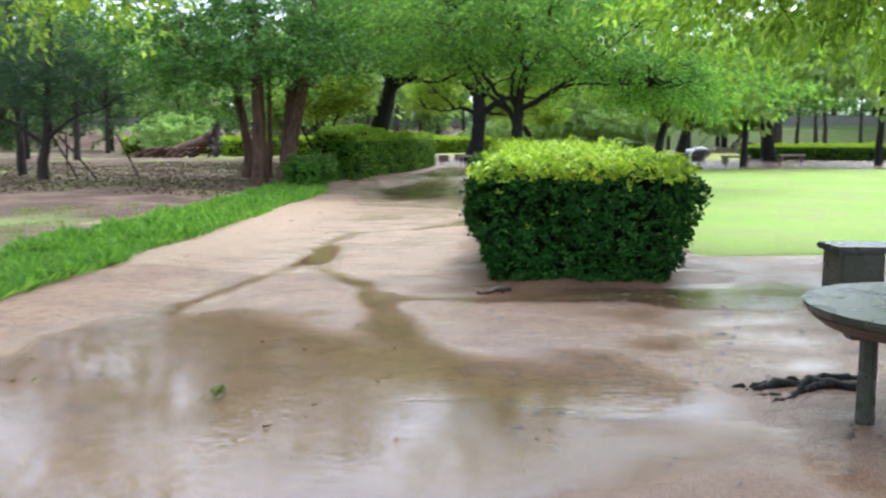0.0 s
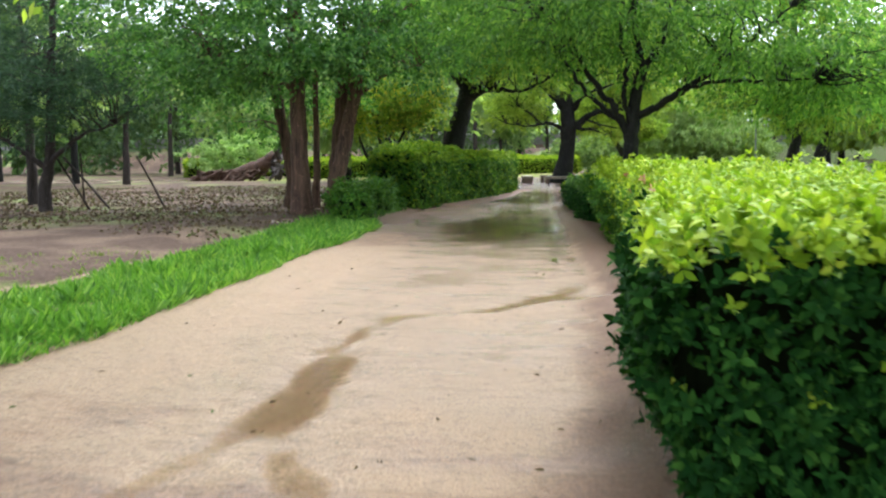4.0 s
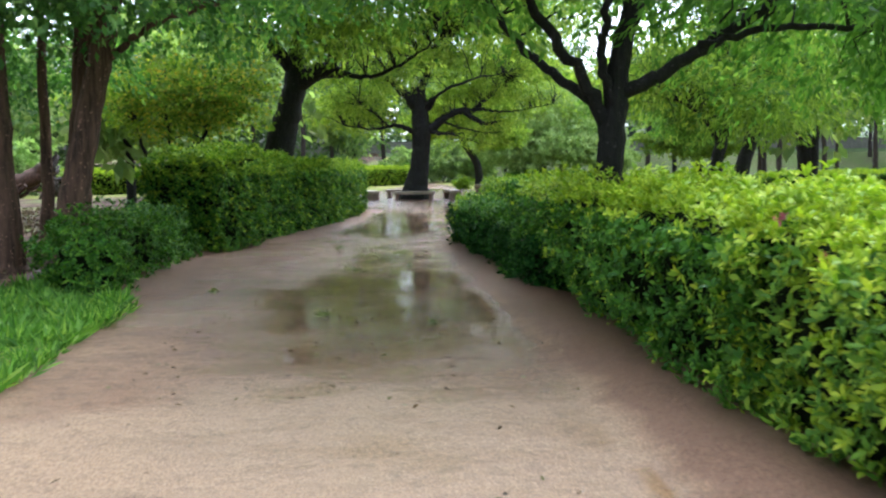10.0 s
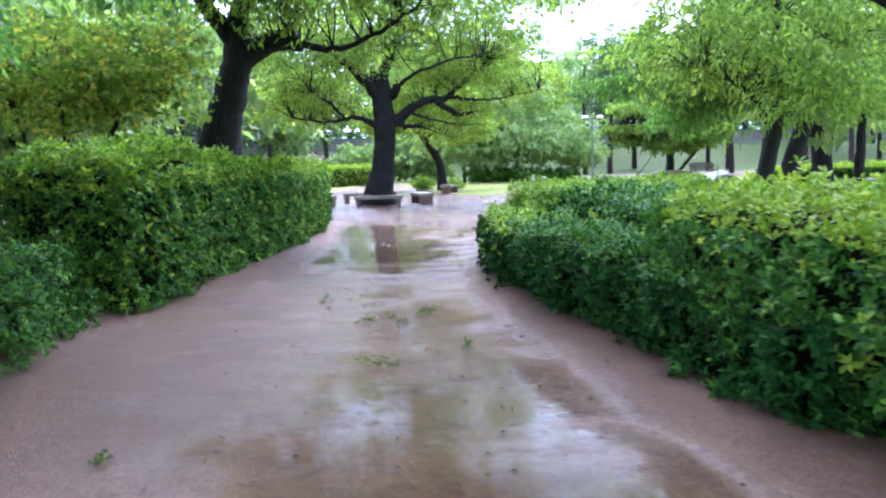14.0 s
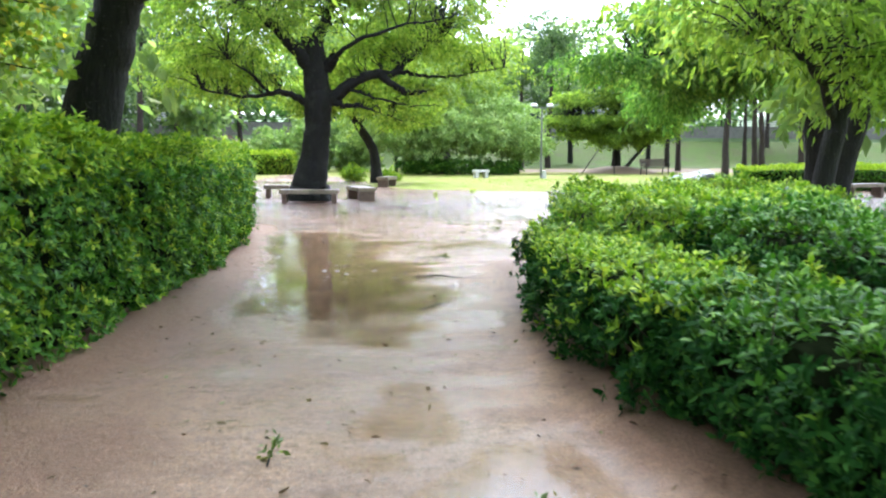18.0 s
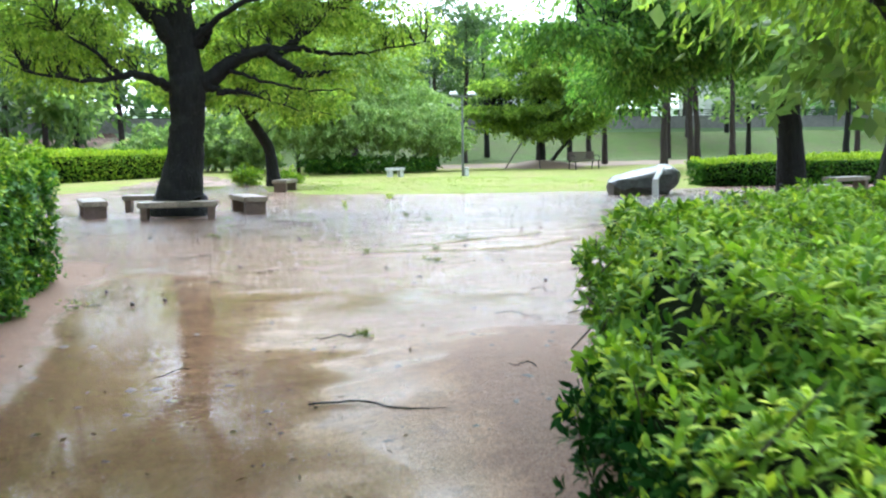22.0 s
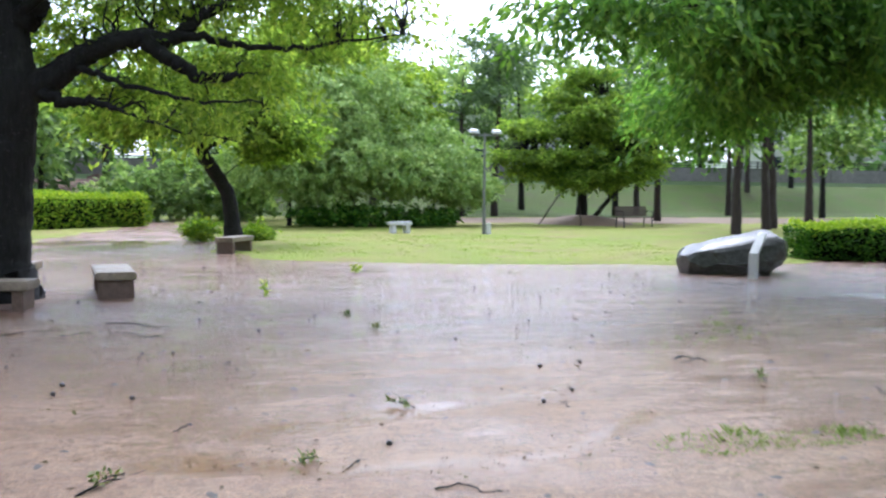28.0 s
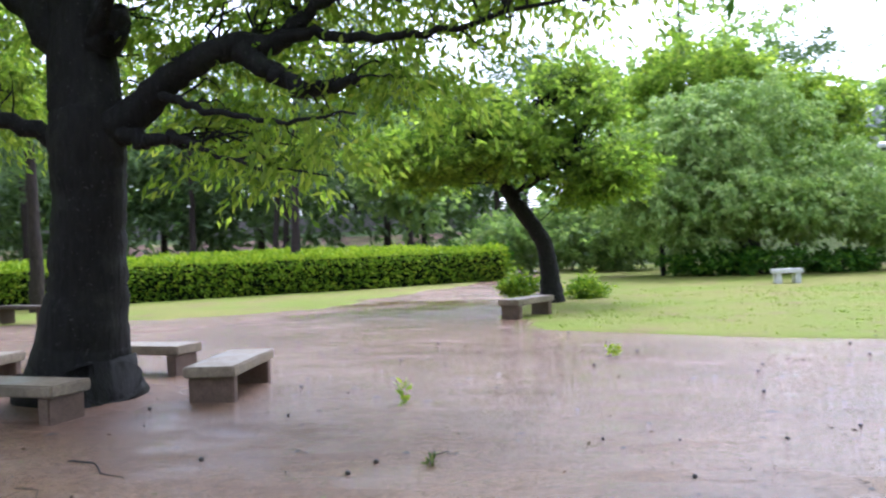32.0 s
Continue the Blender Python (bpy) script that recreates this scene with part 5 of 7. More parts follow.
tree("tree", "clump of slender trunks with peeling red-brown bark", "tree", (-5.4, 28.3, 0),
     [([(-5.6, 27.1, -0.1), (-5.58, 27.1, 0.2), (-5.6, 27.1, 1.2), (-5.62, 27.1, 2.6), (-5.68, 27.2, 4.4), (-5.7, 27.2, 6.4)], [0.36, 0.26, 0.21, 0.19, 0.17, 0.1]),
      ([(-6.75, 29.9, -0.1), (-6.7, 29.9, 0.8), (-6.85, 29.8, 2.0), (-7.2, 29.6, 4.2), (-7.4, 29.5, 6.0)], [0.28, 0.18, 0.15, 0.13, 0.07]),
      ([(-5.95, 29.5, -0.1), (-5.9, 29.5, 1.4), (-5.85, 29.4, 4.5)], [0.13, 0.09, 0.06]),
      ([(-5.3, 28.9, -0.1), (-5.15, 28.8, 1.5), (-5.0, 28.7, 3.0), (-4.9, 28.6, 5.0)], [0.25, 0.17, 0.14, 0.09]),
      ([(-4.86, 27.3, -0.1), (-4.82, 27.3, 0.2), (-4.7, 27.35, 1.2), (-4.4, 27.45, 2.6), (-4.1, 27.5, 4.0), (-3.9, 27.5, 5.8)], [0.33, 0.24, 0.19, 0.16, 0.14, 0.08]),
      ([(-5.1, 28.2, -0.1), (-5.0, 28.2, 1.3), (-4.75, 28.1, 2.8), (-4.5, 28.0, 4.5)], [0.2, 0.14, 0.12, 0.08])],
     [([(-4.35, 27.5, 2.8), (-3.6, 27.3, 3.3), (-2.6, 26.9, 3.5)], [0.06, 0.04, 0.015]), ([(-5.65, 27.1, 3.0), (-6.4, 26.7, 3.5), (-7.4, 26.3, 3.7)], [0.07, 0.045, 0.015]),
      ([(-4.05, 27.5, 4.2), (-3.2, 27.8, 4.9), (-2.2, 28.2, 5.3)], [0.08, 0.05, 0.02])],
     [(-4.6, 25.6, 3.6, 1.6, 1.0, 0.5), (-6.9, 26.3, 3.5, 1.7, 1.3, 0.6), (-5.2, 26.4, 4.3, 2.5, 2.2, 1.1), (-3.5, 26.6, 4.0, 1.7, 1.8, 0.9), (-7.4, 27.8, 4.3, 2.2, 2.0, 1.3), (-9.0, 28.2, 4.2, 2.2, 2.2, 1.4), (-5.0, 28.0, 5.8, 3.2, 3.0, 1.4), (-5.0, 28.5, 7.8, 3.4, 3.2, 1.4), (-2.8, 29.4, 4.6, 2.0, 2.0, 1.2), (-8.2, 26.2, 6.0, 3.0, 2.6, 1.4), (-7.8, 30.5, 3.0, 1.8, 1.5, 1.0), (-6.2, 31.6, 3.5, 1.6, 1.4, 0.8)],
     1500, 30, 0.3, (0.1, 0.05), 0.5, BARK_RED, LEAF_SHADE, 105, twigs=0.2)
tree("tree", "leaning tree with bent trunk and dense green crown", "tree", (3.85, 63.6, 0),
     [([(3.75, 63.6, -0.1), (3.72, 63.6, 0.6), (3.6, 63.6, 1.4), (3.1, 63.5, 2.2), (2.65, 63.4, 2.9)], [0.32, 0.23, 0.2, 0.18, 0.15])],
     [([(2.65, 63.4, 2.8), (3.0, 63.4, 3.6), (3.6, 63.3, 4.4)], [0.12, 0.08, 0.03]), ([(2.65, 63.4, 2.8), (2.2, 63.3, 3.6), (2.1, 63.2, 4.6)], [0.11, 0.07, 0.03]),
      ([(2.9, 63.5, 2.5), (3.6, 63.3, 2.8), (4.4, 63.2, 3.2)], [0.07, 0.05, 0.02])],
     [(3.3, 63.4, 4.4, 2.2, 2.0, 1.3), (1.2, 63.2, 3.4, 1.7, 1.6, 0.8), (4.6, 63.2, 3.1, 1.3, 1.4, 1.0), (2.5, 63.0, 3.6, 1.8, 1.6, 0.9)], 1000, 28, 0.24, (0.12, 0.06), 0.3, BARK_DARK, LEAF_MAIN, 106, puffs=7)
# The two highest clumps are unseen additions that hide sky in reflections.
tree("tree", "tree with two leaning dark trunks and drooping leaves", "tree", (8.8, 40.6, 0),
     [([(8.3, 40.0, -0.1), (8.35, 40, 1.0), (8.6, 40.0, 2.2), (8.8, 40, 3.6)], [0.26, 0.19, 0.17, 0.12]),
      ([(9.4, 41.3, -0.1), (9.6, 41.3, 1.0), (9.9, 41.2, 2.2), (10.4, 41.1, 3.8)], [0.3, 0.22, 0.19, 0.13])],
     [([(8.8, 40, 3.5), (8.6, 40.1, 5.0), (8.2, 40.2, 6.8)], [0.12, 0.08, 0.03]), ([(8.5, 40, 2.0), (7.6, 39.4, 2.8), (6.4, 38.9, 3.2)], [0.09, 0.06, 0.02])],
     [(6.8, 39.0, 3.7, 1.9, 2.0, 0.9), (8.8, 40.4, 4.6, 2.8, 2.8, 1.3), (10.6, 40.6, 3.6, 2.0, 2.2, 1.2), (9.0, 38.2, 3.0, 1.5, 1.5, 0.8), (7.0, 39.8, 6.6, 2.6, 2.4, 1.2), (9.4, 40.6, 7.2, 2.6, 2.4, 1.2)], 800, 28, 0.32, (0.15, 0.045), 0.9, BARK_DARK, LEAF_MAIN, 107)
tree("tree", "large dark-trunked tree at the edge of the square", "tree", (16.4, 52.0, 0),
     [([(16.5, 52.0, -0.1), (16.45, 52.0, 0.2), (16.35, 52, 1.4), (16.15, 52, 3.0), (16.0, 52, 4.4)], [0.55, 0.42, 0.34, 0.3, 0.22])],
     [([(16.1, 52, 3.2), (14.8, 51.4, 4.2), (13.2, 50.6, 4.6), (11.5, 50, 4.7)], [0.16, 0.11, 0.07, 0.02]), ([(13.2, 50.6, 4.6), (10.5, 49.4, 4.2), (8.4, 48.9, 3.85), (7.0, 49.0, 3.8)], [0.07, 0.045, 0.03, 0.012]), ([(14.8, 51.4, 4.2), (12.6, 51.0, 4.0), (10.6, 50.4, 3.7)], [0.08, 0.05, 0.015]), ([(16.0, 52, 3.6), (17.4, 51.4, 4.6), (19, 51, 5.4)], [0.16, 0.1, 0.04]),
      ([(16.0, 52, 4.2), (15.8, 52.4, 5.6), (15.4, 52.6, 7.0)], [0.2, 0.12, 0.05])],
     [(13.2, 50.8, 4.4, 2.6, 2.8, 1.3), (16.2, 52, 5.8, 3.6, 3.6, 1.8), (18.6, 51.4, 4.6, 2.6, 2.8, 1.5), (11.2, 50.2, 4.9, 1.8, 1.8, 0.8), (11.4, 52.7, 3.1, 1.2, 1.2, 0.7), (12.4, 49.0, 4.4, 2.4, 1.4, 0.8), (14.6, 50.2, 5.0, 1.8, 1.4, 0.8), (9.4, 49.4, 5.0, 1.6, 1.2, 0.5), (8.5, 48.8, 3.75, 1.3, 0.8, 0.3), (10.3, 49.4, 4.2, 1.4, 1.0, 0.4), (10.3, 50.0, 3.55, 1.3, 1.1, 0.65), (11.2, 51.2, 3.3, 1.2, 1.2, 0.75), (12.1, 50.4, 3.9, 1.5, 1.3, 0.8), (7.5, 49.1, 3.8, 1.0, 0.7, 0.25), (10.8, 50.6, 4.3, 1.5, 1.2, 0.6)],
     2250, 28, 0.33, (0.14, 0.042), 0.9, BARK_DARK, LEAF_DEEP, 108, sides=16)
# The last three clumps hang out of view, added to shade the start.
tree("tree", "tree whose leafy boughs hang over the start of the path", "tree", (8.2, 9.0, 0),
     [([(8.2, 9.0, -0.1), (8.1, 9, 1.2), (7.9, 9.1, 2.6), (7.6, 9.3, 4.0)], [0.3, 0.22, 0.19, 0.14])],
     [([(7.8, 9.2, 3.0), (6.4, 10, 3.9), (4.8, 10.6, 4.0), (3.4, 11, 3.7)], [0.12, 0.08, 0.05, 0.02]), ([(7.8, 9.1, 2.8), (6.6, 8.8, 3.3), (5.2, 8.8, 3.3)], [0.08, 0.05, 0.02]),
      ([(7.7, 9.2, 3.4), (6.6, 11.6, 4.2), (5.8, 13.0, 4.2)], [0.1, 0.06, 0.02])],
     [(4.9, 10.4, 3.75, 2.6, 1.8, 0.75), (6.6, 10.4, 3.9, 2.0, 2.6, 1.2), (7.4, 9.0, 5.2, 2.6, 2.6, 1.3), (5.6, 12.6, 4.0, 1.8, 1.6, 0.8), (4.6, 11.4, 3.0, 2.1, 1.0, 0.45), (6.4, 11.8, 2.85, 1.8, 1.1, 0.55), (8.0, 11.6, 2.6, 1.5, 1.2, 0.6), (3.4, 8.4, 5.2, 2.4, 2.2, 0.9), (5.0, 6.6, 5.0, 2.4, 2.2, 0.9), (2.6, 3.4, 6.2, 2.8, 2.8, 1.1)], 1150, 30, 0.26, (0.11, 0.035), 1.1, BARK_DARK, LEAF_MAIN, 109)
# High clumps out of view are added to shade and darken the puddle.
tree("tree", "tree with hanging leafy boughs near the start of the path", "tree", (-7.2, 7.5, 0),
     [([(-7.2, 7.5, -0.1), (-7.2, 7.5, 1.2), (-7.0, 7.6, 2.8), (-6.8, 7.8, 4.2)], [0.28, 0.2, 0.18, 0.12])],
     [([(-7.0, 7.6, 3.0), (-5.6, 9, 3.9), (-4.4, 10.4, 4.1)], [0.1, 0.06, 0.02])],
     [(-4.9, 10.4, 4.1, 1.4, 1.5, 0.7), (-6.6, 8.6, 4.8, 2.2, 2.2, 1.2), (-4.2, 12.4, 3.35, 1.4, 1.2, 0.4), (-3.4, 12.2, 5.4, 2.6, 2.4, 1.2), (-5.6, 13.4, 6.2, 3.0, 2.6, 1.4), (-1.2, 14.2, 6.4, 2.4, 2.2, 1.0), (-6.0, 14.5, 8.2, 3.0, 2.8, 1.4), (-3.0, 16.0, 8.4, 2.6, 2.4, 1.1), (-8.5, 12.0, 5.0, 2.6, 2.6, 1.3), (-2.0, 6.5, 7.0, 3.2, 3.2, 1.3), (0.8, 9.5, 7.4, 3.0, 3.0, 1.2), (-5.0, 5.0, 6.6, 3.0, 3.0, 1.3)], 1250, 28, 0.26, (0.11, 0.035), 1.0, BARK_DARK, LEAF_LIGHT, 110)
tree("pine_tree", "young pine tree with spreading dark branches on bare soil", "pine tree", (-12.6, 27.7, 0),
     [([(-12.6, 27.7, -0.1), (-12.55, 27.7, 0.8), (-12.4, 27.7, 1.5), (-12.3, 27.8, 3.5), (-12.2, 28.2, 7.6)], [0.19, 0.15, 0.13, 0.10, 0.04])],
     [([(-12.5, 27.7, 1.2), (-13.5, 27.6, 1.9), (-14.6, 27.6, 2.2)], [0.08, 0.05, 0.02]), ([(-12.45, 27.7, 1.3), (-11.5, 27.6, 2.0), (-10.4, 27.4, 2.3)], [0.08, 0.05, 0.02])],
     [(-13.9, 27.5, 2.7, 2.1, 1.8, 0.8), (-11.3, 27.5, 2.6, 1.9, 1.6, 0.7), (-12.5, 27.7, 4.0, 2.4, 2.0, 1.1), (-12.6, 26.8, 3.2, 2.6, 1.4, 0.8), (-14.8, 28.6, 3.8, 1.8, 1.8, 0.9), (-12.6, 28.2, 6.2, 2.4, 2.2, 1.2), (-11.8, 29.2, 8.0, 2.4, 2.2, 1.1)], 800, 30, 0.24, (0.17, 0.016), -0.1, BARK_PINE, LEAF_PINE_DARK, 111, twigs=0.3)

# ---- trees beyond the square ----
tree("willow_tree", "dense grey-green drooping tree at the edge of the lawn", "tree", (9.0, 76, 0),
     [([(9.0, 76, -0.1), (9.0, 76, 1.0), (9.1, 76, 2.6), (9.1, 76, 4.5)], [0.3, 0.22, 0.16, 0.06]), ([(6.4, 75, -0.1), (6.4, 75, 1.5), (6.4, 75, 3)], [0.1, 0.08, 0.04])], [],
     [(8.7, 75.6, 4.0, 3.3, 2.6, 2.8), (5.6, 75.0, 2.8, 2.0, 2.2, 1.9), (11.8, 75.6, 2.8, 2.3, 2.2, 2.0), (13.4, 75.2, 1.9, 1.6, 2.0, 1.3), (9.0, 74.4, 2.3, 3.6, 2.0, 1.7)], 3400, 30, 0.2, (0.15, 0.05), 1.1, BARK_DARK, LEAF_WILLOW, 121, twigs=0.06, puffs=14)
tree("tree", "tall rounded tree with fresh green leaves behind the grey-green one", "tree", (10.5, 86, 0),
     [([(10.5, 86, -0.1), (10.5, 86, 3), (10.5, 86, 6)], [0.4, 0.3, 0.12])], [],
     [(9.3, 86, 7.4, 3.8, 3.2, 2.9), (12.4, 86, 5.8, 2.8, 2.8, 2.6), (10.5, 85, 4.0, 4.0, 2.8, 2.4)], 1700, 28, 0.32, (0.2, 0.09), 0.5, BARK_DARK, LEAF_LIGHT, 122, twigs=0.06, puffs=14)
tree("tree", "broad layered tree on a low mound of soil", "tree", (20.1, 77.2, 0.25),
     [([(20.1, 77.2, 0.2), (20.1, 77.2, 1.4), (20.0, 77.2, 2.8), (19.9, 77.2, 4.6)], [0.3, 0.22, 0.18, 0.1]), ([(20.5, 77.0, 0.2), (21.3, 76.8, 1.2), (22.2, 76.6, 2.3)], [0.12, 0.1, 0.05])],
     [([(20.0, 77.2, 2.2), (18.4, 76.7, 3.1), (17.1, 76.5, 3.5)], [0.12, 0.08, 0.03]), ([(20.0, 77.2, 2.4), (21.6, 76.7, 3.3), (23.0, 76.5, 3.5)], [0.12, 0.08, 0.03]), ([(20.0, 77.2, 3.2), (20.6, 76.7, 4.6), (21, 76.7, 5.8)], [0.12, 0.08, 0.03])],
     [(20.2, 77.0, 6.6, 1.3, 1.4, 0.6), (18.8, 76.9, 5.6, 1.4, 1.4, 0.5), (21.4, 76.8, 5.4, 1.5, 1.5, 0.5), (17.6, 76.7, 4.2, 1.6, 1.6, 0.5), (20.2, 76.2, 4.4, 1.6, 1.4, 0.5), (22.4, 76.7, 4.0, 1.7, 1.6, 0.5), (18.4, 76.2, 3.0, 1.8, 1.6, 0.45), (21.2, 76.2, 2.8, 2.0, 1.6, 0.45), (16.6, 76.6, 3.0, 1.1, 1.2, 0.4), (19.4, 76.6, 4.9, 2.0, 1.6, 0.9), (21.2, 76.6, 4.3, 1.8, 1.5, 0.7), (18.0, 76.4, 2.5, 1.5, 1.3, 0.4), (22.6, 76.4, 3.0, 1.4, 1.2, 0.5), (18.9, 76.1, 2.1, 1.6, 1.3, 0.45), (21.3, 76.1, 2.1, 1.7, 1.3, 0.45), (20.1, 75.9, 2.5, 1.6, 1.2, 0.5)], 2100, 28, 0.26, (0.16, 0.06), 0.5, BARK_DARK, LEAF_MAIN, 123, puffs=6)


def far_tree(x, y, height, spread, seed, pine=False, lean=0.0, z0=None):
    g = np.random.default_rng(seed)
    z = float(ground_height(x, y)) - 0.05 if z0 is None else z0
    top = z + height
    r = 0.05 + 0.0115 * height
    dx = lean * height
    trunk = [([(x, y, z), (x + dx * 0.2, y, z + height * 0.25), (x + dx * 0.55 + g.normal(0, 0.1), y, z + height * 0.55), (x + dx, y, z + height * 0.9)], [r * 1.4, r, r * 0.8, r * 0.3])]
    if pine:
        blobs = [(x + dx * 0.8 + g.normal(0, spread * 0.5), y + g.normal(0, spread * 0.4), z + height * k, spread * g.uniform(0.5, 0.9), spread * g.uniform(0.5, 0.9), height * 0.06) for k in (0.55, 0.68, 0.8, 0.92, 1.0)]
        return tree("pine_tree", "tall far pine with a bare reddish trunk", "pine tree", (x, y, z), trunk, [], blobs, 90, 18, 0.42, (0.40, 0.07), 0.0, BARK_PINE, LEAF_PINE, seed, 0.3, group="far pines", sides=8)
    blobs = [(x + dx + g.normal(0, spread * 0.45), y + g.normal(0, spread * 0.4), z + height * k, spread * g.uniform(0.6, 0.9), spread * g.uniform(0.6, 0.9), height * 0.16) for k in (0.5, 0.68, 0.85)]
    return tree("tree", "far park tree in full green leaf", "tree", (x, y, z), trunk, [], blobs, 105, 18, 0.55, (0.40, 0.18), 0.5, BARK_DARK, LEAF_FAR, seed, 0.15, group="far trees", sides=8, hollow=0.6)


far_tree(21.3, 66.5, 8.5, 2.8, 201, True, -0.02)
far_tree(25.3, 70.5, 8.5, 2.6, 202, True, -0.08)
far_tree(26.3, 71.5, 9.0, 2.6, 203, True, -0.05)
far_tree(19.4, 88.0, 10, 2.4, 204, True, 0.02)
far_tree(17.6, 88.5, 9, 2.0, 205, True)
far_tree(33.0, 78.0, 9.5, 2.8, 206, True, -0.04)
far_tree(8.5, 107.5, 16.0, 4.8, 207)
far_tree(25.5, 80.0, 8.2, 3.6, 211, True, -0.03)
far_tree(-6.9, 74.5, 9.5, 2.4, 210, True, 0.05)
far_tree(44.0, 100.0, 10.5, 3.2, 208, True)
far_tree(49.0, 101.5, 10.0, 3.4, 209)
for k, (x, y, h, s, p) in enumerate([(28, 90, 9, 3, False), (31, 93, 10, 3, True), (36, 90, 9, 3, True), (40, 86, 9, 3, False), (44, 80, 9, 3, True), (47, 72, 10, 3, True), (38, 66, 9, 3, True),
                                     (33, 60, 9, 3, True), (36, 57, 9, 2.6, True), (42, 60, 10, 3, False), (28, 58, 9, 2.6, True), (26, 47, 8, 3, True), (31, 50, 9, 3, True), (48, 52, 10, 4, False),
                                     (24, 96, 11, 3, False), (14, 97, 11, 3, True), (4, 98, 12, 4, False), (-2, 92, 11, 3, True), (-6, 88, 10, 2.6, True), (-9, 94, 12, 3, True), (-12, 86, 10, 2.6, True),
                                     (-16, 92, 12, 3, True), (-15, 82, 9, 2.6, True), (-20, 88, 11, 3, True), (-24, 82, 11, 3, True), (-19, 76, 9, 2.6, True), (-26, 76, 10, 3, False), (-29, 70, 10, 3, True),
                                     (-33, 80, 12, 3, True), (-4, 83, 7, 2.0, False), (-10, 80, 8, 2.4, True), (-22, 66, 9, 3, False), (-10, 58, 8, 2.6, False), (-8.5, 52, 9, 2.8, False), (-22, 50, 9, 3, True),
                                     (-10, 64, 9, 2.6, True), (-24, 42, 8, 3, True), (-26, 52, 10, 3, False), (-20, 35, 8, 3, True), (-28, 38, 9, 3, True), (-15, 31, 7, 2.4, True), (-24, 28, 8, 3, True),
                                     (-33, 46, 10, 4, False), (-36, 60, 11, 4, False), (-8, 41, 6, 2.0, False), (13, 44, 7, 2.6, False), (20, 46, 9, 3, False), (55, 62, 11, 4, False), (58, 78, 12, 4, False), (52, 90, 12, 4, False)]):
    far_tree(x, y, h, s, 300 + k, p, 0.03 * math.sin(k * 1.7))
for k in range(26):
    a = -60 + k * 6.2
    far_tree(a + 2 * math.sin(k * 2.1), 114 + 8 * math.cos(k * 1.3), 11 + 3 * math.sin(k * 0.9), 4.2, 500 + k, k % 3 == 0)


def woods(name, label, blobs, clusters, per, spread, leaf, mat, seed):
    g = np.random.default_rng(seed)
    (v, f), _ = crown_arrays(blobs, g, clusters, per, spread, leaf, 0.3, 0.8, 0.5)
    ob = new(name, mesh_from(name, v, f, mat))
    return tagged(ob, label, "woods", kind="stuff")


gw = np.random.default_rng(61)
ring = [(x, 132 + 6 * gw.random(), 7 + 2 * gw.random(), 6, 4, 5.5) for x in range(-80, 100, 7)]
ring += [(-48 - 5 * gw.random(), y, 4.5 + 2 * gw.random(), 4, 5, 5) for y in range(0, 130, 7)]
ring += [(66 + 5 * gw.random(), y, 5 + 2 * gw.random(), 4, 5, 5) for y in range(0, 130, 7)]
ring += [(x, -22 - 4 * gw.random(), 5, 5, 4, 5) for x in range(-50, 66, 7)]
woods("far_woods", "distant green woods that close the park", ring, 2600, 12, 1.1, (1.3, 0.8), WOODS_LEAF, 62)

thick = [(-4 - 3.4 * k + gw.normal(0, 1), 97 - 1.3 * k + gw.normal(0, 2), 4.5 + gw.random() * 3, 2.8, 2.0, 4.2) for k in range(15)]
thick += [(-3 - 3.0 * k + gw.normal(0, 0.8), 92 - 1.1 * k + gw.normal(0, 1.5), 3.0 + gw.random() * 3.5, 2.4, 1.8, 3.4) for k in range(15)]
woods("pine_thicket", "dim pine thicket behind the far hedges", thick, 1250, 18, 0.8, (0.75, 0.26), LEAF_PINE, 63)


# ---- stone benches ----
def stone_bench(base, length, width, height, rz, label, mat=None, group="stone benches", leg=0.13, slab=0.11):
    mat = mat or GRANITE
    ob = thing("stone_bench", base, label, "bench", group)
    bm = bmesh.new()
    box(bm, (0, 0, height - slab / 2), (length, width, slab), 0, 0.015)
    bmesh.ops.subdivide_edges(bm, edges=[e for e in bm.edges if e.calc_length() > 0.3], cuts=6)
    for v in bm.verts:
        k = noise.noise(Vector((v.co.x * 9 + base[0], v.co.y * 9, v.co.z * 9)))
        v.co += Vector((k * 0.006, noise.noise(v.co * 7) * 0.006, k * 0.004))
    part("seat_slab", bm, mat, ob)
    for s in (-1, 1):
        bm = bmesh.new()
        box(bm, (s * (length / 2 - 0.06 - leg / 2), 0, (height - slab) / 2 - 0.03), (leg, width * 0.88, height - slab + 0.06), 0, 0.012)
        part("leg", bm, LEG_STONE if mat is GRANITE else mat, ob)
    ob.rotation_euler = (0, 0, radians(rz))
    return ob


stone_bench((0.1, 50.1, 0), 1.55, 0.5, 0.37, -8, "weathered stone bench standing in front of the old tree")
stone_bench((1.64, 51.6, 0), 1.45, 0.52, 0.37, 98, "weathered stone bench beside the old tree")
stone_bench((-0.28, 53.0, 0), 1.5, 0.5, 0.37, -8, "weathered stone bench behind the old tree")
stone_bench((-1.61, 51.65, 0), 1.5, 0.5, 0.37, 98, "weathered stone bench at the foot of the old tree")
stone_bench((3.65, 60.0, 0), 1.3, 0.45, 0.38, 65, "small stone bench before the leaning tree")
stone_bench((9.55, 68.7, 0), 0.78, 0.36, 0.42, 8, "pale stone bench on the lawn under drooping leaves", WHITE, leg=0.16, slab=0.12)
stone_bench((13.6, 47.8, 0), 1.5, 0.45, 0.42, 20, "stone bench by the dark tree")
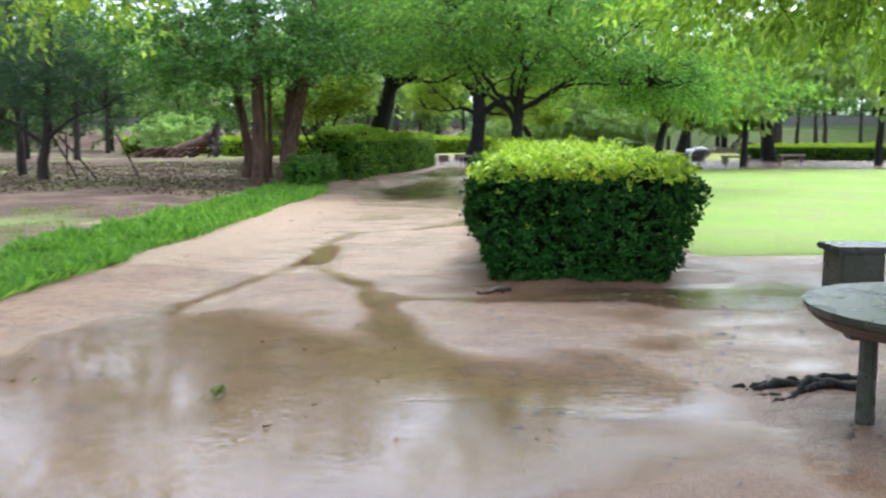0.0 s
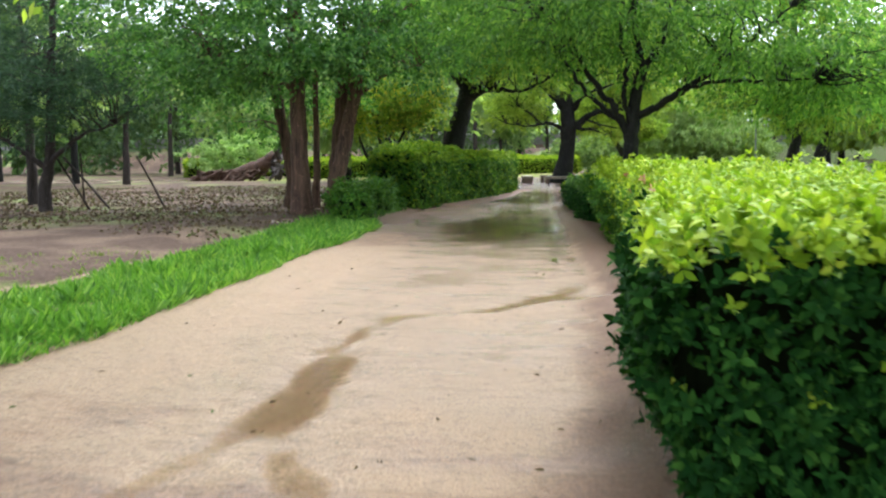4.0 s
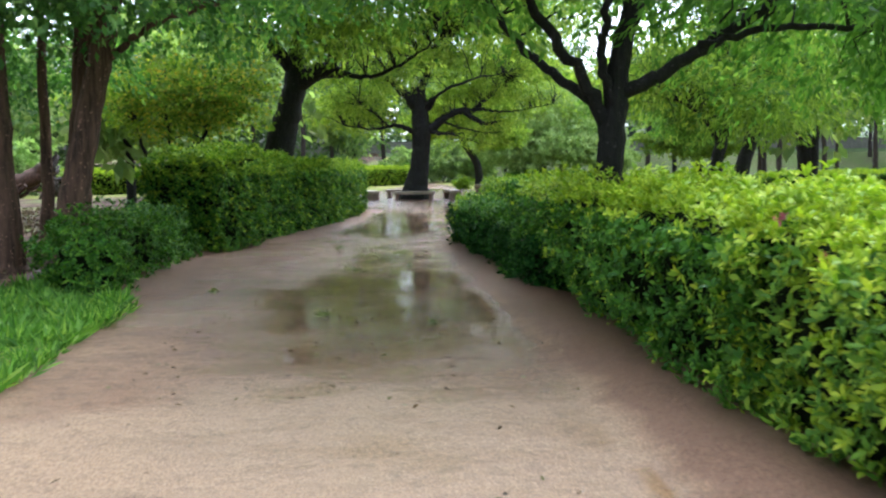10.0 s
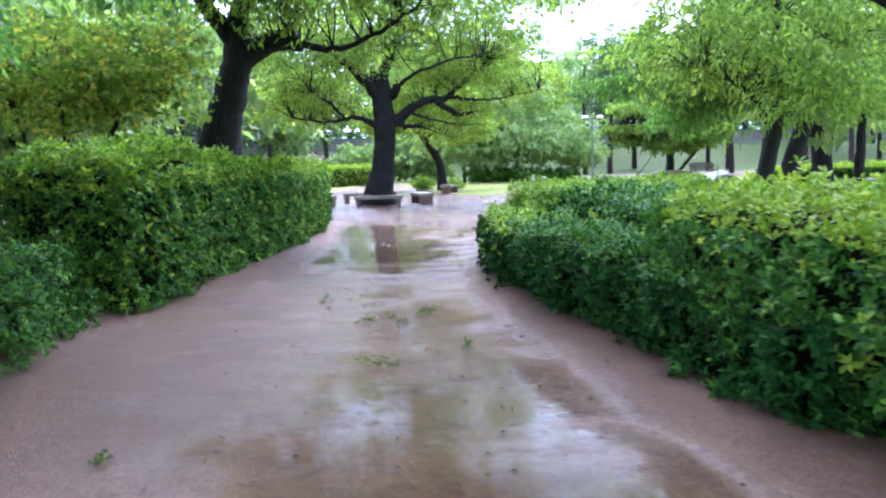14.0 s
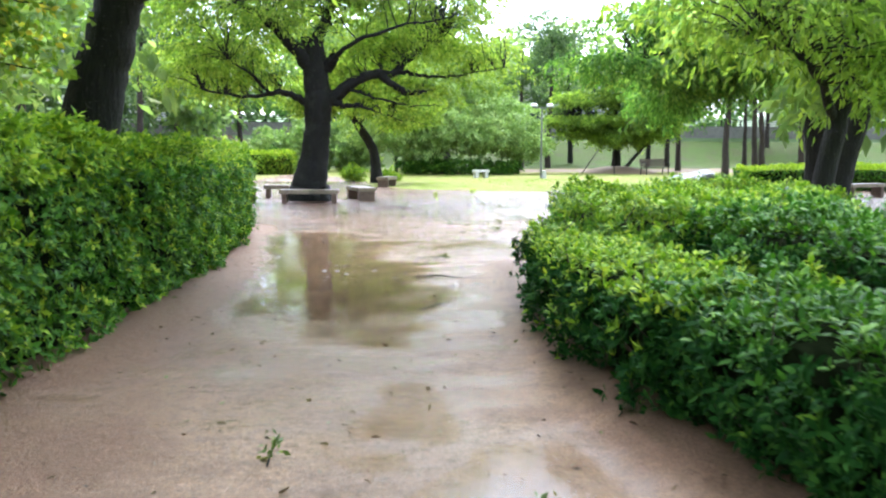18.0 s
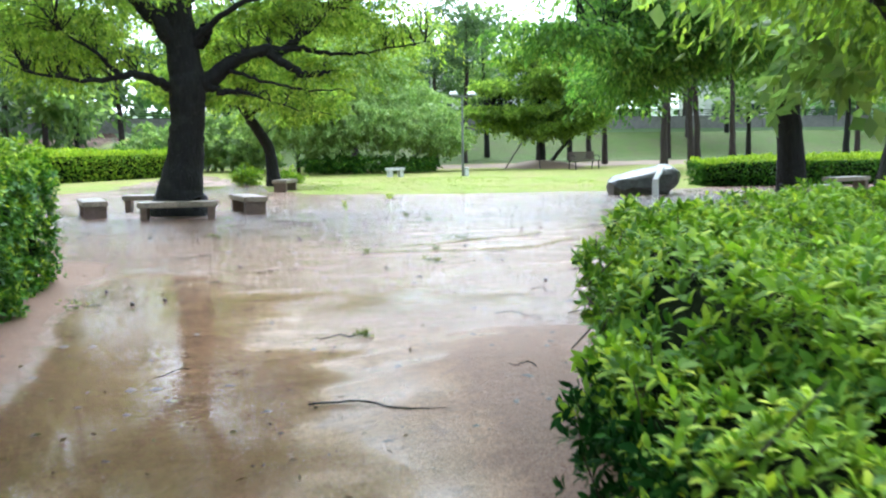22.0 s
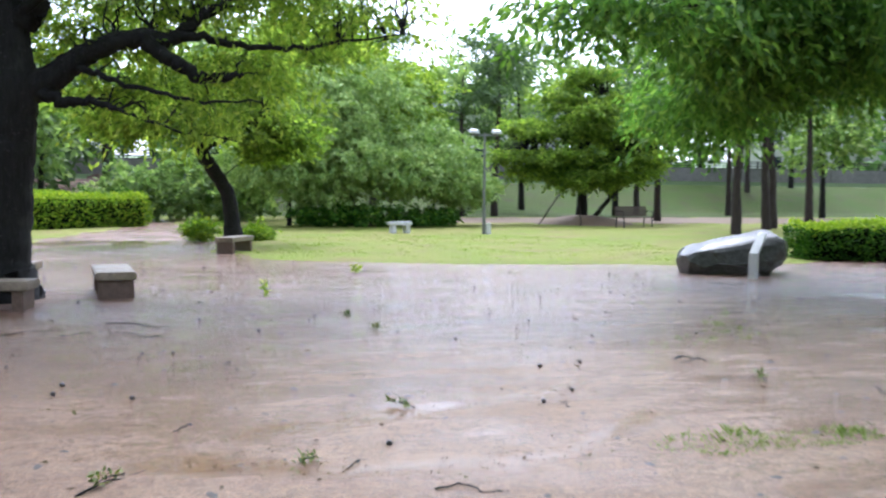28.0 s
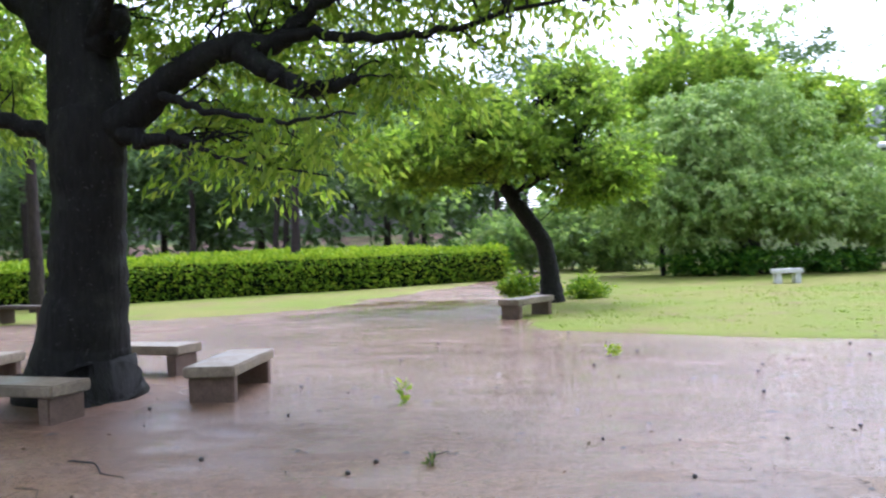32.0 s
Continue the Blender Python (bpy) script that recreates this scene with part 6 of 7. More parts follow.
stone_bench((17.4, 51.0, 0), 1.4, 0.45, 0.42, 10, "stone bench by the dark tree")
stone_bench((5.35, 9.1, 0), 1.5, 0.5, 0.47, 4, "dark wet stone bench in a puddle", TABLE, leg=0.40, slab=0.06)


# ---- round stone table at the start ----
def round_table(base):
    ob = thing("round_table", base, "round wet stone table with thick legs", "table")
    bm = bmesh.new()
    bmesh.ops.create_cone(bm, cap_ends=True, segments=48, radius1=0.78, radius2=0.80, depth=0.05)
    bmesh.ops.bevel(bm, geom=[e for e in bm.edges if len(e.link_faces) == 2 and e.calc_face_angle(0) > 1], offset=0.012, segments=2, affect="EDGES")
    bmesh.ops.translate(bm, vec=(0, 0, 0.60), verts=bm.verts)
    part("tabletop", bm, TABLE, ob)
    bm = bmesh.new()
    bmesh.ops.create_cone(bm, cap_ends=True, segments=48, radius1=0.70, radius2=0.775, depth=0.06)
    bmesh.ops.translate(bm, vec=(0, 0, 0.545), verts=bm.verts)
    part("rim", bm, RIM, ob, "brown rim under the top")
    for k in range(4):
        a = radians(185 + 90 * k)
        bm = bmesh.new()
        bmesh.ops.create_cone(bm, cap_ends=True, segments=14, radius1=0.05, radius2=0.044, depth=0.58)
        bmesh.ops.translate(bm, vec=(0.50 * math.cos(a), 0.50 * math.sin(a), 0.25), verts=bm.verts)
        part("leg", bm, TABLE, ob)
        bm = bmesh.new()
        box(bm, (0.54 * math.cos(a), 0.54 * math.sin(a), 0.49), (0.16, 0.09, 0.06), 185 + 90 * k, 0.008)
        part("bracket", bm, RIM, ob)
    return ob


round_table((3.9, 5.05, 0))


# ---- boulder and its sign ----
def boulder(base):
    """A wedge of rock: low at one end, the other end high and undercut."""
    ob = thing("boulder", base, "large dark wet boulder with a sloping top", "rock")
    side = [(-0.96, -0.06), (-1.02, 0.18), (-0.99, 0.40), (-0.86, 0.56), (-0.5, 0.68), (0.0, 0.80), (0.42, 0.90), (0.74, 0.92), (0.96, 0.78), (1.0, 0.62), (0.84, 0.36), (0.66, 0.16), (0.6, -0.06)]
    p, _ = curve_through([(x, 0, z) for x, z in side], [1] * len(side), 5)
    rows, m = 22, len(p)
    pts = []
    for i in range(rows):
        t = -1 + 2 * i / (rows - 1)
        k = (1 - abs(t) ** 7) ** 0.5 if abs(t) < 1 else 0.0
        for q in p:
            slope = 1 - 0.26 * max(-t, 0) ** 1.5 - 0.12 * max(t, 0)
            x = q[0] * (0.62 + 0.38 * k)
            z = q[2] * slope * (0.45 + 0.55 * k)
            y = 0.72 * t * (0.82 + 0.18 * min(1, q[2] / 0.4))
            e = Vector((x, y, z)) * 1.9
            w = 0.07 * noise.noise(e) + 0.07 * abs(noise.noise(e * 2.3)) + 0.012 * noise.noise(e * 7)
            pts.append((x + w, y + 0.8 * w, z + 0.7 * w if q[2] > 0 else z))
    pts = np.array(pts)
    g = np.random.default_rng(4)
    for way in sphere_dirs(26, g) * np.array([1, 1, 0.8]):
        if way[2] < -0.3:
            continue
        way = way / np.linalg.norm(way)
        reach = pts @ way
        over = np.maximum(reach - g.uniform(0.9, 0.97) * reach.max(), 0)
        pts = pts - over[:, None] * way
    i, j = np.arange(rows - 1)[:, None] * m, np.arange(m - 1)[None]
    f = np.stack([i + j, i + j + 1, i + m + j + 1, i + m + j], -1).reshape(-1, 4).tolist()
    f += [list(range(m))[::-1], list(range((rows - 1) * m, rows * m))]
    part("stone", mesh_from("stone", pts, f, ROCK, False), ROCK, ob)
    ob.rotation_euler = (0, 0, radians(-25))
    ob.scale = (1.0, 0.95, 0.88)
    return ob


boulder((12.5, 53.1, 0))


def lectern_sign(base, rz):
    ob = thing("sign", base, "pale stone sign with a slanting top plate", "sign")
    bm = bmesh.new()
    box(bm, (0, 0, 0.22), (0.15, 0.10, 0.46), 0, 0.008)
    part("post", bm, WHITE, ob)
    bm = bmesh.new()
    box(bm, (0.0, 0.22, 0.60), (0.15, 0.62, 0.05), 0, 0.008, rx=37)
    part("plate", bm, WHITE, ob)
    ob.rotation_euler = (0, 0, radians(rz))
    return ob


lectern_sign((12.15, 51.95, 0), -52)


# ---- lamp post on the lawn ----
def lamp_post(base):
    ob = thing("lamp_post", base, "thin grey lamp post with two pale floodlights", "lamp post")
    v, f = tube_arrays([(0, 0, -0.1), (0, 0, 1.5), (0, 0, 3.45)], [0.06, 0.05, 0.04], 12)
    part("pole", mesh_from("pole", v, f, STEEL, True), STEEL, ob)
    bm = bmesh.new()
    box(bm, (0, 0, 3.38), (0.95, 0.06, 0.06), 0, 0.006)
    part("crossbar", bm, STEEL, ob)
    for s in (-1, 1):
        bm = bmesh.new()
        box(bm, (s * 0.40, -0.06, 3.50), (0.34, 0.26, 0.11), 0, 0.02, rx=18, taper=0.8)
        head = part("floodlight", bm, WHITE, ob, "pale floodlight housing")
        bm = bmesh.new()
        box(bm, (s * 0.40, -0.085, 3.437), (0.28, 0.2, 0.012), 0, 0, rx=18)
        part("lens", bm, GLASS, head)
    bm = bmesh.new()
    box(bm, (0.16, 0.0, 0.2), (0.16, 0.12, 0.42), 0, 0.01)
    part("control_box", bm, WHITE, ob, "small pale box at the foot")
    return ob


lamp_post((12.2, 67.5, 0))


# ---- wooden park benches ----
def park_bench(base, rz, label):
    ob = thing("park_bench", base, label, "bench", "wooden benches")
    for k in range(4):
        bm = bmesh.new()
        box(bm, (0, -0.06 - 0.115 * k, 0.43), (1.7, 0.095, 0.035), 0, 0.006)
        part("seat_slat", bm, TIMBER, ob)
    for k in range(4):
        bm = bmesh.new()
        box(bm, (0, 0.045 + 0.02 * k, 0.52 + 0.105 * k), (1.7, 0.03, 0.09), 0, 0.006, rx=-10)
        part("back_slat", bm, TIMBER, ob)
    for s in (-1, 1):
        for y0, y1 in ((0.05, 0.12), (-0.42, -0.46)):
            v, f = tube_arrays([(s * 0.74, y0, 0.44), (s * 0.74, (y0 + y1) / 2, 0.2), (s * 0.74, y1, -0.05)], [0.028, 0.024, 0.03], 8)
            part("leg", mesh_from("leg", v, f, IRON), IRON, ob)
        v, f = tube_arrays(curve_through([(s * 0.78, 0.06, 0.66), (s * 0.78, -0.2, 0.70), (s * 0.78, -0.44, 0.64), (s * 0.78, -0.42, 0.43)], [0.02] * 4, 4)[0], [0.02] * 13, 8)
        part("armrest", mesh_from("armrest", v, f, IRON), IRON, ob)
    ob.rotation_euler = (0, 0, radians(rz))
    return ob


park_bench((20.6, 73.2, 0.02), 12, "dark wooden park bench with iron legs on the lawn")
stone_bench((-7.6, 60.4, 0.02), 1.6, 0.4, 0.42, -20, "backless dark wooden bench beside the far hedge", TIMBER, "wooden benches", 0.08, 0.07)

# ---- mound, stakes, shrubs ----
mound = thing("mound", (20.1, 77.0, 0), "low mound of bare brown soil under a tree", "mound")
mr, mt = np.meshgrid(np.linspace(0, 1, 12), np.linspace(0, 2 * np.pi, 40, endpoint=False), indexing="ij")
mv = np.stack([2.7 * mr * np.cos(mt), 3.0 * mr * np.sin(mt), 0.48 * np.cos(mr * np.pi / 2) ** 1.3 - 0.04 + 0.03 * value_noise(mr * 5 * np.cos(mt), mr * 5 * np.sin(mt), 1.0, 71)], -1).reshape(-1, 3)
mi, mj = np.arange(11)[:, None] * 40, np.arange(40)[None]
mf = np.stack([mi + mj, mi + 40 + mj, mi + 40 + (mj + 1) % 40, mi + (mj + 1) % 40], -1).reshape(-1, 4)
part("soil", mesh_from("soil", mv, mf, SOIL, True), SOIL, mound)


def stake(foot, top, r=0.03):
    ob = thing("tree_stake", foot, "leaning wooden stake that props a tree", "stake", "tree stakes")
    v, f = tube_arrays([(0, 0, -0.05), tuple((np.array(top) - np.array(foot)) / 2), tuple(np.array(top) - np.array(foot))], [r, r, r * 0.9], 7)
    part("pole", mesh_from("pole", v, f, BARK_PINE), BARK_PINE, ob)


for foot, top in [((17.2, 75.4, 0), (18.8, 76.6, 1.5)), ((18.9, 74.6, 0.1), (19.6, 76.4, 1.4)), ((-12.0, 28.9, 0.05), (-12.4, 28.0, 1.5)), ((-11.2, 28.6, 0.05), (-12.2, 28.0, 1.5)), ((-10.6, 30.4, 0.05), (-11.0, 29.6, 1.5)),
                  ((-13.4, 31.0, 0.05), (-13.0, 30.2, 1.6))]:
    stake(foot, top)


def shrub(base, r, h, label, mat, seed, leaf=(0.11, 0.05), n=90):
    ob = thing("shrub", base, label, "shrub", "shrubs")
    g = np.random.default_rng(seed)
    pieces = []
    for k in range(9):
        a = k * 0.7 + g.random()
        tip = np.array([r * 0.6 * math.cos(a), r * 0.6 * math.sin(a), h * 0.75])
        pieces.append(tube_arrays([(0, 0, -0.05), tuple(tip * 0.5 + np.array([0, 0, h * 0.1])), tuple(tip)], [0.02, 0.014, 0.006], 5))
    v, f = joined(pieces)
    part("stems", mesh_from("stems", v, f, BARK_DARK), BARK_DARK, ob)
    (v, f), _ = crown_arrays([(0, 0, h * 0.55, r, r, h * 0.5)], g, n, 26, 0.14, leaf, 0.2, 0.8, 0.55)
    v[:, 2] = np.maximum(v[:, 2], 0.02)
    part("foliage", mesh_from("foliage", v, f, mat), mat, ob)
    return ob


shrub((2.9, 64.6, 0), 0.42, 0.6, "yellow-green shrub at the foot of the leaning tree", HEDGE_AZALEA, 71)
shrub((4.5, 64.7, 0), 0.35, 0.4, "yellow-green shrub at the foot of the leaning tree", HEDGE_AZALEA, 72)
shrub((7.6, 74.3, 0), 1.0, 0.9, "low dark green shrub under drooping leaves", HEDGE_LEAF, 74, (0.16, 0.08), 120)
shrub((12.2, 74.6, 0), 1.2, 0.7, "low dark green shrub under drooping leaves", HEDGE_LEAF, 75, (0.16, 0.08), 120)
shrub((9.6, 74.3, 0), 1.4, 0.8, "low dark green shrub under drooping leaves", HEDGE_LEAF, 76, (0.16, 0.08), 140)
shrub((-21.2, 62.8, 0), 2.6, 2.7, "pale green bush beside the fallen tree", LEAF_PALE, 77, (0.3, 0.13), 320)
shrub((0.2, 81.0, 0), 1.8, 2.4, "dense green shrub beyond the far path", LEAF_FAR, 79, (0.3, 0.13), 200)
shrub((2.6, 83.0, 0), 2.2, 3.2, "dense green shrub beyond the far path", LEAF_FAR, 80, (0.3, 0.13), 240)
shrub((4.6, 81.0, 0), 1.9, 2.6, "dense green shrub beyond the far path", LEAF_FAR, 81, (0.3, 0.13), 200)
shrub((-1.0, 78.5, 0), 1.5, 1.3, "dark green shrub at the end of the far path", HEDGE_LEAF, 78, (0.18, 0.09), 140)

# ---- fallen tree with its torn roots ----
fallen = thing("fallen_tree", (-17.2, 57.5, 0), "uprooted fallen tree with a torn root plate", "fallen tree")
p_, r_ = curve_through([(0.7, 0, 1.5), (-0.4, 0.1, 0.9), (-2.0, 0.4, 0.45), (-3.8, 0.9, 0.22)], [0.34, 0.36, 0.28, 0.14], 6, 3, 0.04)
v, f = tube_arrays(p_, r_, 12, 5, 0.4)
part("trunk", mesh_from("trunk", v, f, BARK_RED, True), BARK_RED, fallen)
gr = np.random.default_rng(9)
for k in range(13):
    a = k / 13 * 2 * np.pi
    end = np.array([0.5 + 0.5 * gr.random(), 1.4 * math.cos(a), 0.9 + 1.3 * math.sin(a)])
    end[2] = max(end[2], 0.0)
    p_, r_ = curve_through([(0.5, 0, 0.9), (0.7, end[1] * 0.5, 0.9 + (end[2] - 0.9) * 0.55), tuple(end)], [0.22, 0.12, 0.04], 4, k, 0.05)
    v, f = tube_arrays(p_, r_, 7, k, 0.25)
    part("root", mesh_from("root", v, f, BARK_PINE), BARK_PINE, fallen)

for k in range(26):
    x_, a = gr.uniform(-4.2, -0.2), gr.uniform(-0.7, 0.7)
    y_, rise = gr.uniform(-0.7, 0.5), gr.uniform(0.1, 0.75)
    span = gr.uniform(0.5, 1.3)
    p_, r_ = curve_through([(x_ - span * 0.6, y_ - a * 0.5, 0.05), (x_, y_, 0.25 + rise * 0.5), (x_ + span * 0.5, y_ + a, 0.1 + rise)], [0.11, 0.08, 0.03], 4, 60 + k, 0.07)
    v, f = tube_arrays(p_, r_, 6, 60 + k, 0.3)
    part("broken_branch", mesh_from("broken_branch", v, f, BARK_RED), BARK_RED, fallen)

# ---- wall, fence and houses above the bank ----
wall = thing("retaining_wall", (0, 103.3, 0), "long grey retaining wall above the grass bank", "wall")
for k in range(24):
    bm = bmesh.new()
    box(bm, (-90 + k * 8 + 4, 0, 2.75), (7.97, 0.5, 1.5), 0, 0.03)
    part("wall_panel", bm, WALL, wall)
fence = thing("fence", (0, 104.6, 3.2), "dark railing along the top of the wall", "fence")
for k in range(90):
    bm = bmesh.new()
    box(bm, (-88 + k * 2, 0, 0.45), (0.09, 0.09, 1.0), 0)
    part("post", bm, IRON, fence)
for z_ in (0.15, 0.35, 0.55, 0.75, 0.92):
    bm = bmesh.new()
    box(bm, (0, 0, z_), (178, 0.05, 0.08), 0)
    part("rail", bm, IRON, fence)


def house(base, w, d, h, rz, label):
    ob = thing("house", base, label, "house", "far houses")
    bm = bmesh.new()
    box(bm, (0, 0, h / 2), (w, d, h), 0, 0.03)
    walls = part("wall", bm, PLASTER, ob)
    bm = bmesh.new()
    vs = [bm.verts.new(c) for c in [(-w / 2 - 0.5, -d / 2 - 0.6, h), (w / 2 + 0.5, -d / 2 - 0.6, h), (w / 2 + 0.5, d / 2 + 0.6, h), (-w / 2 - 0.5, d / 2 + 0.6, h), (-w / 2 + 0.6, 0, h + 2.0), (w / 2 - 0.6, 0, h + 2.0)]]
    for q in ((0, 1, 5, 4), (2, 3, 4, 5), (1, 2, 5), (3, 0, 4), (3, 2, 1, 0)):
        bm.faces.new([vs[i] for i in q])
    part("roof", bm, ROOF, ob)
    for i in range(int(w // 2.2)):
        for j in range(int(h // 2.6)):
            bm = bmesh.new()
            box(bm, (-w / 2 + 1.3 + i * 2.2, -d / 2 - 0.03, 1.4 + j * 2.6), (1.1, 0.10, 1.2), 0, 0.02)
            win = part("window", bm, ROOF, ob)
            bm = bmesh.new()
            box(bm, (-w / 2 + 1.3 + i * 2.2, -d / 2 - 0.085, 1.4 + j * 2.6), (0.9, 0.02, 1.0), 0)
            part("pane", bm, GLASS, win)
    ob.rotation_euler = (0, 0, radians(rz))
    return ob


house((28.5, 118, 3.2), 12, 8, 5.4, 8, "white house with a dark roof above the park")
house((64, 120, 3.2), 12, 8, 5.4, -12, "white house with a dark roof above the park")
house((-14, 120, 3.2), 14, 8, 5.4, 4, "pale house half hidden by trees")
house((72, 116, 3.2), 10, 8, 5.4, 0, "pale house half hidden by trees")


# ---- things lying on the mud ----
def on_mud(x, y):
    return max(float(ground_height(x, y)), 0.0)


gd = np.random.default_rng(77)
bm = bmesh.new()
bmesh.ops.create_icosphere(bm, subdivisions=2, radius=0.028)
for v in bm.verts:
    v.co *= 1 + 0.18 * noise.noise(v.co * 90)
    v.co.z *= 0.85
nut_mesh = bpy.data.meshes.new("nut")
bm.to_mesh(nut_mesh)
bm.free()
nut_mesh.materials.append(CONE)
spots = [(2.8, 48.7), (2.8, 50.3), (4.0, 48.4), (4.1, 48.7)]
while len(spots) < 120:
    x, y = gd.uniform(-1.5, 12), gd.uniform(39.5, 57)
    if abs(x) > 1.2 or abs(y - 51.7) > 2:
        spots.append((x, y))
for x, y in spots:
    ob = new("nut", nut_mesh)
    ob.location = (x, y, on_mud(x, y) + 0.012)
    ob.rotation_euler = (gd.random() * 3, gd.random() * 3, gd.random() * 3)
    k = gd.uniform(0.4, 0.8)
    ob.scale = (k, k, k)
    tagged(ob, "small black wet nut lying on mud", "nut", "fallen nuts")


def sprig(x, y, size, mat, label, seed, leaf=(0.05, 0.02), rise=0.02):
    g = np.random.default_rng(seed)
    ob = thing("sprig", (x, y, on_mud(x, y)), label, "sprig", "fallen sprigs")
    a = g.uniform(0, 6.3)
    d = np.array([math.cos(a), math.sin(a), 0.12])
    v, f = tube_arrays([(0, 0, 0.01), tuple(d * size * 0.5 + np.array([0, 0, 0.02])), tuple(d * size)], [0.006, 0.004, 0.002], 5)
    part("stem", mesh_from("stem", v, f, BARK_DARK), BARK_DARK, ob)
    n = 34
    t = g.uniform(0.1, 1, n)
    pos = d[None] * (t * size)[:, None] + g.normal(0, size * 0.07, (n, 3)) + np.array([0, 0, 1]) * g.uniform(0.01, rise + 0.011, (n, 1))
    pos[:, 2] = np.maximum(pos[:, 2], 0.008)
    al = d[None] * 0.5 + g.normal(0, 0.7, (n, 3)) + np.array([0, 0, 0.15])
    v, f = leaf_arrays(pos, al, leaf[0], leaf[1], g)
    v[:, 2] = np.maximum(v[:, 2], 0.004)
    part("leaves", mesh_from("leaves", v, f, mat), mat, ob)


for k, (x, y, s) in enumerate([(3.7, 50.8, 0.2), (5.4, 54.0, 0.16)]):
    sprig(x, y, s, HEDGE_BRIGHT, "bright yellow-green leafy sprig on the mud", 700 + k, (0.085, 0.04), 0.15)
for k, (x, y, s) in enumerate([(-1.4, 30.0, 0.35), (-0.6, 28.7, 0.4), (-0.8, 27.0, 0.35), (-0.2, 27.4, 0.25), (-1.1, 28.8, 0.25), (-0.9, 40.0, 0.45), (0.6, 45.7, 0.4), (3.0, 41.6, 0.35), (1.0, 37.8, 0.2),
                               (4.0, 39.1, 0.3), (3.8, 38.6, 0.3), (4.2, 44.1, 0.25), (3.4, 43.1, 0.3), (-0.5, 29.2, 0.3), (-2.4, 25.2, 0.25), (-1.0, 23.4, 0.2), (0.0, 23.0, 0.25), (0.7, 18.2, 0.2),
                               (2.4, 43.0, 0.3), (4.6, 47.7, 0.25), (4.5, 48.6, 0.2), (7.1, 44.3, 0.3), (-0.1, 5.4, 0.2)]):
    sprig(x, y, s * 0.8, SPRIG_LEAF, "torn green leafy sprig lying on wet mud", 720 + k)


def fallen_twig(a, b, r, seed, label="dark bare twig lying on wet mud", mat=None, sink=0.0):
    mat = mat or BARK_DARK
    a3 = np.array([*a, on_mud(*a) + r - sink])
    b3 = np.array([*b, on_mud(*b) + r * 0.4 - sink])
    ob = thing("fallen_twig", a3, label, "twig", "fallen twigs")
    p, rr = curve_through([(0, 0, 0), tuple((b3 - a3) * 0.35 + np.array([0.03, 0.05, 0.01])), tuple((b3 - a3) * 0.7 - np.array([0.02, 0.03, 0])), tuple(b3 - a3)], [r, r * 0.9, r * 0.7, r * 0.4], 5, seed, r * 0.35)
    v, f = tube_arrays(p, rr, 6, seed, 0.2)
    part("stick", mesh_from("stick", v, f, mat, True), mat, ob)


for k, (a, b, r) in enumerate([((0.4, 36.1), (1.1, 35.7), 0.012), ((0.1, 34.0), (0.45, 34.35), 0.01), ((2.4, 38.3), (2.75, 38.1), 0.008), ((3.0, 38.1), (3.35, 38.0), 0.01), ((4.1, 40.4), (4.5, 40.4), 0.008),
                               ((3.2, 39.4), (3.4, 39.2), 0.008), ((1.0, 37.8), (0.75, 37.9), 0.008), ((1.8, 48.6), (2.5, 48.2), 0.012), ((2.2, 42.7), (2.5, 43.1), 0.01), ((1.9, 47.9), (2.4, 47.6), 0.006),
                               ((3.9, 42.4), (4.25, 42.3), 0.01), ((1.62, 8.92), (1.3, 8.78), 0.05), ((0.9, 48.0), (1.4, 48.3), 0.008)]):
    fallen_twig(a, b, r * 0.6, 800 + k, mat=TIMBER if k == 11 else None)
for k, (a, b, r) in enumerate([((3.65, 5.65), (2.8, 5.72), 0.04), ((3.6, 5.7), (3.0, 5.52), 0.03), ((3.35, 5.62), (3.05, 5.40), 0.02), ((3.75, 5.9), (3.1, 5.8), 0.03), ((3.3, 5.78), (2.95, 5.62), 0.03)]):
    fallen_twig(a, b, r, 830 + k, "exposed dark root in the mud by the table", BARK_DARK, r * 0.7)

gt = np.random.default_rng(88)
for k in range(44):
    x, y, a_ = gt.uniform(-1.2, 9.5), 35.5 + 14 * gt.random() ** 1.3, gt.uniform(0, 6.28)
    span = gt.uniform(0.08, 0.32)
    if abs(x - 1.5) < 2 and y > 48.5 or x > 2 + 0.9 * max(y - 34.5, 0):
        continue
    fallen_twig((x, y), (x + span * math.cos(a_), y + span * math.sin(a_)), gt.uniform(0.003, 0.007), 860 + k)

# small dead leaves and scraps, past counting
n = 1600
x = np.concatenate([gd.uniform(-2.4, 1.2, 200), gd.uniform(-2.4, 0.9, 600), gd.uniform(-2, 11, 800)])
y = np.concatenate([gd.uniform(2, 20, 200), gd.uniform(20, 37, 600), gd.uniform(37, 57, 800)])
z = np.maximum(ground_height(x, y), 0.0) + 0.006
al = np.stack([gd.normal(0, 1, n), gd.normal(0, 1, n), gd.uniform(0, 0.25, n)], 1)
v, f = leaf_arrays(np.stack([x, y, z], 1), al, 0.05, 0.022, gd, 0.2)
zz = v.reshape(-1, 4, 3)
zz[:, :, 2] = np.maximum(zz[:, :, 2], z[:, None] - 0.002)
tagged(new("leaf_scraps", mesh_from("leaf_scraps", zz.reshape(-1, 3), f, DEAD_LEAF)), "small dead leaves and scraps on the mud", "leaves", kind="stuff")
n = 30000
x, y = gd.uniform(-22, -4.9, n), gd.uniform(6, 46, n)
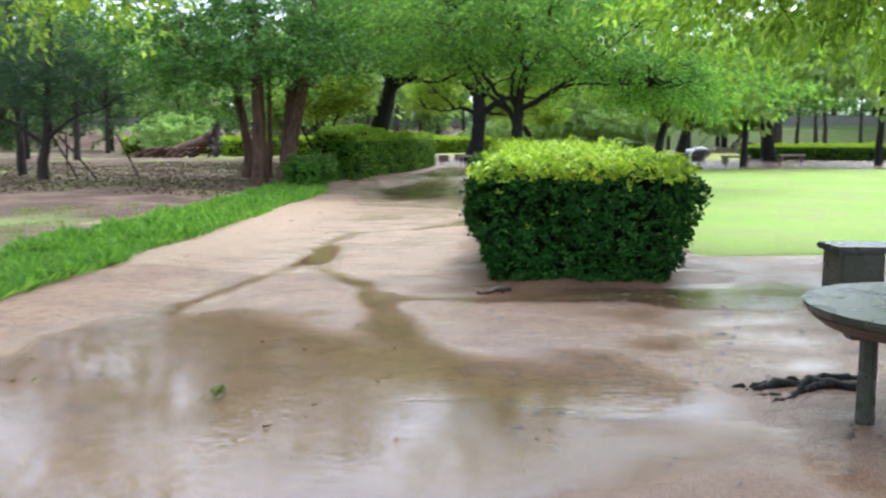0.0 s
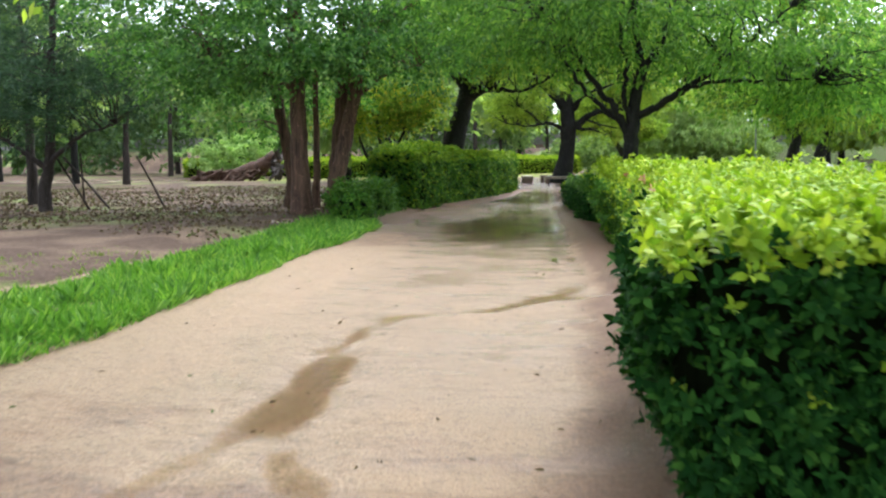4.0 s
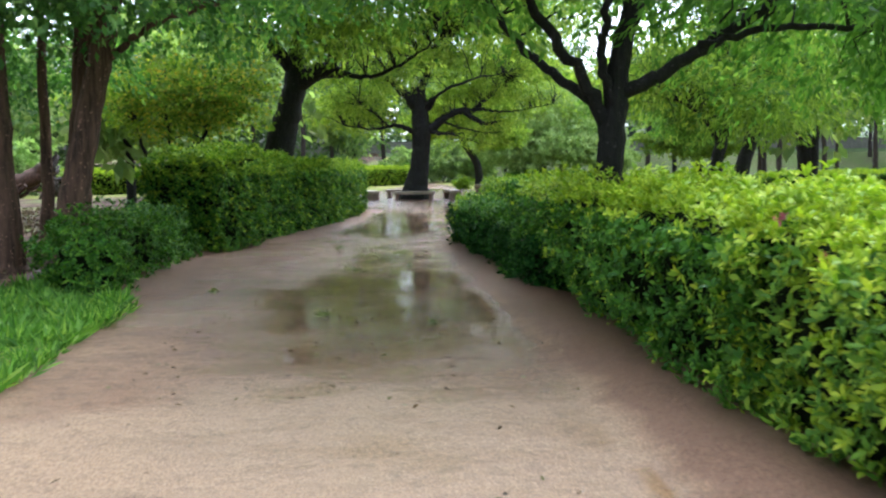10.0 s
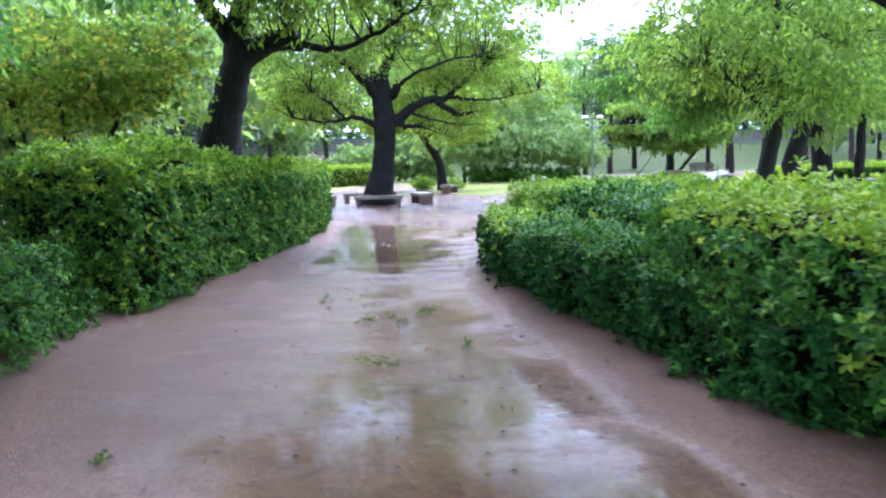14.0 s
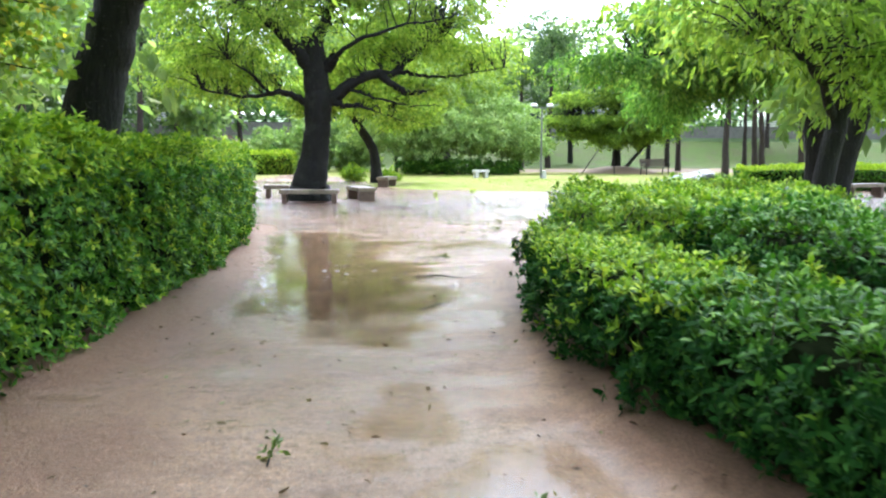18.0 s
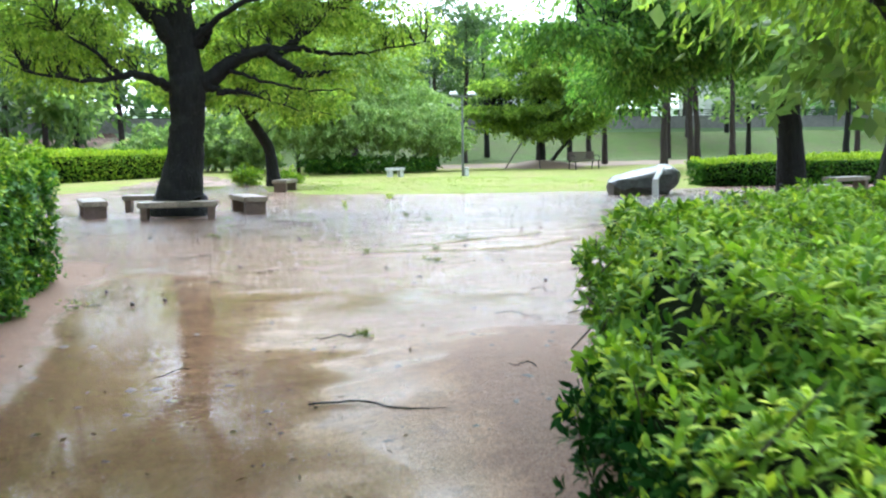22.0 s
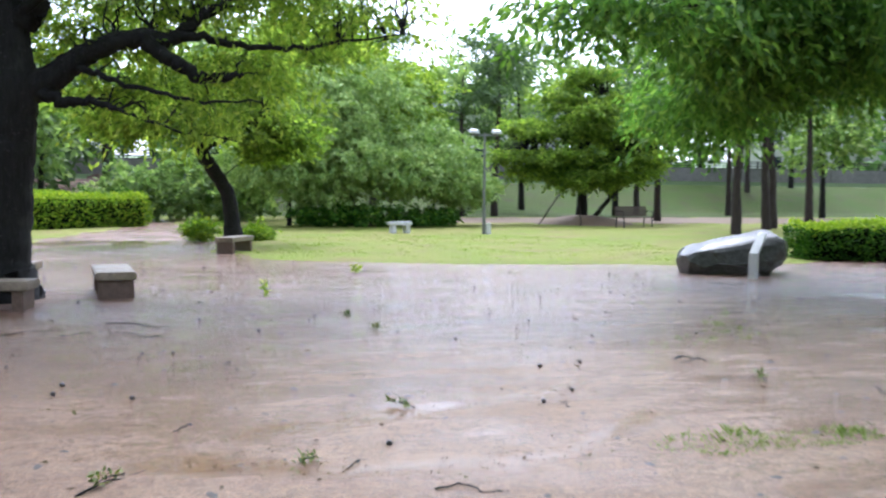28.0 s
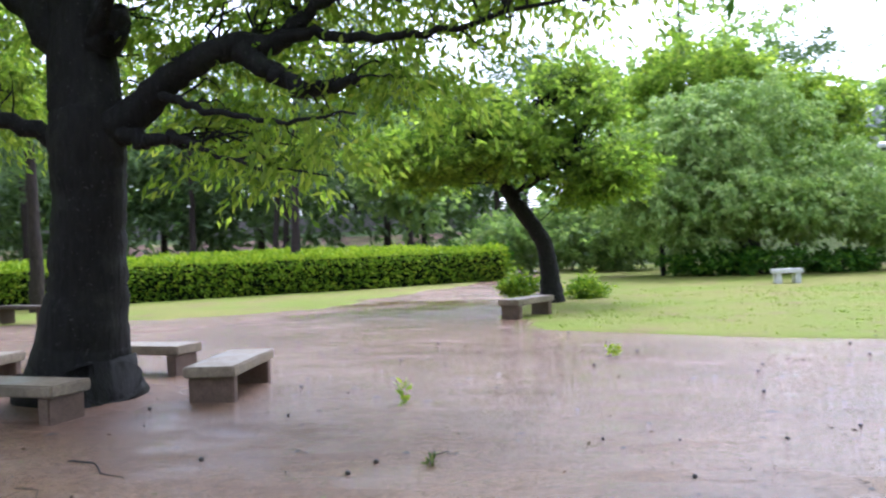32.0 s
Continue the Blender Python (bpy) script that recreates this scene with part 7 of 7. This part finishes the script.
keep = value_noise(x, y, 0.35, 91) + 0.35 * smooth_step(19, 23, y) + 0.1 * gd.normal(0, 1, n) > 0.14
x, y = x[keep], y[keep]
z = ground_height(x, y) + 0.045
al = np.stack([gd.normal(0, 1, len(x)), gd.normal(0, 1, len(x)), gd.uniform(0, 0.9, len(x))], 1)
v, f = leaf_arrays(np.stack([x, y, z], 1), al, 0.1, 0.055, gd, 0.3)
tagged(new("leaf_litter", mesh_from("leaf_litter", v, f, DEAD_LEAF)), "brown leaf litter and ivy on bare soil", "leaves", kind="stuff")
# pink azalea flowers on the hedge
n = 44
x, y = gd.uniform(1.58, 2.5, n), gd.uniform(12.8, 19.5, n)
pos = np.repeat(np.stack([x, y, gd.uniform(0.95, 1.2, n)], 1), 9, 0) + gd.normal(0, 0.012, (n * 9, 3))
v, f = leaf_arrays(pos, gd.normal(0, 1, (n * 9, 3)) + np.array([-0.4, -0.4, 0.5]), 0.045, 0.034, gd)
tagged(new("azalea_flowers", mesh_from("azalea_flowers", v, f, FLOWER)), "few fading pink azalea flowers on the hedge", "flowers", kind="stuff")
# scraps that the rain has washed into long drift lines
px, py = [], []
for line in RILLS[6:] + [[(1.4, 56.0), (4.0, 54.6), (8.0, 53.9)], [(3.0, 52.0), (6.0, 51.0), (10.0, 50.2)], [(2.6, 45.2), (5.2, 46.2), (8.0, 46.0)], [(0.5, 41.0), (2.4, 40.2), (4.4, 40.6)]]:
    q, _ = curve_through([(x_, y_, 0) for x_, y_ in line], [1] * len(line), 40)
    pick = gd.integers(0, len(q), 400)
    px.append(q[pick, 0] + gd.normal(0, 0.17, 400))
    py.append(q[pick, 1] + gd.normal(0, 0.1, 400))
x, y = np.concatenate(px), np.concatenate(py)
z = np.maximum(ground_height(x, y), 0.0) + 0.004
al = np.stack([gd.normal(0, 1, len(x)), gd.normal(0, 0.5, len(x)), gd.uniform(0, 0.2, len(x))], 1)
v, f = leaf_arrays(np.stack([x, y, z], 1), al, 0.019, 0.008, gd, 0.2)
tagged(new("drift_scraps", mesh_from("drift_scraps", v, f, DEAD_LEAF)), "dark scraps washed into lines on the mud", "leaves", kind="stuff")

# small dark scraps scattered over the square, low lumps of leaf and bark
ns = 3000
x, y = gd.uniform(-3.0, 11.0, ns), 35.2 + 18.0 * gd.random(ns) ** 1.5
x, y = np.concatenate([x, gd.uniform(1.4, 5.0, 420)]), np.concatenate([y, gd.uniform(3.2, 9.0, 420)])
ns = len(x)
keep = value_noise(x, y, 1.1, 41) + 0.5 * gd.normal(0, 1, ns) > 0.1
x, y = x[keep], y[keep]
n_ = len(x)
turn = gd.uniform(0, 6.28, n_)
long_ = 0.012 + 0.055 * gd.random(n_) ** 2.5
wide = long_ * gd.uniform(0.3, 0.7, n_)
z = np.maximum(ground_height(x, y), 0.0) - 0.002
v = np.zeros((n_, 6, 3))
for k in range(5):
    a_ = 1.257 * k + gd.normal(0, 0.25, n_)
    r1, r2 = long_ * np.cos(a_) * gd.uniform(0.7, 1.3, n_), wide * np.sin(a_)
    v[:, k] = np.stack([x + r1 * np.cos(turn) - r2 * np.sin(turn), y + r1 * np.sin(turn) + r2 * np.cos(turn), z], 1)
v[:, 5] = np.stack([x, y, z + 0.006 + 0.4 * wide], 1)
f = (np.arange(n_)[:, None, None] * 6 + np.array([[k, (k + 1) % 5, 5] for k in range(5)])[None]).reshape(-1, 3)
tagged(new("mud_scraps", mesh_from("mud_scraps", v.reshape(-1, 3), f, SCRAP)), "dark scraps of leaf and bark scattered on the mud", "leaves", kind="stuff")
